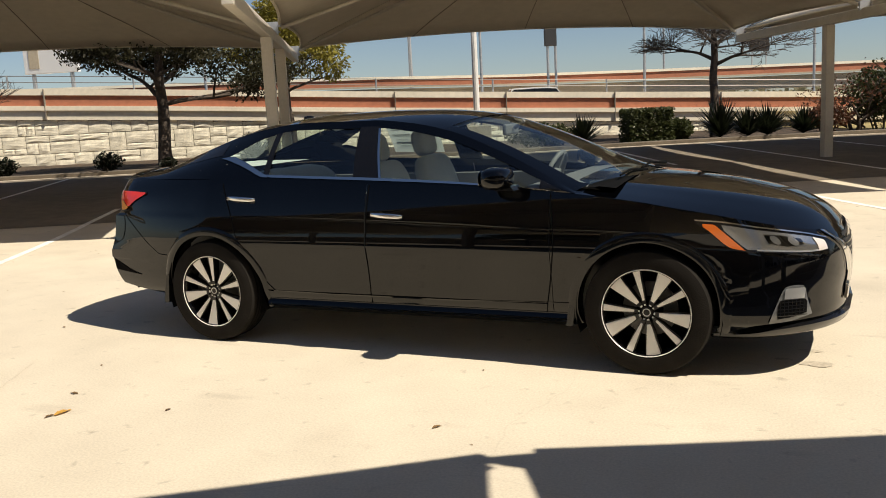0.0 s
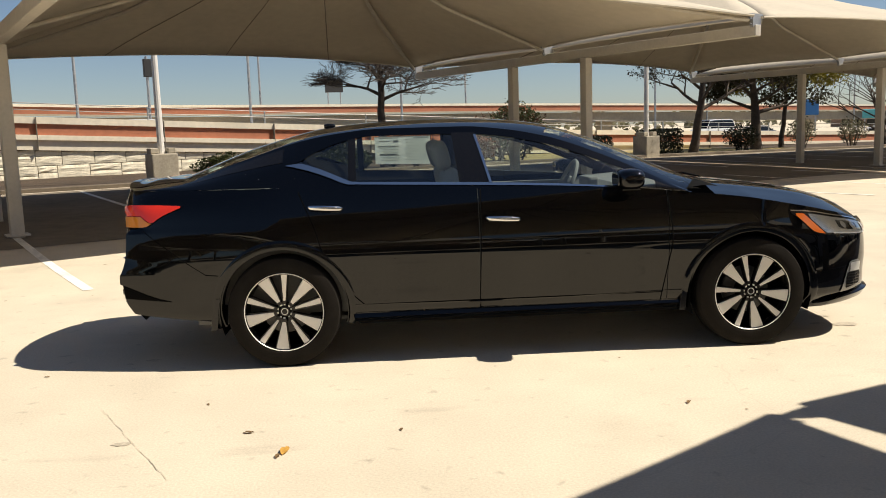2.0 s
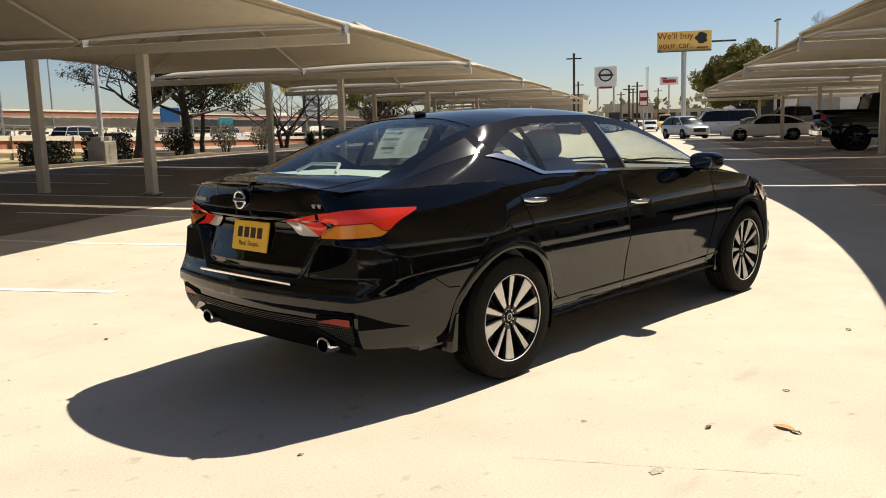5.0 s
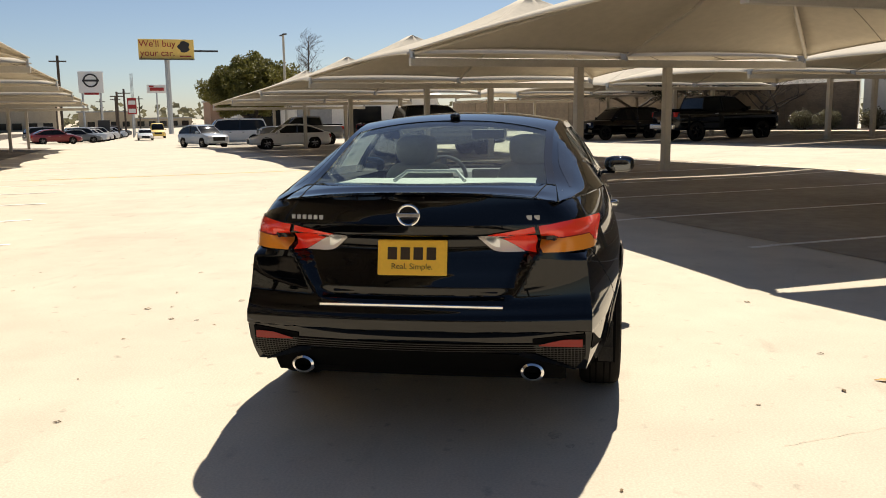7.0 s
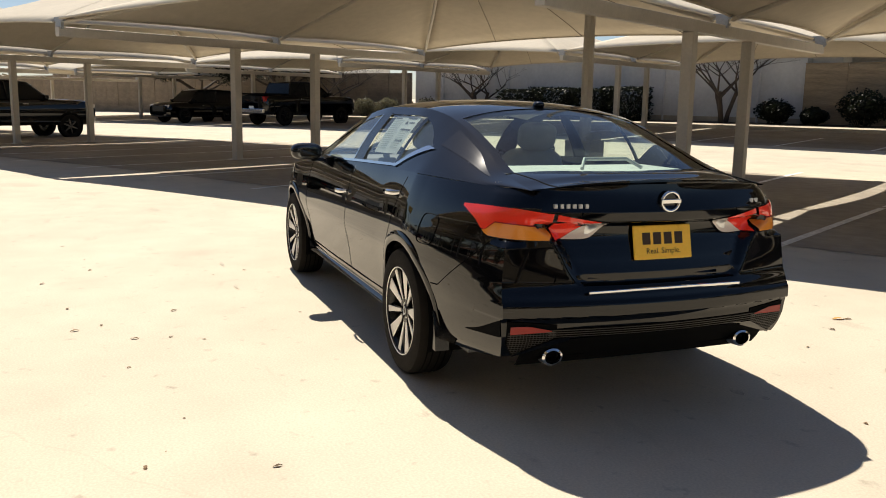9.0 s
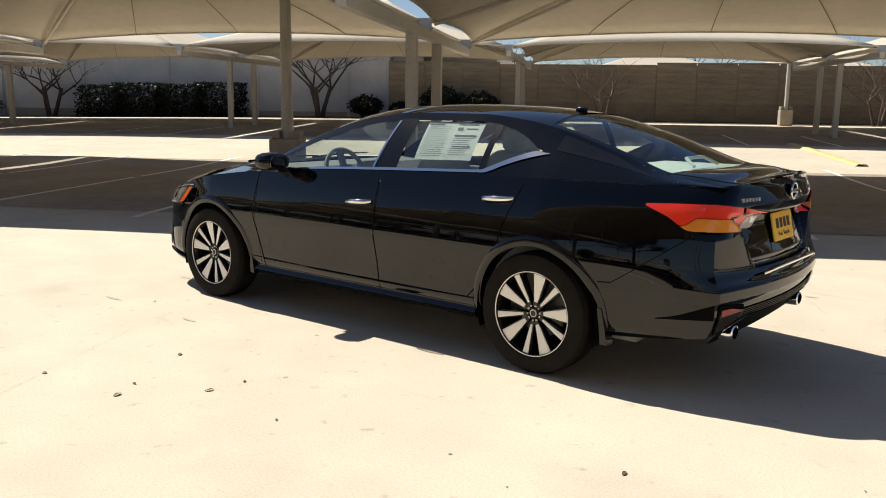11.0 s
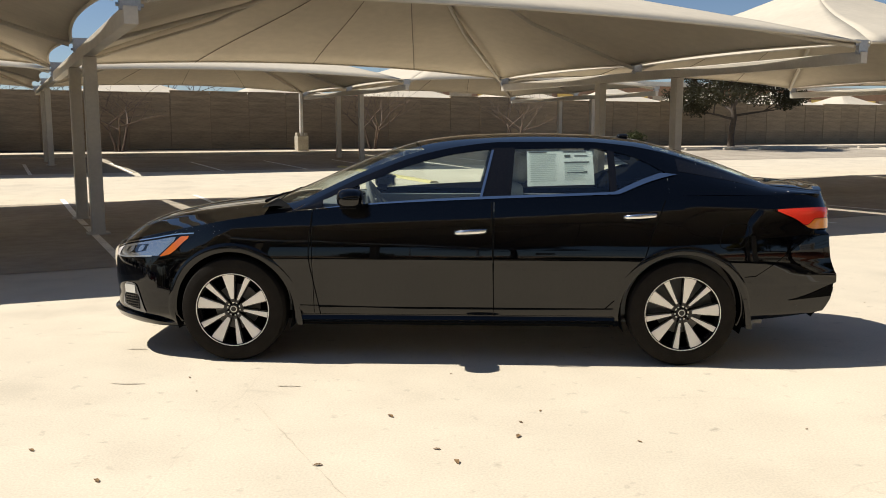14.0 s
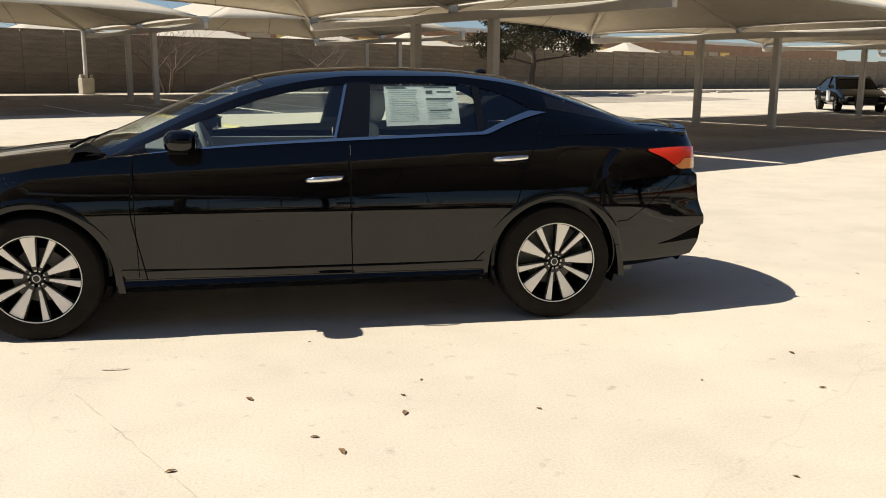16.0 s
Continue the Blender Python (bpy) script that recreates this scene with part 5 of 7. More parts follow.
def skin(name, cols, sy, t0=0.0, t1=1.0, rows=60, material=None, arch=None, out=0.0, parent=None, label="", auto=50):
    """One outer panel over the given columns, from fraction t0 to t1 of the skin's height; the wheel opening is cut round."""
    grid = []
    for c in cols:
        x = car_col_x(c)
        zb, zt = car_bot(x), (tail_top(c[1]) if c[0] == "r" else car_top(x))
        col = [car_point(c, zb + (zt - zb) * (t0 + (t1 - t0) * j / rows), sy, out) for j in range(rows + 1)]
        if t0 == 0.0:
            col = [Vector((col[0].x, col[0].y - sy * 0.05, col[0].z + 0.012))] + col
        grid.append(col)
    w = len(grid[0])
    verts = [p for r in grid for p in r]
    faces = []
    for i in range(len(grid) - 1):
        for j in range(w - 1):
            a = i * w + j
            q = (a, a + 1, a + 1 + w, a + w)
            faces.append(q if sy > 0 else q[::-1])
    if arch is not None:
        def dist(p):
            return math.hypot(p.x - arch, p.z - HUB_Z)
        keep = []
        for f in faces:
            c = sum((verts[i] for i in f), Vector()) / 4
            if dist(c) > ARCH_R:
                keep.append(f)
        cnt = {}
        for f in keep:
            for a, b in zip(f, f[1:] + f[:1]):
                cnt[tuple(sorted((a, b)))] = cnt.get(tuple(sorted((a, b))), 0) + 1
        rim = {i for e, k in cnt.items() if k == 1 for i in e}
        for i in rim:
            p = verts[i]
            d = dist(p)
            if abs(d - ARCH_R) < 0.05:
                verts[i] = Vector((arch + (p.x - arch) * ARCH_R / d, p.y, HUB_Z + (p.z - HUB_Z) * ARCH_R / d))
        faces = keep
    s = Shape().add(verts, faces)
    ob = part(name, s, material or M_PAINT, parent or CAR, label, smooth=True, auto=auto, away=(verts[len(verts) // 2].x * 0.6, 0, 0.6))
    return ob


COLS_F, COLS_R = side_cols("f"), side_cols("r")
for sy in (1, -1):
    fend = [("f", c[1]) for c in COLS_F if c[1] <= 0.53][::-1] + fit_cols(COLS_M, 0.902, AX - 0.001)[::-1]
    skin("fender", fend[::-1], sy, arch=AX)
    skin("front_door", fit_cols(COLS_M, -0.238, 0.898), sy)
    skin("rear_door", fit_cols(COLS_M, -1.02, -0.242), sy)
    quarter = fit_cols(COLS_M, -AX + 0.001, -1.02)
    quarter = [("r", c[1]) for c in COLS_R if c[1] <= 0.39][::-1] + quarter
    skin("rear_quarter", quarter, sy, arch=-AX)
nose_cols = [c for c in COLS_F if c[1] >= 0.51]
tail_cols = [c for c in COLS_R if c[1] >= 0.385]
for sy in (1, -1):
    skin("front_bumper", nose_cols, sy)
    skin("rear_bumper", tail_cols, sy, 0.0, 0.42, rows=60, auto=30)
    skin("trunk_face", tail_cols, sy, 0.42, 1.0, rows=110, auto=30)

hood_mid = curve1([(2.33, 0.716), (2.27, 0.772), (2.16, 0.840), (2.0, 0.893), (1.77, 0.940), (1.44, 0.980), (1.18, 1.003), (0.95, 1.02)])


def top_panel(name, cols, mid, power, ridge=0.0):
    rows = []
    for c in cols:
        x0 = car_col_x(c)
        p = car_point(c, car_top(x0), 1)
        row = []
        for j in range(29):
            t = -1 + j / 14
            z = p.z + max(0.0, mid(p.x) - p.z) * (1 - abs(t) ** power)
            if ridge:
                z += ridge * math.exp(-((abs(t) - 0.62) / 0.10) ** 2) * min(1, max(0, (2.3 - p.x) / 0.4))
            row.append((p.x, p.y * t, z))
        rows.append(row)
    return part(name, Shape().grid(rows), M_PAINT, CAR, smooth=True, auto=40, away=(0, 0, -3))


hood_cols = fit_cols(COLS_M, 0.98, AX) + [c for c in COLS_F if c[1] > 0.01]
top_panel("hood", hood_cols, hood_mid, 2.4, 0.007)
# --- greenhouse ---
rail_y = curve1([(1.03, 0.822), (0.8, 0.750), (0.6, 0.700), (0.2, 0.630), (-0.3, 0.590), (-0.8, 0.572), (-1.3, 0.556), (-1.7, 0.566), (-2.0, 0.598), (-2.12, 0.609), (-2.335, 0.625)])
rail_z = curve1([(1.03, 0.960), (0.8, 1.072), (0.6, 1.165), (0.2, 1.312), (-0.05, 1.362), (-0.3, 1.386), (-0.8, 1.388), (-1.1, 1.362), (-1.3, 1.325), (-1.7, 1.205), (-2.0, 1.105), (-2.12, 1.086), (-2.335, 1.060)])
roof_z = curve1([(1.29, 0.990), (1.18, 1.035), (0.95, 1.135), (0.75, 1.225), (0.55, 1.305), (0.3, 1.382), (0.1, 1.415), (-0.06, 1.43), (-0.46, 1.443), (-0.86, 1.434),
                 (-1.1, 1.415), (-1.27, 1.392), (-1.47, 1.343), (-1.68, 1.282), (-1.88, 1.208), (-2.07, 1.130), (-2.13, 1.106)])


def roof_at(x, t, lift=0.0):
    e = max(min(x, 1.03), -2.12)
    zr, yr = rail_z(e), rail_y(e)
    z = zr + (roof_z(x) - zr) * (1 - abs(t) ** 2.3)
    return (x, yr * t, z + lift)


def roof_patch(name, xa, xb, tmax, material, rows=20, lift=0.0, label=""):
    g = []
    for i in range(rows + 1):
        k = i / rows
        g.append([roof_at(xa(t) + (xb(t) - xa(t)) * k, t, lift) for t in [tmax * (-1 + 2 * j / 24) for j in range(25)]])
    return part(name, Shape().grid(g), material, CAR, label, smooth=True, auto=60, away=(-0.4, 0, 0.3))


ws_base, ws_top = (lambda t: 1.275 - 0.25 * t * t), (lambda t: 0.30 - 0.12 * t * t)
bl_top, bl_base = (lambda t: -1.235 - 0.05 * t * t), (lambda t: -2.105 + 0.10 * t * t)
roof_patch("roof", bl_top, ws_top, 1.0, M_PAINT)
roof_patch("headliner", lambda t: bl_top(t) + 0.02, lambda t: ws_top(t) - 0.03, 0.94, M_CABINL, lift=-0.035, label="pale grey cloth headliner")
wsh = roof_patch("windshield", lambda t: ws_top(t) + 0.006, ws_base, 0.87, M_WSHIELD, 16, -0.004, "lightly tinted glass")
blt = roof_patch("rear_window", bl_base, lambda t: bl_top(t) - 0.006, 0.93, M_REARGLASS, 16, -0.004, "tinted rear glass with water spots")
wsh.visible_shadow = blt.visible_shadow = True
for sy in (1, -1):
    # windshield and rear pillars, and the black band under the rear glass
    a = [[roof_at(ws_top(t) + (ws_base(t) - ws_top(t)) * i / 14, sy * t) for t in (0.87, 0.91, 0.955, 0.98, 1.0)] for i in range(15)]
    part("front_pillar", Shape().grid(a), M_PAINT, CAR, smooth=True, auto=60, away=(-0.4, 0, 0.3))
    a = [[roof_at(bl_base(t) + (bl_top(t) - bl_base(t)) * i / 14, sy * t) for t in (0.93, 0.955, 0.98, 1.0)] for i in range(15)]
    part("rear_pillar", Shape().grid(a), M_PAINT, CAR, smooth=True, auto=60, away=(-0.4, 0, 0.3))

# boot lid top, from the foot of the rear glass to the ducktail
def deck_at(sd, k):
    a = Vector(roof_at(bl_base(sd) + 0.01, sd, -0.004))
    q = 1 - 0.5 * abs(sd)
    b = car_point(("r", q), tail_top(q), 1 if sd >= 0 else -1)
    p = a + (b - a) * k
    p.z += 0.010 * math.sin(math.pi * min(1, k * 1.3)) * (1 - sd * sd) - 0.006 * math.sin(math.pi * max(0, k * 2.2 - 1.2)) * (1 - sd ** 4)
    return p


part("trunk_lid", Shape().grid([[deck_at(-1 + j / 24, i / 24) for j in range(49)] for i in range(25)]), M_PAINT, CAR, smooth=True, auto=40, away=(-2.2, 0, -3))
lip = []
for i in range(49):
    sd = -0.93 + 1.86 * i / 48
    e = 1 - abs(sd / 0.93) ** 4
    d, f = deck_at(sd, 1.0), deck_at(sd, 0.86)
    lip.append([f + Vector((0, 0, -0.001)), d + Vector((0.006, 0, 0.004 * e)), d + Vector((-0.010 * e, 0, 0.003 * e)), d + Vector((-0.011 * e, 0, -0.006 * e)), d + Vector((0.001, 0, -0.016 * e - 0.002))])
part("spoiler_lip", Shape().grid(lip, flip=True), M_PAINT, CAR, smooth=True, auto=30, away=(-2.0, 0, 0.9))
for sy in (1, -1):
    part("lid_gap", Shape().tube([deck_at(sy * (0.93 - 0.10 * i / 8), i / 8) for i in range(9)], 0.003, 4), M_DARK, CAR)
low_w = curve1([(1.0, 0.02), (0.85, 0.10), (-0.95, 0.10), (-1.02, 0.148), (-1.10, 0.255), (-1.20, 0.390), (-1.29, 0.505), (-1.4, 0.55)])
high_w = curve1([(1.0, 0.30), (0.85, 0.62), (0.6, 0.76), (0.2, 0.845), (-0.2, 0.875), (-0.9, 0.875), (-1.05, 0.83), (-1.2, 0.70), (-1.32, 0.53), (-1.4, 0.50)])


def side_at(x, w, sy, out=0.0):
    zb = car_top(x)
    yb = car_half(max(-AX, min(AX, x))) * car_k(zb)
    if x < -AX:
        yb = tail_at(side_q(x, zb), zb)[1]
    yr, zr = rail_y(x), rail_z(x)
    bul = 0.022 * math.sin(math.pi * min(1, max(0, w)))
    return Vector((x, sy * (yb + (yr - yb) * w + bul + out), zb + (zr - zb) * w))


def side_patch(name, xa, xb, wa, wb, sy, material, nx=14, nw=6, out=0.0, label="", parent=None):
    """Between two x lines (functions of the height fraction) and two height lines (functions of x)."""
    g = []
    for i in range(nx + 1):
        row = []
        for j in range(nw + 1):
            k = j / nw
            x = xa(k) + (xb(k) - xa(k)) * i / nx
            row.append(side_at(x, wa(x) + (wb(x) - wa(x)) * k, sy, out))
        g.append(row)
    return part(name, Shape().grid(g, flip=sy < 0), material, parent or CAR, label, smooth=True, auto=60, away=(g[0][0].x, 0, 0.8))


def const(v):
    return lambda _: v


for sy in (1, -1):
    fg = side_patch("front_side_window", const(0.83), lambda k: -0.165 - 0.075 * k, low_w, high_w, sy, M_GLASS, out=-0.006, label="lightly tinted door glass")
    rg = side_patch("rear_side_window", lambda k: -0.335 - 0.03 * k, const(-0.965), low_w, high_w, sy, M_GLASS, out=-0.006, label="lightly tinted door glass")
    qg = side_patch("quarter_window", const(-1.0), const(-1.315), low_w, high_w, sy, M_GLASS, nx=10, out=-0.006, label="small tinted quarter glass")
    side_patch("pillar_trim", lambda k: -0.155 - 0.075 * k, lambda k: -0.345 - 0.03 * k, low_w, lambda x: 0.90, sy, M_GLOSSBLK, nx=4, out=0.004, label="gloss black pillar trim")
    side_patch("pillar_edge", lambda k: -0.150 - 0.075 * k, lambda k: -0.166 - 0.075 * k, low_w, high_w, sy, M_CHROME, nx=1, out=0.008, label="bright edge strip")
    side_patch("window_divider", const(-0.96), const(-1.005), low_w, high_w, sy, M_GLOSSBLK, nx=3, out=0.003)
    side_patch("window_frame", const(1.03), const(-1.325), high_w, const(1.0), sy, M_PAINT, nx=50, nw=3)
    side_patch("belt_panel", const(1.03), const(-1.325), const(0.0), low_w, sy, M_PAINT, nx=50, nw=2)
    side_patch("sail_panel", const(0.835), const(1.03), low_w, high_w, sy, M_GLOSSBLK, nx=6, nw=4, out=0.002)
    side_patch("rear_quarter_upper", const(-1.325), const(-2.333), const(0.0), const(1.0), sy, M_PAINT, nx=18, nw=8)
    side_patch("pillar_panel", const(-1.40), const(-1.98), curve1([(-1.40, 0.60), (-1.70, 0.62), (-1.98, 0.64)]), curve1([(-1.40, 0.93), (-1.70, 0.90), (-1.98, 0.70)]), sy, M_GLOSSBLK, nx=14, nw=3, out=0.003, label="gloss black panel behind the quarter glass")
    side_patch("belt_moulding", const(0.93), const(-0.975), lambda x: max(0.015, low_w(x) - 0.038), lambda x: low_w(x) + 0.004, sy, M_CHROME, nx=50, nw=3, out=0.007, label="chrome beltline moulding")
    kick_lo = curve1([(-0.965, 0.062), (-1.005, 0.064), (-1.04, 0.090), (-1.10, 0.164), (-1.20, 0.287), (-1.30, 0.410), (-1.385, 0.514)])
    kick_hi = curve1([(-0.965, 0.104), (-0.985, 0.112), (-1.02, 0.150), (-1.10, 0.258), (-1.20, 0.393), (-1.286, 0.509), (-1.292, 0.515), (-1.385, 0.517)])
    side_patch("belt_moulding", const(-0.965), const(-1.385), kick_lo, kick_hi, sy, M_CHROME, nx=28, nw=3, out=0.009, label="chrome kick-up moulding at the rear window")

# --- inside of the cabin ---
tub = Shape().box(-1.95, -0.74, 0.24, 1.05, 0.74, 0.32).box(-2.2, -0.72, 0.30, -1.62, 0.72, 0.98).box(0.80, -0.74, 0.3, 1.3, 0.74, 0.86)
for sy in (1, -1):
    tub.box(-1.65, min(sy * 0.70, sy * 0.79), 0.3, 0.98, max(sy * 0.70, sy * 0.79), 0.955)
part("cabin_floor", tub, M_CABIN, CAR)
dash = Shape().prism([(1.28, 0.93), (0.98, 1.0), (0.72, 0.985), (0.60, 0.90), (0.62, 0.72), (0.9, 0.55), (1.28, 0.55)], "y", -0.74, 0.74)
dash.box(0.58, -0.15, 0.78, 0.66, 0.15, 1.02, bev=0.02)
part("dashboard", dash, M_CABIN, CAR, "dark moulded dashboard")
def shelf_at(x, t):
    p = roof_at(x, t, -0.014)
    return (p[0], p[1], min(p[2], 1.099))


part("parcel_shelf", Shape().grid([[shelf_at(-1.50 - 0.58 * i / 16, -0.86 + 1.72 * j / 16) for j in range(17)] for i in range(17)]), M_CABINL, CAR, "pale grey parcel shelf", smooth=True, auto=60, away=(-1.8, 0, 0))
part("brake_lamp_hood", Shape().tube([(-1.97, -0.17, 1.120), (-1.90, -0.12, 1.160), (-1.90, 0.12, 1.160), (-1.97, 0.17, 1.120)], 0.010, 6), M_CABINL, CAR, "pale high brake lamp surround", smooth=True)


def rounded(shape, c, s, m=None, p=0.45, n=14):
    """A soft cushion form."""
    rows = []
    for i in range(n + 1):
        a = -math.pi / 2 + math.pi * i / n
        row = []
        for j in range(2 * n):
            b = 2 * math.pi * j / (2 * n)

            def pw(t):
                return math.copysign(abs(t) ** p, t)
            row.append((c[0] + s[0] * pw(math.cos(a)) * pw(math.cos(b)), c[1] + s[1] * pw(math.cos(a)) * pw(math.sin(b)), c[2] + s[2] * pw(math.sin(a))))
        rows.append(row)
    return shape.grid(rows, m, closed=True)


for yy in (-0.37, 0.37):
    seat = part("front_seat", rounded(Shape(), (0.05, yy, 0.50), (0.27, 0.24, 0.10)), M_SEAT, CAR, "light grey cloth front seat", smooth=True)
    part("backrest", rounded(Shape(), (0, 0, 0), (0.075, 0.235, 0.31), pose(-0.30, yy, 0.82, 0, -17, 0)), M_SEAT, seat, smooth=True)
    part("headrest", rounded(Shape(), (0, 0, 0), (0.055, 0.135, 0.095), pose(-0.43, yy, 1.205, 0, -14, 0), 0.6), M_SEAT, seat, smooth=True)
    part("headrest_stalk", Shape().tube([(-0.40, yy - 0.06, 1.08), (-0.425, yy - 0.06, 1.16)], 0.007, 6).tube([(-0.40, yy + 0.06, 1.08), (-0.425, yy + 0.06, 1.16)], 0.007, 6), M_CHROME, seat)
bench = part("rear_seat", rounded(Shape(), (-0.92, 0, 0.50), (0.30, 0.66, 0.10)), M_SEAT, CAR, "light grey cloth rear bench", smooth=True)
part("backrest", rounded(Shape(), (0, 0, 0), (0.09, 0.66, 0.30), pose(-1.33, 0, 0.78, 0, -24, 0)), M_SEAT, bench, smooth=True)
for yy in (-0.38, 0.0, 0.38):
    part("headrest", rounded(Shape(), (0, 0, 0), (0.045, 0.12, 0.060), pose(-1.47, yy, 1.005, 0, -18, 0), 0.6), M_SEAT, bench, smooth=True)
ring = [(0.185 * math.cos(a), 0.185 * math.sin(a), 0) for a in [2 * math.pi * i / 28 for i in range(29)]]
wheel_s = Shape().tube(ring, 0.016, 8, cap=False).box(-0.18, -0.02, -0.02, 0.18, 0.02, 0.01).box(-0.02, -0.18, -0.02, 0.02, 0.0, 0.01).box(-0.07, -0.07, -0.03, 0.07, 0.07, 0.02, bev=0.02)
part("steering_wheel", wheel_s, M_CABIN, CAR, "dark steering wheel", smooth=True, m=pose(0.53, 0.37, 0.94, 0, -66, 0) @ pose(0, 0, 0, 0, 0, 90))
part("rear_view_mirror", Shape().box(0.36, -0.12, 1.25, 0.39, 0.12, 1.32, bev=0.012).tube([(0.40, 0, 1.29), (0.47, 0, 1.335)], 0.012), M_CABIN, CAR)
# paper price sheet inside the left rear window, with bars for its print
st = thing("window_sticker", "printed paper price sheet taped inside the rear door window", "paper sheet")
part("sheet_paper", Shape().grid([[side_at(-0.45 - 0.42 * i / 8, 0.24 + 0.60 * j / 6, 1, -0.014) for j in range(7)] for i in range(9)]), M_PAPER, st)


def sticker_bar(a, b, w0, w1, material):
    g = [[side_at(-0.45 - 0.42 * (a + (b - a) * i / 3), 0.24 + 0.60 * (w0 + (w1 - w0) * j), 1, -0.011) for j in range(2)] for i in range(4)]
    part("print_bar", Shape().grid(g), material, st)


for i in range(15):
    sticker_bar(0.05, 0.40 + 0.06 * random.random(), 0.90 - 0.055 * i, 0.905 - 0.055 * i + 0.012, M_INKG)
for i in range(9):
    sticker_bar(0.56, 0.94 - 0.1 * random.random(), 0.60 - 0.055 * i, 0.62 - 0.055 * i, M_INKG)
for a, b, w0, w1 in ((0.57, 0.66, 0.80, 0.88), (0.56, 0.94, 0.64, 0.68), (0.60, 0.90, 0.33, 0.40), (0.03, 0.30, 0.94, 0.97), (0.55, 0.90, 0.95, 0.975), (0.72, 0.92, 0.83, 0.86)):
    sticker_bar(a, b, w0, w1, M_INKP)

# --- trim on the skin ---
def ribbon_on(name, pts, width, sy, material, out=0.002, parent=None, label=""):
    """A narrow strip that follows the skin through (column, height) points."""
    g = []
    for i, (c, z) in enumerate(pts):
        p = car_point(c, z, sy, out)
        a = car_point(*pts[max(0, i - 1)], sy, out)
        b = car_point(*pts[min(len(pts) - 1, i + 1)], sy, out)
        d = (b - a).normalized()
        nrm = Vector((0, sy, 0.0)) if c[0] == "m" else Vector((p.x - (AX if c[0] == "f" else -AX), p.y, 0)).normalized()
        s = d.cross(nrm).normalized() * width / 2
        g.append([tuple(p + s), tuple(p - s)])
    return part(name, Shape().grid(g, flip=True), material, parent or CAR, label)


def skin_patch(name, kind, qs, lo, hi, sy, material, out=0.004, nz=5, parent=None, label=""):
    """A lamp or trim piece laid on the skin between two height lines, functions of q."""
    g = [[car_point((kind, q), lo(q) + (hi(q) - lo(q)) * j / nz, sy, out) for j in range(nz + 1)] for q in qs]
    flip = (sy > 0) == (kind == "f")
    return part(name, Shape().grid(g, flip=flip), material, parent or CAR, label, smooth=True, auto=60, away=(1.2 if kind == "f" else -1.2, 0, 0.6))


def qrange(a, b, n):
    return [a + (b - a) * i / n for i in range(n + 1)]


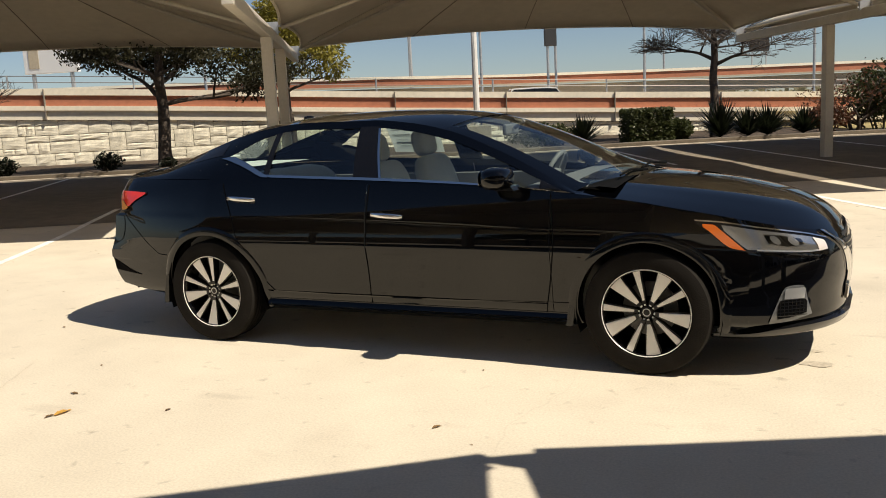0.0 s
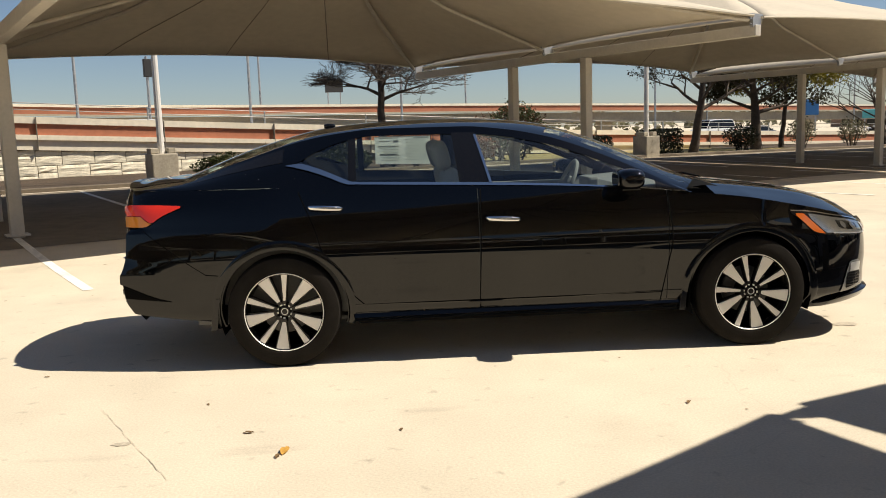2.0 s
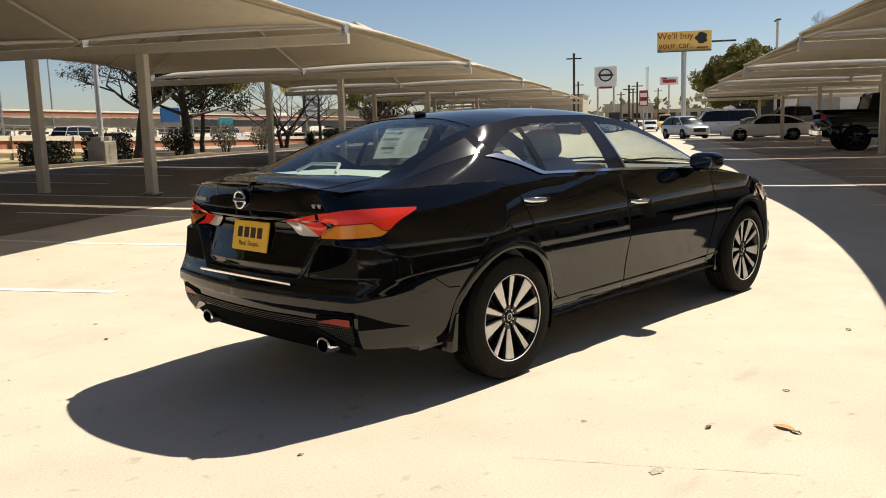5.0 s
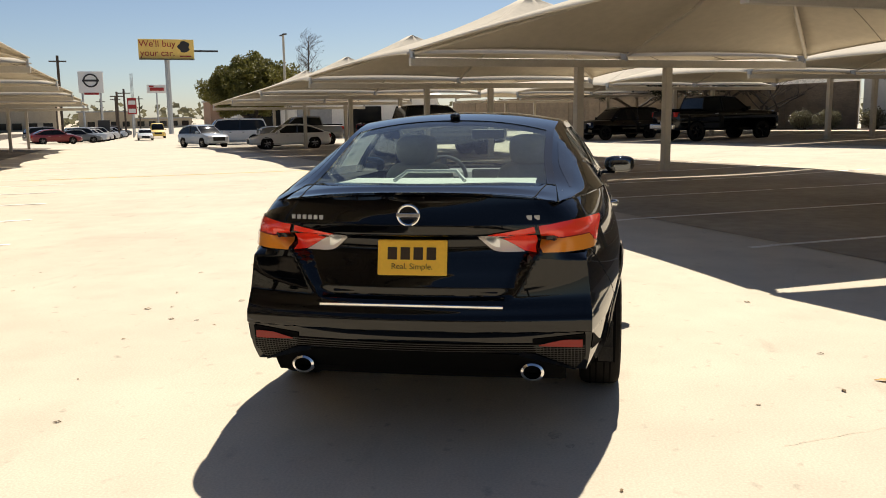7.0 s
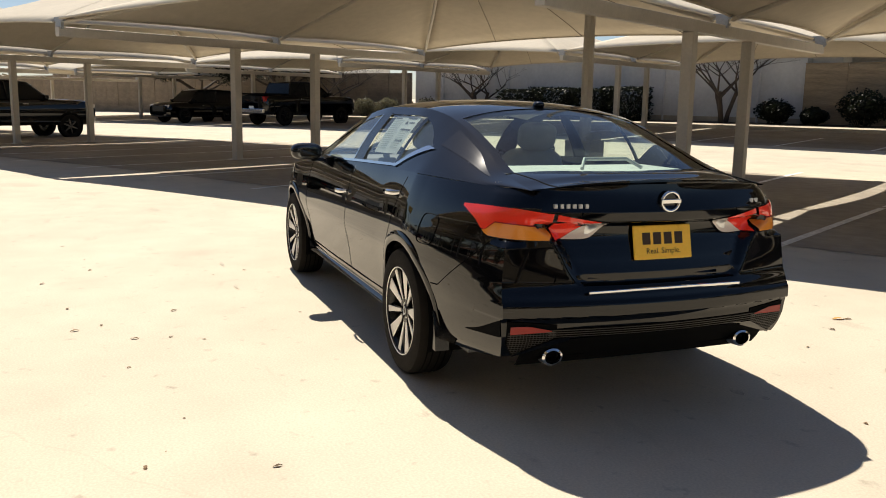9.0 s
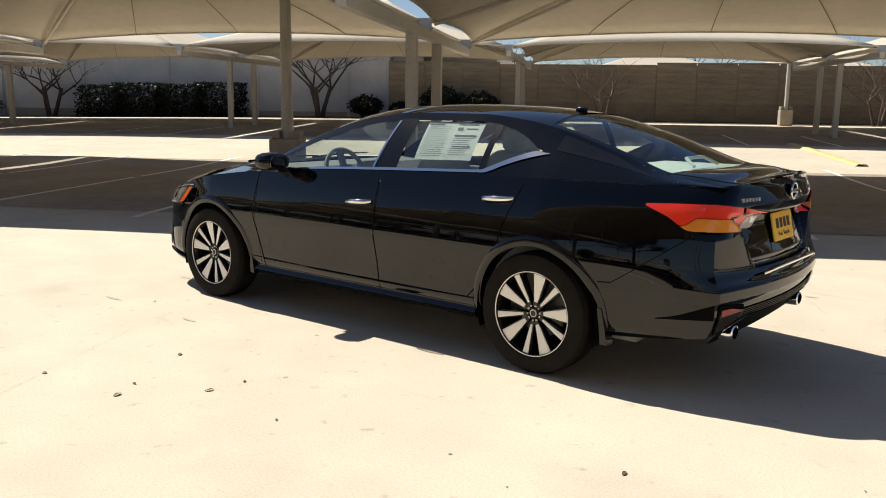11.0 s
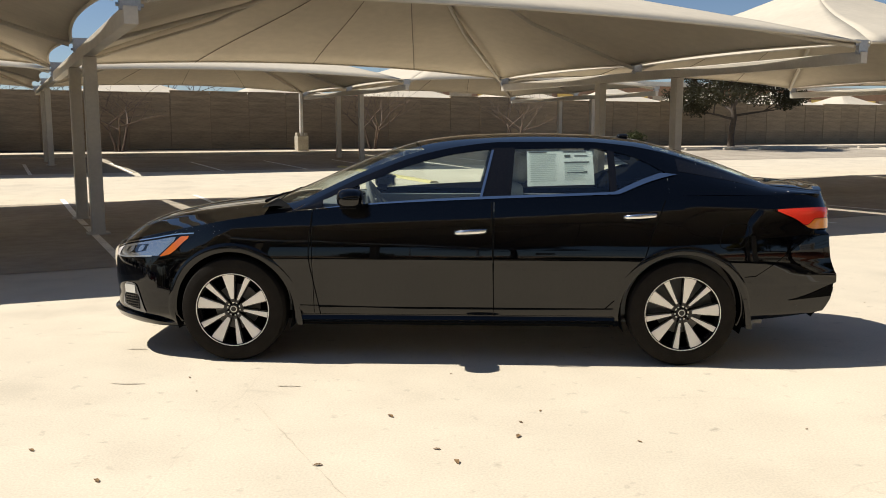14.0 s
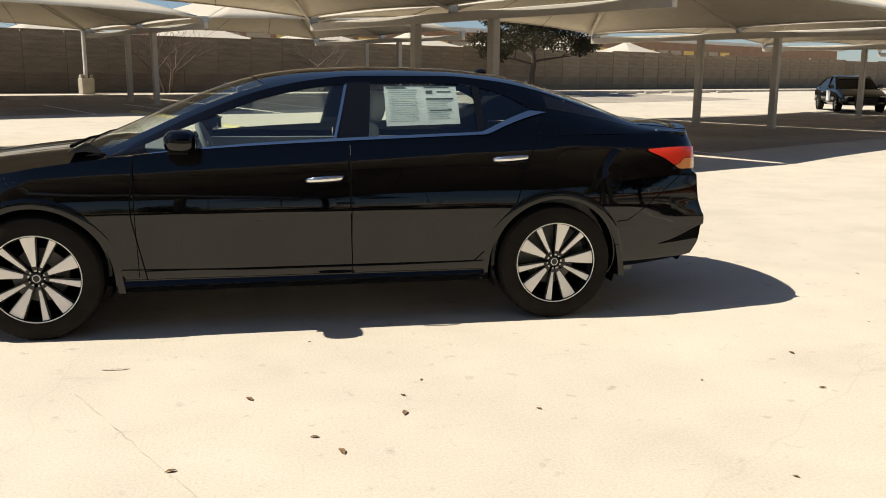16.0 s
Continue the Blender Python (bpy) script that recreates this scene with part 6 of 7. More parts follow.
for sy in (1, -1):
    fgap = curve1([(0.25, 0.856), (0.314, 0.863), (0.492, 0.894), (0.704, 0.922), (0.843, 0.911), (0.96, 0.900)])
    ribbon_on("door_gap", [(("m", fgap(0.25 + 0.70 * i / 20)), 0.25 + 0.70 * i / 20) for i in range(21)], 0.006, sy, M_DARK)
    ribbon_on("door_gap", [(("m", -0.245 + 0.02 * i / 14), 0.25 + 0.76 * i / 14) for i in range(15)], 0.006, sy, M_DARK)
    rgap = curve1([(0.345, -0.935), (0.42, -1.010), (0.56, -1.110), (0.70, -1.177), (0.80, -1.205), (0.94, -1.262), (1.03, -1.30)])
    ribbon_on("door_gap", [(("m", rgap(0.347 + 0.683 * i / 26)), 0.347 + 0.683 * i / 26) for i in range(27)], 0.006, sy, M_DARK)
    ribbon_on("door_gap", [(("m", 0.868 - 1.804 * i / 20), 0.348) for i in range(21)], 0.005, sy, M_DARK)
    for i, hz in ((0, 0.834), (1, 0.934)):
        hx = (-0.095, -1.145)[i]
        zz = hz + 0.003
        hb = Shape()
        base = car_point(("m", hx), zz, sy)
        yo = base.y
        pts = [(hx + 0.105, yo - sy * 0.004, zz - 0.010), (hx + 0.085, yo + sy * 0.030, zz - 0.006), (hx, yo + sy * 0.040, zz), (hx - 0.085, yo + sy * 0.030, zz + 0.004), (hx - 0.105, yo - sy * 0.004, zz + 0.006)]
        rows = []
        for k, p in enumerate(pts):
            h = (0.010, 0.014, 0.016, 0.014, 0.010)[k]
            rows.append([(p[0], p[1] + sy * 0.008 * math.cos(b), p[2] + h * math.sin(b)) for b in [2 * math.pi * j / 10 for j in range(10)]])
        part("door_handle", hb.grid(rows, closed=True, flip=sy < 0), M_CHROME, CAR, "chrome door handle", smooth=True, auto=60)
    # mirror
    mir = part("door_mirror", rounded(Shape(), (0.64, sy * 0.962, 1.048), (0.082, 0.112, 0.060), None, 0.70), M_PAINT, CAR, smooth=True)
    part("mirror_stalk", Shape().prism([(0.72, 0.978), (0.61, 0.978), (0.62, 1.0), (0.70, 1.0)], "y", min(sy * 0.80, sy * 0.93), max(sy * 0.80, sy * 0.93)), M_GLOSSBLK, mir)
    part("mirror_glass", rounded(Shape(), (0.560, sy * 0.962, 1.048), (0.006, 0.080, 0.044), None, 0.6), M_MIRROR, mir, "silvered mirror glass", smooth=True)
    # wheel arch lips and wells
    for ax in (AX, -AX):
        a = []
        for i in range(37):
            b = math.radians(-18 + 216 * i / 36)
            x, z = ax + ARCH_R * math.cos(b), HUB_Z + ARCH_R * math.sin(b)
            z = max(z, 0.24)
            xx = x
            c = ("m", xx) if abs(xx) <= AX else (("f", (xx - AX) / (2.38 - AX)) if xx > 0 else ("r", side_q(xx, z)))
            p = car_point(c, z, sy)
            ro = Vector((math.cos(b), 0, math.sin(b)))
            a.append([p + ro * 0.052 - Vector((0, sy * 0.001, 0)), p + ro * 0.038 + Vector((0, sy * 0.007, 0)), p + ro * 0.008 + Vector((0, sy * 0.009, 0)), p - ro * 0.003 + Vector((0, sy * 0.005, 0)), p - ro * 0.006 - Vector((0, sy * 0.03, 0))])
        part("arch_lip", Shape().grid(a), M_PAINT, CAR, smooth=True, auto=50, away=(ax, 0, HUB_Z))
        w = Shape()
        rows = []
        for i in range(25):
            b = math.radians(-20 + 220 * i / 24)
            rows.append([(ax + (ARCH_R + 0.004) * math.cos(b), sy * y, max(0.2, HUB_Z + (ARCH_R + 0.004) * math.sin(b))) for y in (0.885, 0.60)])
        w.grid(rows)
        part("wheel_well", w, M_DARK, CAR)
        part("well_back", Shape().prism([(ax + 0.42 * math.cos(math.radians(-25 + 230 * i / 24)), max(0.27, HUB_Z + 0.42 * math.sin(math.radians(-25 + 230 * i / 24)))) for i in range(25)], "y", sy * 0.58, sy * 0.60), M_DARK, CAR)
        flap = [(ax - 0.376, 0.42), (ax - 0.392, 0.33), (ax - 0.402, 0.232), (ax - 0.440, 0.230), (ax - 0.430, 0.30), (ax - 0.402, 0.42)]
        part("mud_flap", Shape().prism(flap, "y", sy * 0.80, sy * (0.868 if ax > 0 else 0.872)), M_GLOSSBLK, CAR, "small moulded mud flap")
    # sill blade
    g = [[(x, sy * (car_half(x) * 0.915), 0.275), (x, sy * (car_half(x) * 0.922), 0.255), (x, sy * (car_half(x) * 0.90), 0.225), (x, sy * 0.72, 0.215)] for x in qrange(-0.98, 0.98, 20)]
    part("sill", Shape().grid(g, flip=sy > 0), M_DARK, CAR, "black sill extension", smooth=True, auto=40)
    g = []
    for i in range(25):
        x = -1.0 + 2.0 * i / 24
        zt = 0.345 + 0.022 * max(0, (x - 0.3)) + 0.012 * max(0, -x - 0.5)
        y = car_half(x) * 0.950
        g.append([(x, sy * (y + o), z) for o, z in ((0.001, zt), (-0.008, zt - 0.012), (-0.020, zt - 0.035), (-0.019, 0.292), (-0.004, 0.276), (0.0, 0.262), (-0.010, 0.250), (-0.08, 0.240))])
    part("rocker_panel", Shape().grid(g), M_PAINT, CAR, "gloss black rocker panel under the doors", smooth=True, auto=28, away=(0, 0, 0.4))
    # head lamp: a long swept wedge, amber at its rear end
    lo = curve1([(0.30, 0.804), (0.345, 0.770), (0.44, 0.672), (0.50, 0.660), (0.62, 0.652), (0.84, 0.636), (0.90, 0.640)])
    hi = curve1([(0.30, 0.812), (0.45, 0.800), (0.60, 0.774), (0.84, 0.722), (0.90, 0.694)])

    def amber_edge(q):
        return lo(q) + (hi(q) - lo(q)) * max(0.0, min(1.0, (0.515 - q) / 0.115))
    hl = skin_patch("head_lamp", "f", qrange(0.30, 0.90, 30), lambda q: lo(q) - 0.005, lambda q: hi(q) + 0.005, sy, M_GLOSSBLK, 0.003, label="slanted clear head lamp with chrome brow and amber marker")
    skin_patch("amber_marker", "f", qrange(0.335, 0.51, 20), lambda q: lo(q) + 0.003, lambda q: max(lo(q) + 0.003, amber_edge(q) - 0.012), sy, M_AMBER, 0.0075, parent=hl, label="amber side marker")
    skin_patch("reflector", "f", qrange(0.44, 0.885, 24), lambda q: max(lo(q) + 0.008, min(hi(q) - 0.012, amber_edge(q) + 0.004)), lambda q: hi(q) - 0.012, sy, M_BOWL, 0.006, parent=hl, label="bright lamp reflector bowl")
    skin_patch("lamp_shade", "f", qrange(0.63, 0.79, 12), lambda q: lo(q) + 0.030 + 0.16 * abs(q - 0.71), lambda q: hi(q) - 0.026 - 0.06 * abs(q - 0.71), sy, M_MIRROR, 0.0085, parent=hl, label="dim housing round the projectors")
    for qa in (0.645, 0.725):
        mid_z, rad = (lambda q: (lo(q) + hi(q)) / 2 + 0.003), (lambda q: 0.022 * math.sqrt(max(0.0, 1 - ((q - qa - 0.022) / 0.022) ** 2)))
        skin_patch("projector", "f", qrange(qa, qa + 0.044, 10), lambda q: mid_z(q) - rad(q), lambda q: mid_z(q) + rad(q), sy, M_BOWL, 0.011, parent=hl, label="round projector lens")
    skin_patch("lower_strip", "f", qrange(0.56, 0.885, 16), lambda q: lo(q) + 0.003, lambda q: lo(q) + 0.011, sy, M_REFL, 0.010, parent=hl, label="white daytime light strip")
    skin_patch("front_strip", "f", qrange(0.845, 0.885, 6), lambda q: lo(q) + 0.003, lambda q: hi(q) - 0.014, sy, M_CLEARL, 0.010, parent=hl, label="white daytime light strip")
    skin_patch("brow_strip", "f", qrange(0.30, 0.905, 24), lambda q: hi(q) + 0.001, lambda q: hi(q) + 0.008, sy, M_CHROME, 0.009, nz=2, parent=hl, label="chrome brow strip")
    # corner pocket of the bumper: satin frame, small lamp above a mesh
    plo = curve1([(0.62, 0.288), (0.72, 0.300), (0.82, 0.326)])
    phi = curve1([(0.62, 0.296), (0.655, 0.390), (0.69, 0.474), (0.73, 0.481), (0.77, 0.476), (0.80, 0.400), (0.82, 0.332)])
    fl = skin_patch("bumper_pocket", "f", qrange(0.62, 0.82, 24), plo, phi, sy, M_GREYP, 0.006, label="satin grey framed bumper pocket")
    skin_patch("pocket_mesh", "f", qrange(0.658, 0.795, 14), lambda q: plo(q) + 0.020, lambda q: min(phi(q) - 0.022, 0.408), sy, M_DARK, 0.008, parent=fl, label="black mesh")
    for i in range(5):
        zz = 0.327 + 0.017 * i
        skin_patch("mesh_bar", "f", qrange(0.655 + 0.03 * max(0, (zz - 0.36) / 0.05), 0.795 - 0.006 * i, 6), const(zz), const(zz + 0.004), sy, M_GLOSSBLK, 0.011, nz=1, parent=fl)
    for i in range(7):
        qq = 0.668 + 0.018 * i
        skin_patch("mesh_bar", "f", [qq, qq + 0.003], lambda q: plo(q) + 0.022, lambda q: min(phi(q) - 0.024, 0.406), sy, M_GLOSSBLK, 0.011, nz=1, parent=fl)
    skin_patch("pocket_lamp", "f", qrange(0.685, 0.778, 10), lambda q: 0.414, lambda q: min(0.468, phi(q) - 0.006), sy, M_REFL, 0.012, parent=fl, label="bright pocket lamp")
    # front lip, a black blade that stands proud of the bumper
    ltop = curve1([(0.36, 0.225), (0.50, 0.236), (0.66, 0.268), (0.85, 0.288), (1.0, 0.292)])
    lbot = curve1([(0.36, 0.196), (0.50, 0.198), (0.66, 0.208), (0.85, 0.224), (1.0, 0.230)])
    g = []
    for q in qrange(0.36, 1.0, 40):
        o = 0.030 * min(1.0, (q - 0.36) / 0.2)
        g.append([car_point(("f", q), ltop(q), sy, 0.002), car_point(("f", q), ltop(q) - 0.010, sy, o), car_point(("f", q), lbot(q) + 0.012, sy, o + 0.006), car_point(("f", q), lbot(q), sy, o), car_point(("f", q), lbot(q), sy, -0.06)])
    part("chin_lip", Shape().grid(g, flip=sy > 0), M_GLOSSBLK, CAR, "gloss black front lip", smooth=True, auto=40)
    # grille and its chrome vee
    vq = curve1([(0.735, 0.900), (0.69, 0.925), (0.62, 0.958), (0.52, 0.974), (0.42, 0.980), (0.345, 0.975)])
    skin_patch("grille", "f", qrange(0.976, 1.0, 10), lambda q: 0.35, lambda q: 0.690, sy, M_PLASTIC, 0.005, label="dark mesh grille")
    for i in range(12):
        zz = 0.375 + 0.026 * i
        skin_patch("grille_bar", "f", qrange(vq(zz) + 0.016, 1.0, 8), const(zz), const(zz + 0.006), sy, M_GLOSSBLK, 0.010, nz=1)
    g = []
    for i in range(21):
        z = 0.735 - 0.39 * i / 20
        w = 0.024 - 0.010 * i / 20
        g.append([car_point(("f", vq(z)), z, sy, 0.002), car_point(("f", vq(z) + 0.10 * w), z, sy, 0.016), car_point(("f", min(1, vq(z) + 0.8 * w)), z - 0.004, sy, 0.014), car_point(("f", min(1, vq(z) + w)), z - 0.006, sy, 0.0)])
    part("grille_vee", Shape().grid(g, flip=sy < 0), M_CHROME, CAR, "chrome grille surround", smooth=True, auto=50)

    # tail lamp: side and corner piece, then the piece on the boot
    q0, q1, q2, q3, q4 = side_q(-1.985, 0.97), side_q(-2.22, 0.85), rear_q(0.548, 0.9), rear_q(0.538, 0.9), rear_q(0.278, 0.9)
    tlo = curve1([(q0, 0.968), (q0 + (q1 - q0) * 0.5, 0.918), (q1, 0.853), (q2, 0.848), (q2 + 0.1, 0.846)])
    thi = curve1([(q0, 0.974), (q1, 0.982), (0.5, 0.981), (q2, 0.962), (q2 + 0.1, 0.955)])
    tl = skin_patch("tail_lamp", "r", qrange(q0, q2, 24), lambda q: tlo(q) - 0.004, lambda q: thi(q) + 0.004, sy, M_GLOSSBLK, 0.003, label="wrap-around red and amber tail lamp")

    def tsplit(q):
        return tlo(q) + (thi(q) - tlo(q)) * max(0.0, min(0.50, (q - q1 + 0.03) * 12))
    skin_patch("red_lens", "r", qrange(q0 + 0.006, q2 - 0.003, 24), tsplit, thi, sy, M_REDLENS2, 0.009, parent=tl, label="red lens")
    skin_patch("amber_lens", "r", qrange(q1 - 0.029, q2 - 0.003, 20), tlo, lambda q: tsplit(q) - 0.002, sy, M_AMBERD, 0.010, parent=tl, label="amber lower lens")
    skin_patch("lens_rib", "r", qrange(q1 - 0.01, q2 - 0.003, 16), lambda q: tsplit(q) - 0.003, lambda q: tsplit(q) + 0.002, sy, M_REDLENS, 0.012, nz=1, parent=tl, label="dark rib between the lenses")
    blo = curve1([(q3, 0.846), (rear_q(0.40, 0.85), 0.843), (rear_q(0.365, 0.85), 0.846), (q4, 0.912)])
    bhi = curve1([(q3, 0.960), (rear_q(0.44, 0.9), 0.942), (q4, 0.917)])
    bl = skin_patch("boot_lamp", "r", qrange(q3, q4, 24), lambda q: blo(q) - 0.004, lambda q: bhi(q) + 0.004, sy, M_GLOSSBLK, 0.003, label="red and clear lamp on the boot lid")
    qm, qn, qt = rear_q(0.478, 0.9), rear_q(0.385, 0.9), rear_q(0.335, 0.9)

    def bsplit(q):
        return blo(q) + 0.003 + (bhi(q) - blo(q)) * max(0.0, min(0.93, (q - qm) / (qt - qm)))
    skin_patch("red_lens", "r", qrange(q3 + 0.003, qt, 16), bsplit, lambda q: bhi(q), sy, M_REDLENS2, 0.009, parent=bl, label="red lens")
    skin_patch("clear_lens", "r", qrange(qm, q4 - 0.008, 16), lambda q: blo(q) + 0.002, lambda q: min(bhi(q), bsplit(q) - 0.001), sy, M_CLEARL, 0.010, parent=bl, label="pale clear lens")
    skin_patch("lens_core", "r", qrange(qn + 0.008, qt + 0.012, 6), lambda q: blo(q) + 0.020, lambda q: min(bhi(q) - 0.008, bsplit(q) - 0.010), sy, M_REFL, 0.012, nz=2, parent=bl, label="bright reversing lamp reflector")
    # rear bumper details
    def rear_patch(name, ys, lo_z, hi_z, material, out, nz=3, parent=None, label="", sy=sy):
        g = [[rear_at(sy * y, lo_z(y) + (hi_z(y) - lo_z(y)) * j / nz, out) for j in range(nz + 1)] for y in ys]
        return part(name, Shape().grid(g), material, parent or CAR, label, smooth=True, auto=50, away=(-1.2, 0, 0.5))

    rear_patch("lower_bumper", qrange(0.0, 0.66, 14), lambda y: 0.27, lambda y: 0.416 - 0.045 * (y / 0.66) ** 4, M_DARK, 0.003, label="black lower bumper")
    mid = rear_patch("bumper_strip", qrange(0.0, 0.56, 16), lambda y: 0.418, lambda y: 0.460, M_DARK, 0.004, label="black honeycomb bumper strip")

    def pod_lo(y):
        return 0.418 - 0.085 * max(0.0, (y - 0.52) / 0.18) if y < 0.70 else 0.333 + (y - 0.70) * 1.5
    pod = rear_patch("bumper_pod", qrange(0.52, 0.742, 40), pod_lo, lambda y: 0.500 - 0.02 * (0.742 - y) / 0.22, M_DARK, 0.004, label="black honeycomb corner of the bumper")
    for i in range(11):
        zz = 0.340 + 0.0105 * i
        y0 = 0.525 + 0.18 * max(0.0, (0.418 - zz) / 0.085)
        y1 = min(0.738, 0.70 + (zz - 0.333) / 1.5)
        if y1 - y0 > 0.02:
            rear_patch("mesh_bar", qrange(y0, y1, 24), lambda y: zz, lambda y: zz + 0.0035, M_MESH, 0.008, 1, pod)
    for i in range(4):
        rear_patch("mesh_bar", qrange(0.0, 0.56, 12), lambda y: 0.422 + 0.010 * i, lambda y: 0.4255 + 0.010 * i, M_MESH, 0.008, 1, mid)
    for i in range(14):
        y0 = 0.535 + 0.0145 * i
        rear_patch("mesh_bar", [y0, y0 + 0.003], lambda y: pod_lo(y) + 0.004, lambda y: 0.452, M_MESH, 0.009, 2, pod)
    rear_patch("rear_reflector", qrange(0.545, 0.728, 10), lambda y: 0.450 - 0.008 * (y - 0.545) / 0.18, lambda y: 0.455 + 0.022 * min(1.0, (y - 0.545) / 0.10), M_REDLENS, 0.012, label="red bumper reflector")
    # painted blade that runs from the corner down round the exhaust outlet
    rear_patch("exhaust_blade", qrange(0.46, 0.70, 14), lambda y: 0.405 - 0.075 * max(0, (y - 0.46) / 0.24), lambda y: 0.419 - 0.082 * max(0, (y - 0.52) / 0.18), M_PAINT, 0.016, label="gloss black blade over the exhaust outlet")
    # dark slot that carries the bumper's lower line round onto its side
    s0 = side_q(-2.09, 0.49)
    slo = curve1([(s0, 0.404), (0.5, 0.428)])
    shi = curve1([(s0, 0.406), (s0 + 0.04, 0.425), (0.5, 0.508)])
    skin_patch("bumper_slot", "r", qrange(s0, 0.498, 14), slo, shi, sy, M_DARK, 0.004, label="black slot at the bumper's corner")
    # edges of the boot lid
    g = []
    for i in range(25):
        z = 0.845 - 0.185 * i / 24
        y = lid_half(z) + 0.022
        g.append([rear_at(sy * y, z, 0.002), rear_at(sy * (y - 0.004), z, 0.003)])
    part("lid_gap", Shape().grid(g), M_DARK, CAR, away=(-1.2, 0, 0.5))
    g = [[rear_at(sy * y, 0.652, 0.002), rear_at(sy * y, 0.647, 0.002)] for y in qrange(0.0, 0.40, 10)]
    part("lid_gap", Shape().grid(g), M_DARK, CAR, away=(-1.2, 0, 0.5))
    # seam between quarter panel and bumper, from the lamp down and forward to the wheel arch
    seam = [(-2.25 + 0.06 * k, 0.846 - 0.05 * k) for k in (0, 0.5, 1)] + [(-2.19 + 0.30 * k, 0.796 - 0.215 * k) for k in (0.25, 0.5, 0.75)] + [(-1.86, 0.565), (-1.79, 0.560)]
    g = []
    for x, z in seam:
        p = car_point(("r", side_q(x, z)), z, sy, 0.002)
        g.append([p + Vector((0, 0, 0.0025)), p - Vector((0, 0, 0.0025))])
    part("bumper_seam", Shape().grid(g), M_DARK, CAR, away=(-1.8, 0, 0.6))
    ex = Shape().lathe([(0.040, 0.0), (0.052, 0.005), (0.055, 0.03), (0.055, 0.22)], 24).lathe([(0.040, 0.0), (0.040, 0.20)], 24).lathe([(0.001, 0.12), (0.040, 0.12)], 24)
    et = part("exhaust_tip", ex, M_CHROME, CAR, "chrome oval exhaust tip", smooth=True, auto=40, m=pose(-2.385, sy * 0.517, 0.322, 0, 0, -90) @ Matrix.Diagonal((0.98, 1, 0.76, 1)))
    part("exhaust_bore", Shape().lathe([(0.0005, 0.10), (0.0385, 0.10), (0.0385, 0.02)], 20), M_DARK, et)

# rear centre details
def tail_plate(name, y0, y1, z0, z1, material, out, parent=None, label="", bev=0.0, thick=0.012):
    x = tail_at(1.0, (z0 + z1) / 2)[0] - out
    return part(name, Shape().box(x, y0, z0, x + thick, y1, z1, bev=bev), material, parent or CAR, label)


tail_plate("boot_strip", -0.40, 0.40, 0.617, 0.632, M_CHROME, 0.006, label="chrome strip along the boot's lower edge", bev=0.004)
PLATE = pose(-2.416, -0.003, 0.824, 90, 0, -90) @ pose(0, 0, 0, -12, 0, 0)
pl = part("dealer_plate", Shape().box(-0.1525, -0.077, -0.012, 0.1525, 0.077, 0.0, bev=0.005), M_PLATEY, CAR, "yellow dealer plate with dark print", m=PLATE)
for i in range(4):                       # four bold letter-sized bars
    part("print_bar", Shape().box(-0.108 + 0.057 * i, -0.010, -0.001, -0.066 + 0.057 * i, 0.044, 0.0012, bev=0.0008), M_INK, pl, "dark brown print")
words("Real. Simple.", 0.036, pose(0, -0.040, 0.0006), M_INK, pl)
for y in (-0.09, 0.09):
    part("plate_screw", Shape().lathe([(0.006, 0.0), (0.006, 0.003), (0.0005, 0.004)], 10, pose(y, 0.066, 0, 90, 0, 0)), M_PLATEY, pl)
# round badge and bars for the lettering on the boot
bx = tail_at(1.0, 1.01)[0] - 0.008
bd = part("badge", Shape().tube([(bx - 0.004, 0.045 * math.cos(a), 1.012 + 0.042 * math.sin(a)) for a in [2 * math.pi * i / 32 for i in range(33)]], 0.007, 8, cap=False), M_CHROME, CAR, "round chrome badge", smooth=True)
part("badge_bar", Shape().box(bx - 0.012, -0.052, 1.003, bx, 0.052, 1.022, bev=0.003), M_CHROME, bd)
part("badge_back", Shape().lathe([(0.0005, 0), (0.042, 0)], 24, pose(bx + 0.002, 0, 1.012, 0, 0, 90)), M_GLOSSBLK, bd)
def rear_bar(y0, y1, z0, z1):
    """A small raised bar on the boot's face."""
    a, b = rear_at(y0, z0, 0.005), rear_at(y1, z1, 0.005)
    x = max(a.x, b.x)
    part("model_bar", Shape().box(x - 0.004, min(y0, y1), z0, x + 0.012, max(y0, y1), z1), M_GALV, CAR, "small silver lettering bar")


for i in range(6):
    rear_bar(0.540 - 0.027 * i, 0.524 - 0.027 * i, 0.986, 1.004)
for i in range(2):
    rear_bar(-0.492 - 0.032 * i, -0.514 - 0.032 * i, 0.986, 1.005)
fin = rounded(Shape(), (-1.155, 0, 1.418), (0.040, 0.028, 0.018), None, 0.8)
part("antenna", fin, M_GLOSSBLK, CAR, "short black roof antenna", smooth=True)
cowl = [[(x, y, 0.972 + 0.03 * (1 - (y / 0.8) ** 2) + 0.010 * k) for k, x in ((0, 1.06), (1, 1.15), (0, 1.24))] for y in qrange(-0.78, 0.78, 24)]
part("cowl", Shape().grid(cowl), M_DARK, CAR, "black wiper cowl", smooth=True)
for y0, y1 in ((0.68, 0.02), (0.05, -0.55)):
    part("wiper", Shape().tube([(1.235, y0, 1.005), (1.20, (y0 + y1) / 2, 1.030), (1.21, y1, 1.022)], [0.010, 0.007, 0.005], 6), M_DARK, CAR)
part("underbody", Shape().prism([(1.95, 0.24), (1.95, 0.28), (-1.95, 0.36), (-1.95, 0.27)], "y", -0.74, 0.74), M_DARK, CAR)
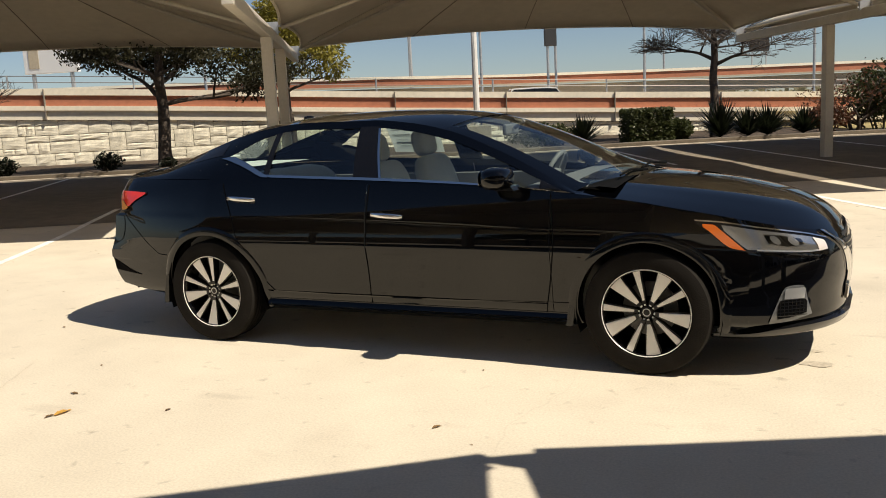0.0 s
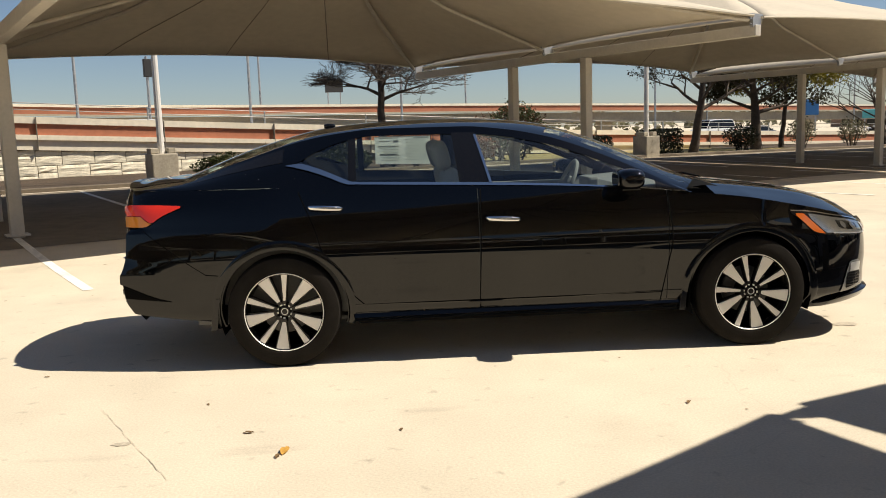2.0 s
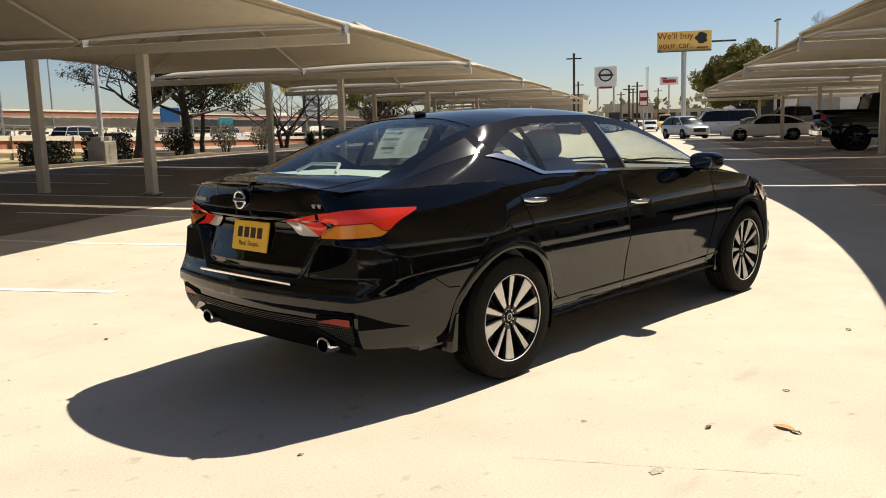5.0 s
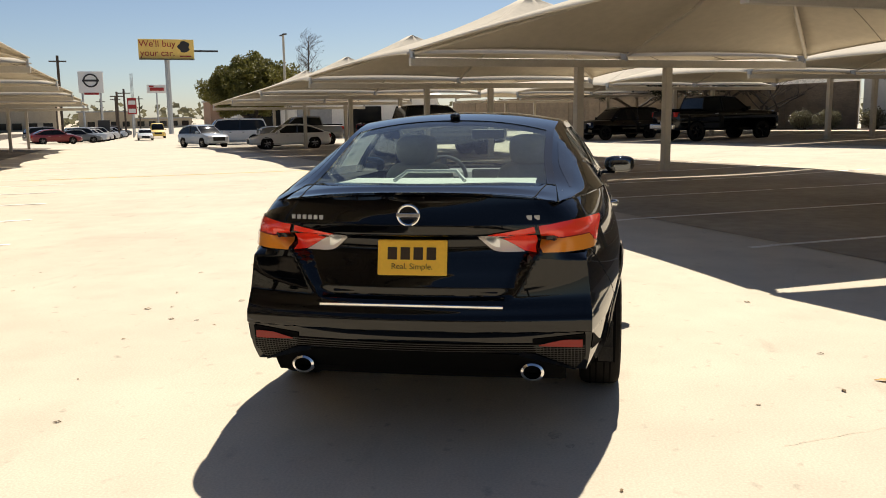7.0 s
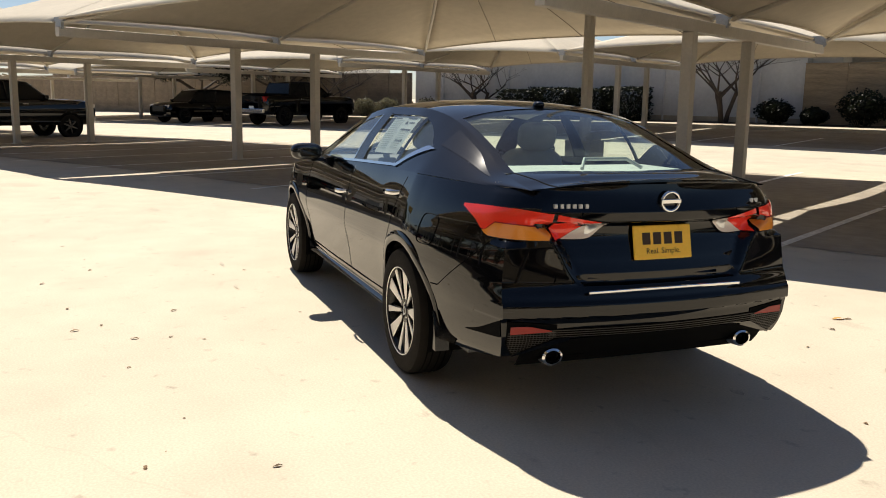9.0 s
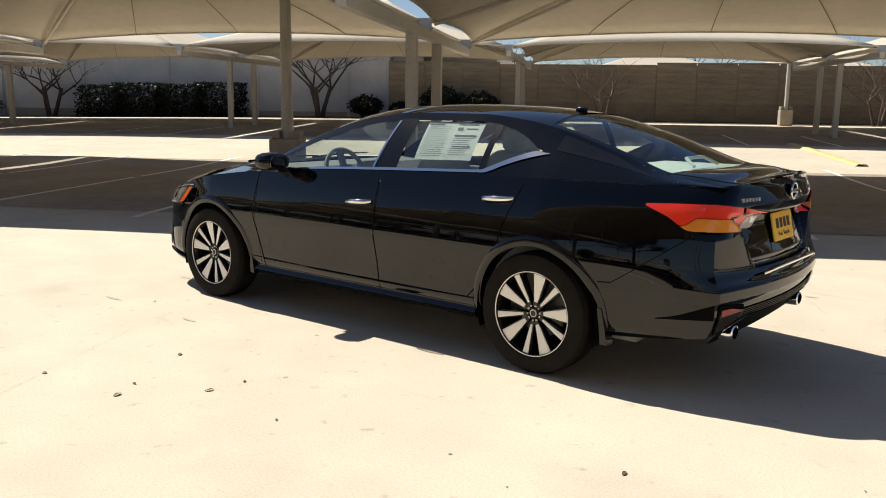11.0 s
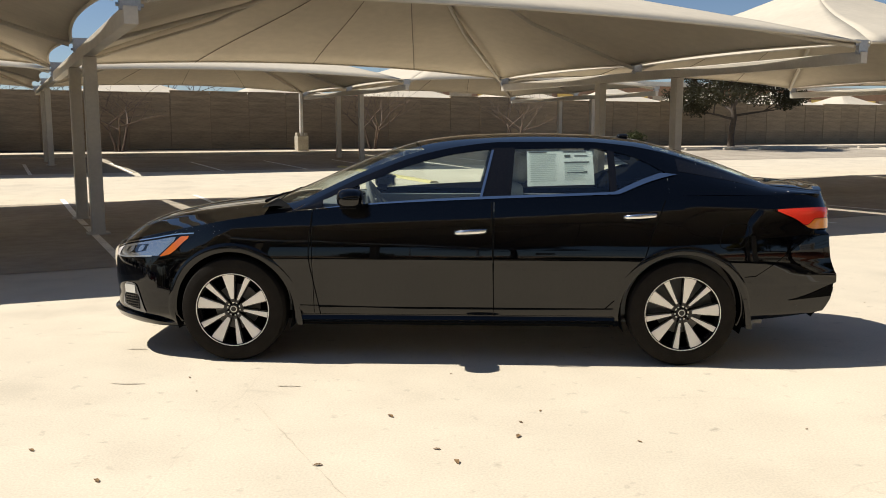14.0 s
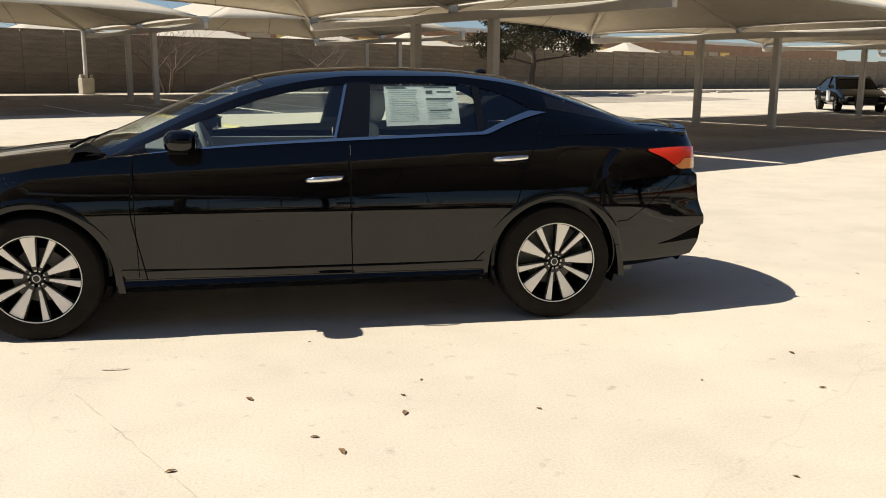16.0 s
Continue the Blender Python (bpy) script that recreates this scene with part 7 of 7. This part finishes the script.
part("rear_valance", Shape().prism([(-1.9, 0.27), (-1.9, 0.36), (-2.34, 0.37), (-2.34, 0.31)], "y", -0.56, 0.56), M_DARK, CAR)
fuel = []
for i in range(41):
    a = 2 * math.pi * i / 40
    c, b = (math.copysign(abs(t) ** 0.5, t) for t in (math.cos(a), math.sin(a)))
    z = 0.815 + 0.075 * b
    fuel.append(car_point(("r", side_q(-1.72 + 0.085 * c - 0.02 * b, z)), z, 1, 0.002))
part("fuel_flap_gap", Shape().tube(fuel, 0.002, 4, cap=False), M_DARK, CAR)


# --- wheels ---
def road_wheel(m, turn):
    """Alloy wheel in its tyre, outer face towards +y of the pose."""
    w = part("wheel", Shape().lathe([(0.036, 0.005), (0.040, 0.055), (0.030, 0.066), (0.0005, 0.068)], 20), M_ALLOYBLK, CAR, "alloy wheel with machined spokes", smooth=True, m=m)
    prof = [(0.225, -0.10), (0.262, -0.106), (0.300, -0.104), (0.322, -0.095), (0.333, -0.070), (0.335, 0.0), (0.333, 0.070), (0.322, 0.095), (0.300, 0.102), (0.270, 0.105), (0.243, 0.103), (0.232, 0.092)]
    ty = Shape().lathe(prof, 64)
    part("tyre", ty, M_TYRE, w, "black rubber tyre", smooth=True, auto=40)
    for h in (-0.05, -0.02, 0.02, 0.05):
        part("tread_groove", Shape().lathe([(0.3362, h - 0.004), (0.3362, h + 0.004)], 48), M_DARK, w)
    part("barrel", Shape().lathe([(0.233, 0.094), (0.222, 0.080), (0.214, 0.02), (0.212, -0.10)], 48), M_ALLOYBLK, w, smooth=True)
    part("rim_edge", Shape().lathe([(0.2345, 0.088), (0.236, 0.098), (0.232, 0.1005), (0.2255, 0.097), (0.224, 0.088)], 64), M_ALLOYBLK, w, "gloss black rim edge", smooth=True, auto=50)
    part("rim_ring", Shape().lathe([(0.2285, 0.0985), (0.231, 0.1015), (0.2335, 0.1015), (0.2345, 0.0985)], 64), M_ALLOY, w, "thin machined rim edge", smooth=True)
    part("brake_disc", Shape().lathe([(0.07, -0.02), (0.145, -0.02), (0.145, -0.04)], 40), M_BRAKE, w, "grey brake disc", smooth=True)
    part("back_plate", Shape().lathe([(0.0005, -0.06), (0.213, -0.06)], 32), M_DARK, w)
    for i in range(10):
        wide = i % 2 == 0
        a = 72 * (i // 2) - (0 if wide else 30) + turn
        wi, wo = (0.0060, 0.039) if wide else (0.0045, 0.0185)
        sk = 0.006 if wide else -0.006
        core = Shape().prism([(-wi - 0.006, 0.045), (wi + 0.006, 0.045), (wo + 0.006 + sk, 0.226), (-wo - 0.006 + sk, 0.226)], "y", 0.030, 0.071)
        part("spoke_core", core, M_ALLOYBLK, w, m=pose(0, 0, 0, 0, a, 0))
        rows = []
        for k in range(6):
            r = 0.036 + 0.189 * k / 5
            hw = wi + (wo - wi) * k / 5
            off = sk * k / 5
            y = 0.066 + 0.024 * (k / 5) ** 0.8
            rows.append([(-hw + off, y - 0.004, r), (-hw * 0.88 + off, y, r), (hw * 0.88 + off, y, r), (hw + off, y - 0.004, r)])
        part("spoke_face", Shape().grid(rows), M_ALLOY, w, "machined bright spoke face", smooth=True, auto=25, m=pose(0, 0, 0, 0, a, 0))
    for i in range(5):
        a = math.radians(72 * i + 18 + turn)
        part("wheel_nut", Shape().lathe([(0.008, 0.055), (0.008, 0.064), (0.0005, 0.065)], 8, pose(0.055 * math.cos(a), 0, 0.055 * math.sin(a))), M_DARK, w)
    part("centre_cap", Shape().lathe([(0.029, 0.066), (0.027, 0.071), (0.0005, 0.072)], 24), M_ALLOYBLK, w, "dark centre cap with a bright ring", smooth=True)
    part("cap_ring", Shape().tube([(0.019 * math.cos(b), 0.072, 0.019 * math.sin(b)) for b in [2 * math.pi * i / 20 for i in range(21)]], 0.0025, 5, cap=False), M_ALLOY, w)
    return w


for i, (wx, sy, turn) in enumerate(((AX, 1, 5), (-AX, 1, 59), (AX, -1, 44), (-AX, -1, 29))):
    road_wheel(pose(wx, sy * 0.812, HUB_Z, 0, 0, 0 if sy > 0 else 180), turn)

# beads of water and dust on the rear glass and shoulders
bead = Shape()
brnd = random.Random(5)
for i in range(260):
    sd = 1 if i % 2 else -1
    k = brnd.random() ** 1.6
    if i % 9 == 0:
        p = Vector(rear_at(sd * 0.5, 1.0))
        x = -1.5 - 0.75 * brnd.random()
        p = side_at(max(-2.1, x), 0.1 + 0.85 * brnd.random(), sd, 0.001)
    else:
        t = sd * (0.88 - 0.5 * k)
        p = Vector(roof_at(bl_base(t) + (bl_top(t) - bl_base(t)) * (0.05 + 0.85 * brnd.random()), t, 0.001))
    if i % 4 == 0:
        k = brnd.random()
        p = car_point(("f", 0.05 + 0.55 * k), 0.80 + 0.10 * brnd.random() * (1 - k), 1, 0.0005) if i % 8 else Vector((1.25 + 0.85 * k, 0.45 + 0.32 * brnd.random() * (1 - 0.4 * k), 0))
        if p.z == 0:
            p.z = hood_mid(p.x) - 0.012 - 0.03 * (p.y / 0.8) ** 2.4
    r = 0.0008 + 0.0014 * brnd.random()
    bead.add([(p.x + r, p.y, p.z), (p.x, p.y + r, p.z), (p.x - r, p.y, p.z), (p.x, p.y - r, p.z), (p.x, p.y, p.z + r)], [(0, 1, 4), (1, 2, 4), (2, 3, 4), (3, 0, 4)])
part("water_spots", bead, M_BEAD, CAR, "dried pale water spots", smooth=True)

# ---- other vehicles in the car park ----
def vehicle(kind, m, paint, label, category="car"):
    """A parked vehicle, nose towards +x: lofted body, cabin with glass, lamps, four wheels."""
    L, W, H, belt, wr, fx, rx = {"sedan": (4.8, 1.82, 1.45, 0.92, 0.33, 1.42, -1.38), "suv": (4.7, 1.88, 1.72, 1.02, 0.36, 1.38, -1.36), "hatch": (4.2, 1.78, 1.55, 0.95, 0.33, 1.3, -1.25),
                                 "pickup": (5.9, 2.02, 2.02, 1.36, 0.42, 1.85, -1.80), "van": (5.5, 1.98, 2.05, 1.12, 0.36, 1.65, -1.6)}[kind]
    top = {"sedan": [(0.95, belt + 0.03), (0.25, H - 0.03), (-0.45, H), (-1.15, H - 0.08), (-1.95, belt + 0.12)],
           "suv": [(1.0, belt + 0.05), (0.35, H - 0.06), (-0.5, H), (-1.9, H - 0.06), (-2.25, belt + 0.1)],
           "hatch": [(1.05, belt + 0.05), (0.3, H - 0.04), (-0.4, H), (-1.4, H - 0.10), (-1.95, belt + 0.1)],
           "pickup": [(1.15, belt + 0.04), (0.45, H - 0.06), (-0.2, H), (-1.25, H - 0.03), (-1.42, belt + 0.04)],
           "van": [(1.75, belt + 0.05), (1.15, H - 0.08), (0.2, H), (-2.4, H - 0.03), (-2.7, belt + 0.1)]}[kind]
    hood = {"sedan": 0.74, "suv": 0.98, "hatch": 0.88, "pickup": 1.30, "van": 0.98}[kind]
    t = thing({"pickup": "pickup_truck", "van": "van"}.get(kind, "parked_car"), label, category, "parked vehicles", m)
    h2 = L / 2
    bt = curve1([(-h2, belt - 0.02 if kind != "sedan" else belt + 0.05), (-h2 * 0.4, belt), (top[0][0], belt), (top[0][0] + 0.25, belt - 0.01), (h2 - 0.5, hood + 0.02), (h2, hood - 0.12)])
    rows = []
    for i in range(33):
        x = -h2 + L * i / 32
        e = max(0.0, 1 - abs(x / h2) ** 7) ** (1 / 4)
        w = W / 2 * (0.80 + 0.20 * e)
        zt, zb = bt(x) - 0.05 * (1 - e), 0.26 + 0.10 * (1 - e)
        if kind == "pickup":
            zb += 0.2
        prof = [(w * 0.9, zb), (w, zb + 0.12), (w * 0.985, zb + (zt - zb) * 0.45), (w, zb + (zt - zb) * 0.68), (w * 0.93, zt - 0.01), (w * 0.86, zt + 0.02), (0, zt + 0.05)]
        full = [(x, y, z) for y, z in prof] + [(x, -y, z) for y, z in prof[-2::-1]]
        rows.append(full)
    s = Shape().grid(rows, closed=True)
    s.f.append(tuple(range(13)))
    s.f.append(tuple(range(32 * 13, 33 * 13))[::-1])
    body = part("body", s, paint, t, smooth=True, auto=35)
    # cabin: glass house with a painted roof and pillars
    yb, yr = W / 2 * 0.88, W / 2 * 0.72
    f = curve1([(x, z) for x, z in top[::-1]])
    xs = [top[-1][0] + (top[0][0] - top[-1][0]) * i / 20 for i in range(21)]
    g = []
    for x in xs:
        k = min(1, (f(x) - belt) / (H - belt))
        y = yb + (yr - yb) * k
        g.append([(x, yb, belt - 0.03), (x, y, f(x) - 0.05 * k), (x, y * 0.86, f(x)), (x, -y * 0.86, f(x)), (x, -y, f(x) - 0.05 * k), (x, -yb, belt - 0.03)])
    part("window_glass", Shape().grid(g), M_DARKWIN, t, "dark reflecting glass", smooth=True, auto=30)
    g2 = [[(p[0], p[1] * 1.012, p[2] + dz) for p, dz in zip((r[1], r[1], r[2], r[3], r[4], r[4]), (-0.07, 0.01, 0.014, 0.014, 0.01, -0.07))] for r in g if r[2][2] > H - 0.16]
    if len(g2) > 1:
        part("roof", Shape().grid(g2), paint, t, smooth=True, auto=30)
    for sy in (1, -1):
        for a, b in ((0, 1), (1, 2), (2, 3), (3, 4)):
            pa, pb = top[a], top[b]
            def at(p):
                k = min(1, max(0.0, (p[1] - belt) / (H - belt)))
                return (p[0], sy * (yb + (yr - yb) * k) * 1.005, p[1] - 0.03 * k)
            part("pillar", Shape().tube([at(pa), at(pb)], 0.035, 5), paint, t)
        xm = (top[1][0] + top[3][0]) / 2 + 0.1
        part("pillar", Shape().tube([(xm, sy * yb, belt), (xm - 0.05, sy * yr * 1.01, f(xm) - 0.05)], 0.04, 5), M_GLOSSBLK, t)
        part("side_mirror", Shape().box(top[0][0] - 0.25, min(sy * W / 2 * 0.95, sy * (W / 2 + 0.16)), belt + 0.02, top[0][0] - 0.12, max(sy * W / 2 * 0.95, sy * (W / 2 + 0.16)), belt + 0.17, bev=0.03), paint, t)
        part("head_lamp", Shape().box(h2 - 0.38, min(sy * W * 0.28, sy * W * 0.44), hood - 0.22, h2 - 0.05, max(sy * W * 0.28, sy * W * 0.44), hood - 0.08, bev=0.03), M_CLEARL, t)
        part("tail_lamp", Shape().box(-h2 + 0.02, min(sy * W * 0.34, sy * W * 0.455), belt - 0.28, -h2 + 0.30, max(sy * W * 0.34, sy * W * 0.455), belt - 0.06, bev=0.02), M_REDLENS, t)
        for dx in (0.25, -0.75):
            part("door_handle", Shape().box(dx - 0.1, min(sy * W * 0.49, sy * W * 0.512), belt - 0.16, dx + 0.1, max(sy * W * 0.49, sy * W * 0.512), belt - 0.13), M_CHROME, t)
        for wx in (fx, rx):
            wh = part("wheel", Shape().lathe([(0.0005, 0.09), (wr * 0.62, 0.075), (wr * 0.66, 0.095)], 24), M_ALLOYBLK, t, smooth=True, auto=30, m=pose(wx, sy * (W / 2 - 0.088), wr, 0, 0, 0 if sy > 0 else 180))
            part("tyre", Shape().lathe([(wr * 0.6, -0.1), (wr * 0.95, -0.11), (wr, -0.07), (wr, 0.07), (wr * 0.95, 0.11), (wr * 0.66, 0.10), (wr * 0.64, 0.08)], 28), M_TYRE, wh, smooth=True, auto=40)
            for q in range(6):
                part("spoke", Shape().box(-0.028, 0.092, 0.03, 0.028, 0.104, wr * 0.63, m=pose(0, 0, 0, 0, 60 * q + 10, 0)), M_ALLOYBLK if paint is M_PAINT else M_BRAKE, wh)
            # flat black disc on the uncut body side, painting in the opening's shade
            part("wheel_well", Shape().lathe([(0.001, 0), (wr * 1.16, 0)], 24, pose(wx, sy * (W / 2 - 0.004), wr + 0.02)), M_DARK, t)
    part("grille", Shape().box(h2 - 0.06, -W * 0.26, hood - 0.42, h2 + 0.005, W * 0.26, hood - 0.14, bev=0.02), M_PLASTIC, t)
    part("number_plate", Shape().box(-h2 - 0.005, -0.16, 0.72, -h2 + 0.03, 0.16, 0.86), M_SIGNW, t)
    if kind == "pickup":
        part("bed", Shape().box(-h2 + 0.10, -W / 2 * 0.80, belt + 0.01, top[-1][0] - 0.02, W / 2 * 0.80, belt + 0.09), M_DARK, t)
        part("rear_bumper", Shape().box(-h2 - 0.10, -W * 0.45, 0.55, -h2 + 0.05, W * 0.45, 0.75, bev=0.03), M_CHROME, t)
    return t


PB = "black pickup truck parked under the canopy"
vehicle("pickup", lotm(27.8, -9.5, 0.0, -90), M_PAINT, PB, "truck")
vehicle("sedan", lotm(46.3, -7.0, 0.0, 90), M_WHITEP, "white four-door sedan parked under the canopy")
vehicle("pickup", lotm(55.5, -9.5, 0.0, 90), M_GREYP, "dark grey pickup truck parked under the canopy", "truck")
vehicle("suv", lotm(36.0, -23.3, 0.0, 90), M_PAINT, "black crossover parked before the boundary wall")
vehicle("pickup", lotm(28.6, -24.0, 0.0, -90), M_PAINT, PB, "truck")
vehicle("hatch", lotm(57.2, -3.0, 0.0, 205), M_BLUEP, "pale blue hatchback facing along the aisle")
vehicle("van", lotm(66.0, -6.0, 0.0, 90), M_WHITEP, "white van parked beyond the canopies", "van")
wd = vehicle("sedan", lotm(-34.6, -12.4, 0.05, 40), M_PAINT, "black sedan with a white door sign standing at the aisle's end")
for sd in (1, -1):
    part("door_sign", Shape().box(-0.05, min(sd * 0.895, sd * 0.92), 0.42, 0.50, max(sd * 0.895, sd * 0.92), 0.84), M_SIGNW, wd, "white square sign on the door")
vehicle("sedan", lotm(88.0, 8.5, 0.0, -70), M_REDP, "maroon sedan parked at the end of the aisle")
vehicle("suv", lotm(94.0, 9.5, 0.0, -70), M_GREYP, "dark crossover parked at the end of the aisle")
rv = random.Random(3)
for i in range(9):
    vehicle(rv.choice(("sedan", "suv", "hatch")), lotm(98 + 5.0 * i, 6.8 - 0.45 * i, 0.0, -80), rv.choice((M_WHITEP, M_GREYP, M_WHITEP, M_BLUEP)), "car in the row parked along the far kerb")
vehicle("van", lotm(125, -2.5, 0.0, 180), M_SIGNY, "orange van far down the aisle", "van")
vehicle("sedan", lotm(112, -0.5, 0.0, 180), M_WHITEP, "white sedan far down the aisle")
for i, (u, v, z, kd, pt) in enumerate(((14, 64, 2.0, "van", M_WHITEP), (46, 60, 1.0, "suv", M_WHITEP), (34, 60, 1.2, "sedan", M_GREYP), (70, 56, 0.6, "van", M_WHITEP), (78, 56, 0.4, "sedan", M_GREYP), (96, 52, -0.1, "pickup", M_WHITEP))):
    vehicle(kd, Matrix.Translation(LOT @ Vector((u, v, z - 1.1))) @ pose(0, 0, 0, 0, 0, 30 + 180 * (i % 2)), pt, "vehicle standing on the highway behind the parapet", "car" if kd in ("sedan", "suv") else "van")

# ---- litter of leaves and bits on the concrete ----
def leaf_mesh(name, L, w, material, seed):
    r = random.Random(seed)
    rows = []
    for i in range(7):
        t = i / 6
        k = math.sin(math.pi * min(0.98, t + 0.02)) ** 0.8 * w
        z = 0.003 + 0.006 * math.sin(math.pi * t) * (0.5 + r.random())
        rows.append([((t - 0.5) * L, -k, z + 0.003 * r.random()), ((t - 0.5) * L, 0, z - 0.002), ((t - 0.5) * L, k, z + 0.004 * r.random())])
    s = Shape().grid(rows)
    return mesh_of(name, s.v, s.f, material, True)


LEAFS = [leaf_mesh("dry_leaf", 0.065, 0.014, M_DRYLEAF, i) for i in range(4)]
GOLD = leaf_mesh("dry_leaf", 0.10, 0.020, M_GOLDLEAF, 9)


def drop_leaf(x, y, scale=1.0, me=None, label="small curled dry brown leaf on the concrete"):
    ob = new("dry_leaf", me or rv.choice(LEAFS))
    uvp = LOT.inverted() @ Vector((x, y, 0))
    ob.matrix_basis = Matrix.Translation((x, y, gz(uvp.x, uvp.y) + 0.001)) @ pose(0, 0, 0, 0, 0, rv.uniform(0, 360)) @ Matrix.Scale(scale, 4)
    return tagged(ob, label, "leaf", "dry leaves")


drop_leaf(-1.256, -2.303, 1.0, GOLD, "golden curled dry leaf on the concrete")
for x, y in ((-0.745, -2.104), (0.669, -1.924), (-0.059, 2.555), (0.036, 2.404), (-0.345, 2.217), (-1.28, -2.364), (1.446, 2.829),
             (-2.269, 2.233), (-2.42, 1.745), (-1.455, -2.046), (0.55, 2.62), (1.9, 2.5), (0.3, 1.95)):
    drop_leaf(x, y, rv.uniform(0.55, 0.85))
for i in range(150):
    u, v = rv.uniform(-9, 14), rv.uniform(-3.0, 6.5)
    p = lot(u, v)
    if abs(p.x) < 2.6 and abs(p.y) < 1.05:
        continue
    drop_leaf(p.x, p.y, rv.uniform(0.2, 0.55))
for i in range(60):
    p = lot(rv.gauss(2.2, 1.6), rv.gauss(4.2, 0.9))
    drop_leaf(p.x, p.y, rv.uniform(0.2, 0.5))

# dark drips and stains on the concrete
def stain(x, y, w, d, seed):
    r = random.Random(seed)
    n = 18
    pts = [(x + w * math.cos(6.283 * i / n) * (0.7 + 0.5 * r.random()), y + d * math.sin(6.283 * i / n) * (0.7 + 0.5 * r.random()), 0.003) for i in range(n)]
    s = Shape().add(pts, [tuple(range(n))])
    return tagged(part("oil_stain", s, M_STAIN), "small dark oil stain soaked into the concrete", "stain", "stains", "structure")


for i, (x, y, w, d) in enumerate(((-2.27, -0.61, 0.05, 0.03), (-2.39, -0.68, 0.03, 0.025), (2.18, -0.24, 0.06, 0.03), (2.22, -0.49, 0.09, 0.05), (2.06, -0.44, 0.05, 0.03),
                                   (-2.02, -2.11, 0.045, 0.025), (1.89, 1.44, 0.10, 0.015), (2.15, 0.65, 0.07, 0.015), (0.94, 1.45, 0.08, 0.012))):
    stain(x, y, w, d, i)


def hairline(a, b, seed, w=0.0032):
    """A fine dark crack or joint in the slab, between two points."""
    r = random.Random(seed)
    a, b = Vector((*a, 0)), Vector((*b, 0))
    d = (b - a).normalized()
    side = Vector((-d.y, d.x, 0))
    rows = []
    for i in range(25):
        p = a + (b - a) * i / 24 + side * r.uniform(-0.006, 0.006)
        k = w * (0.3 + 0.9 * r.random()) / 2
        rows.append([(p.x + side.x * k, p.y + side.y * k, 0.0035), (p.x - side.x * k, p.y - side.y * k, 0.0035)])
    return tagged(part("slab_joint", Shape().grid(rows, flip=True), M_STAIN), "fine dirty hairline joint in the concrete", "joint", "slab joints", "structure")


hairline((1.05, 1.77), (0.35, 3.00), 1, 0.0024)
hairline((-2.27, -1.59), (-1.70, -2.56), 2)
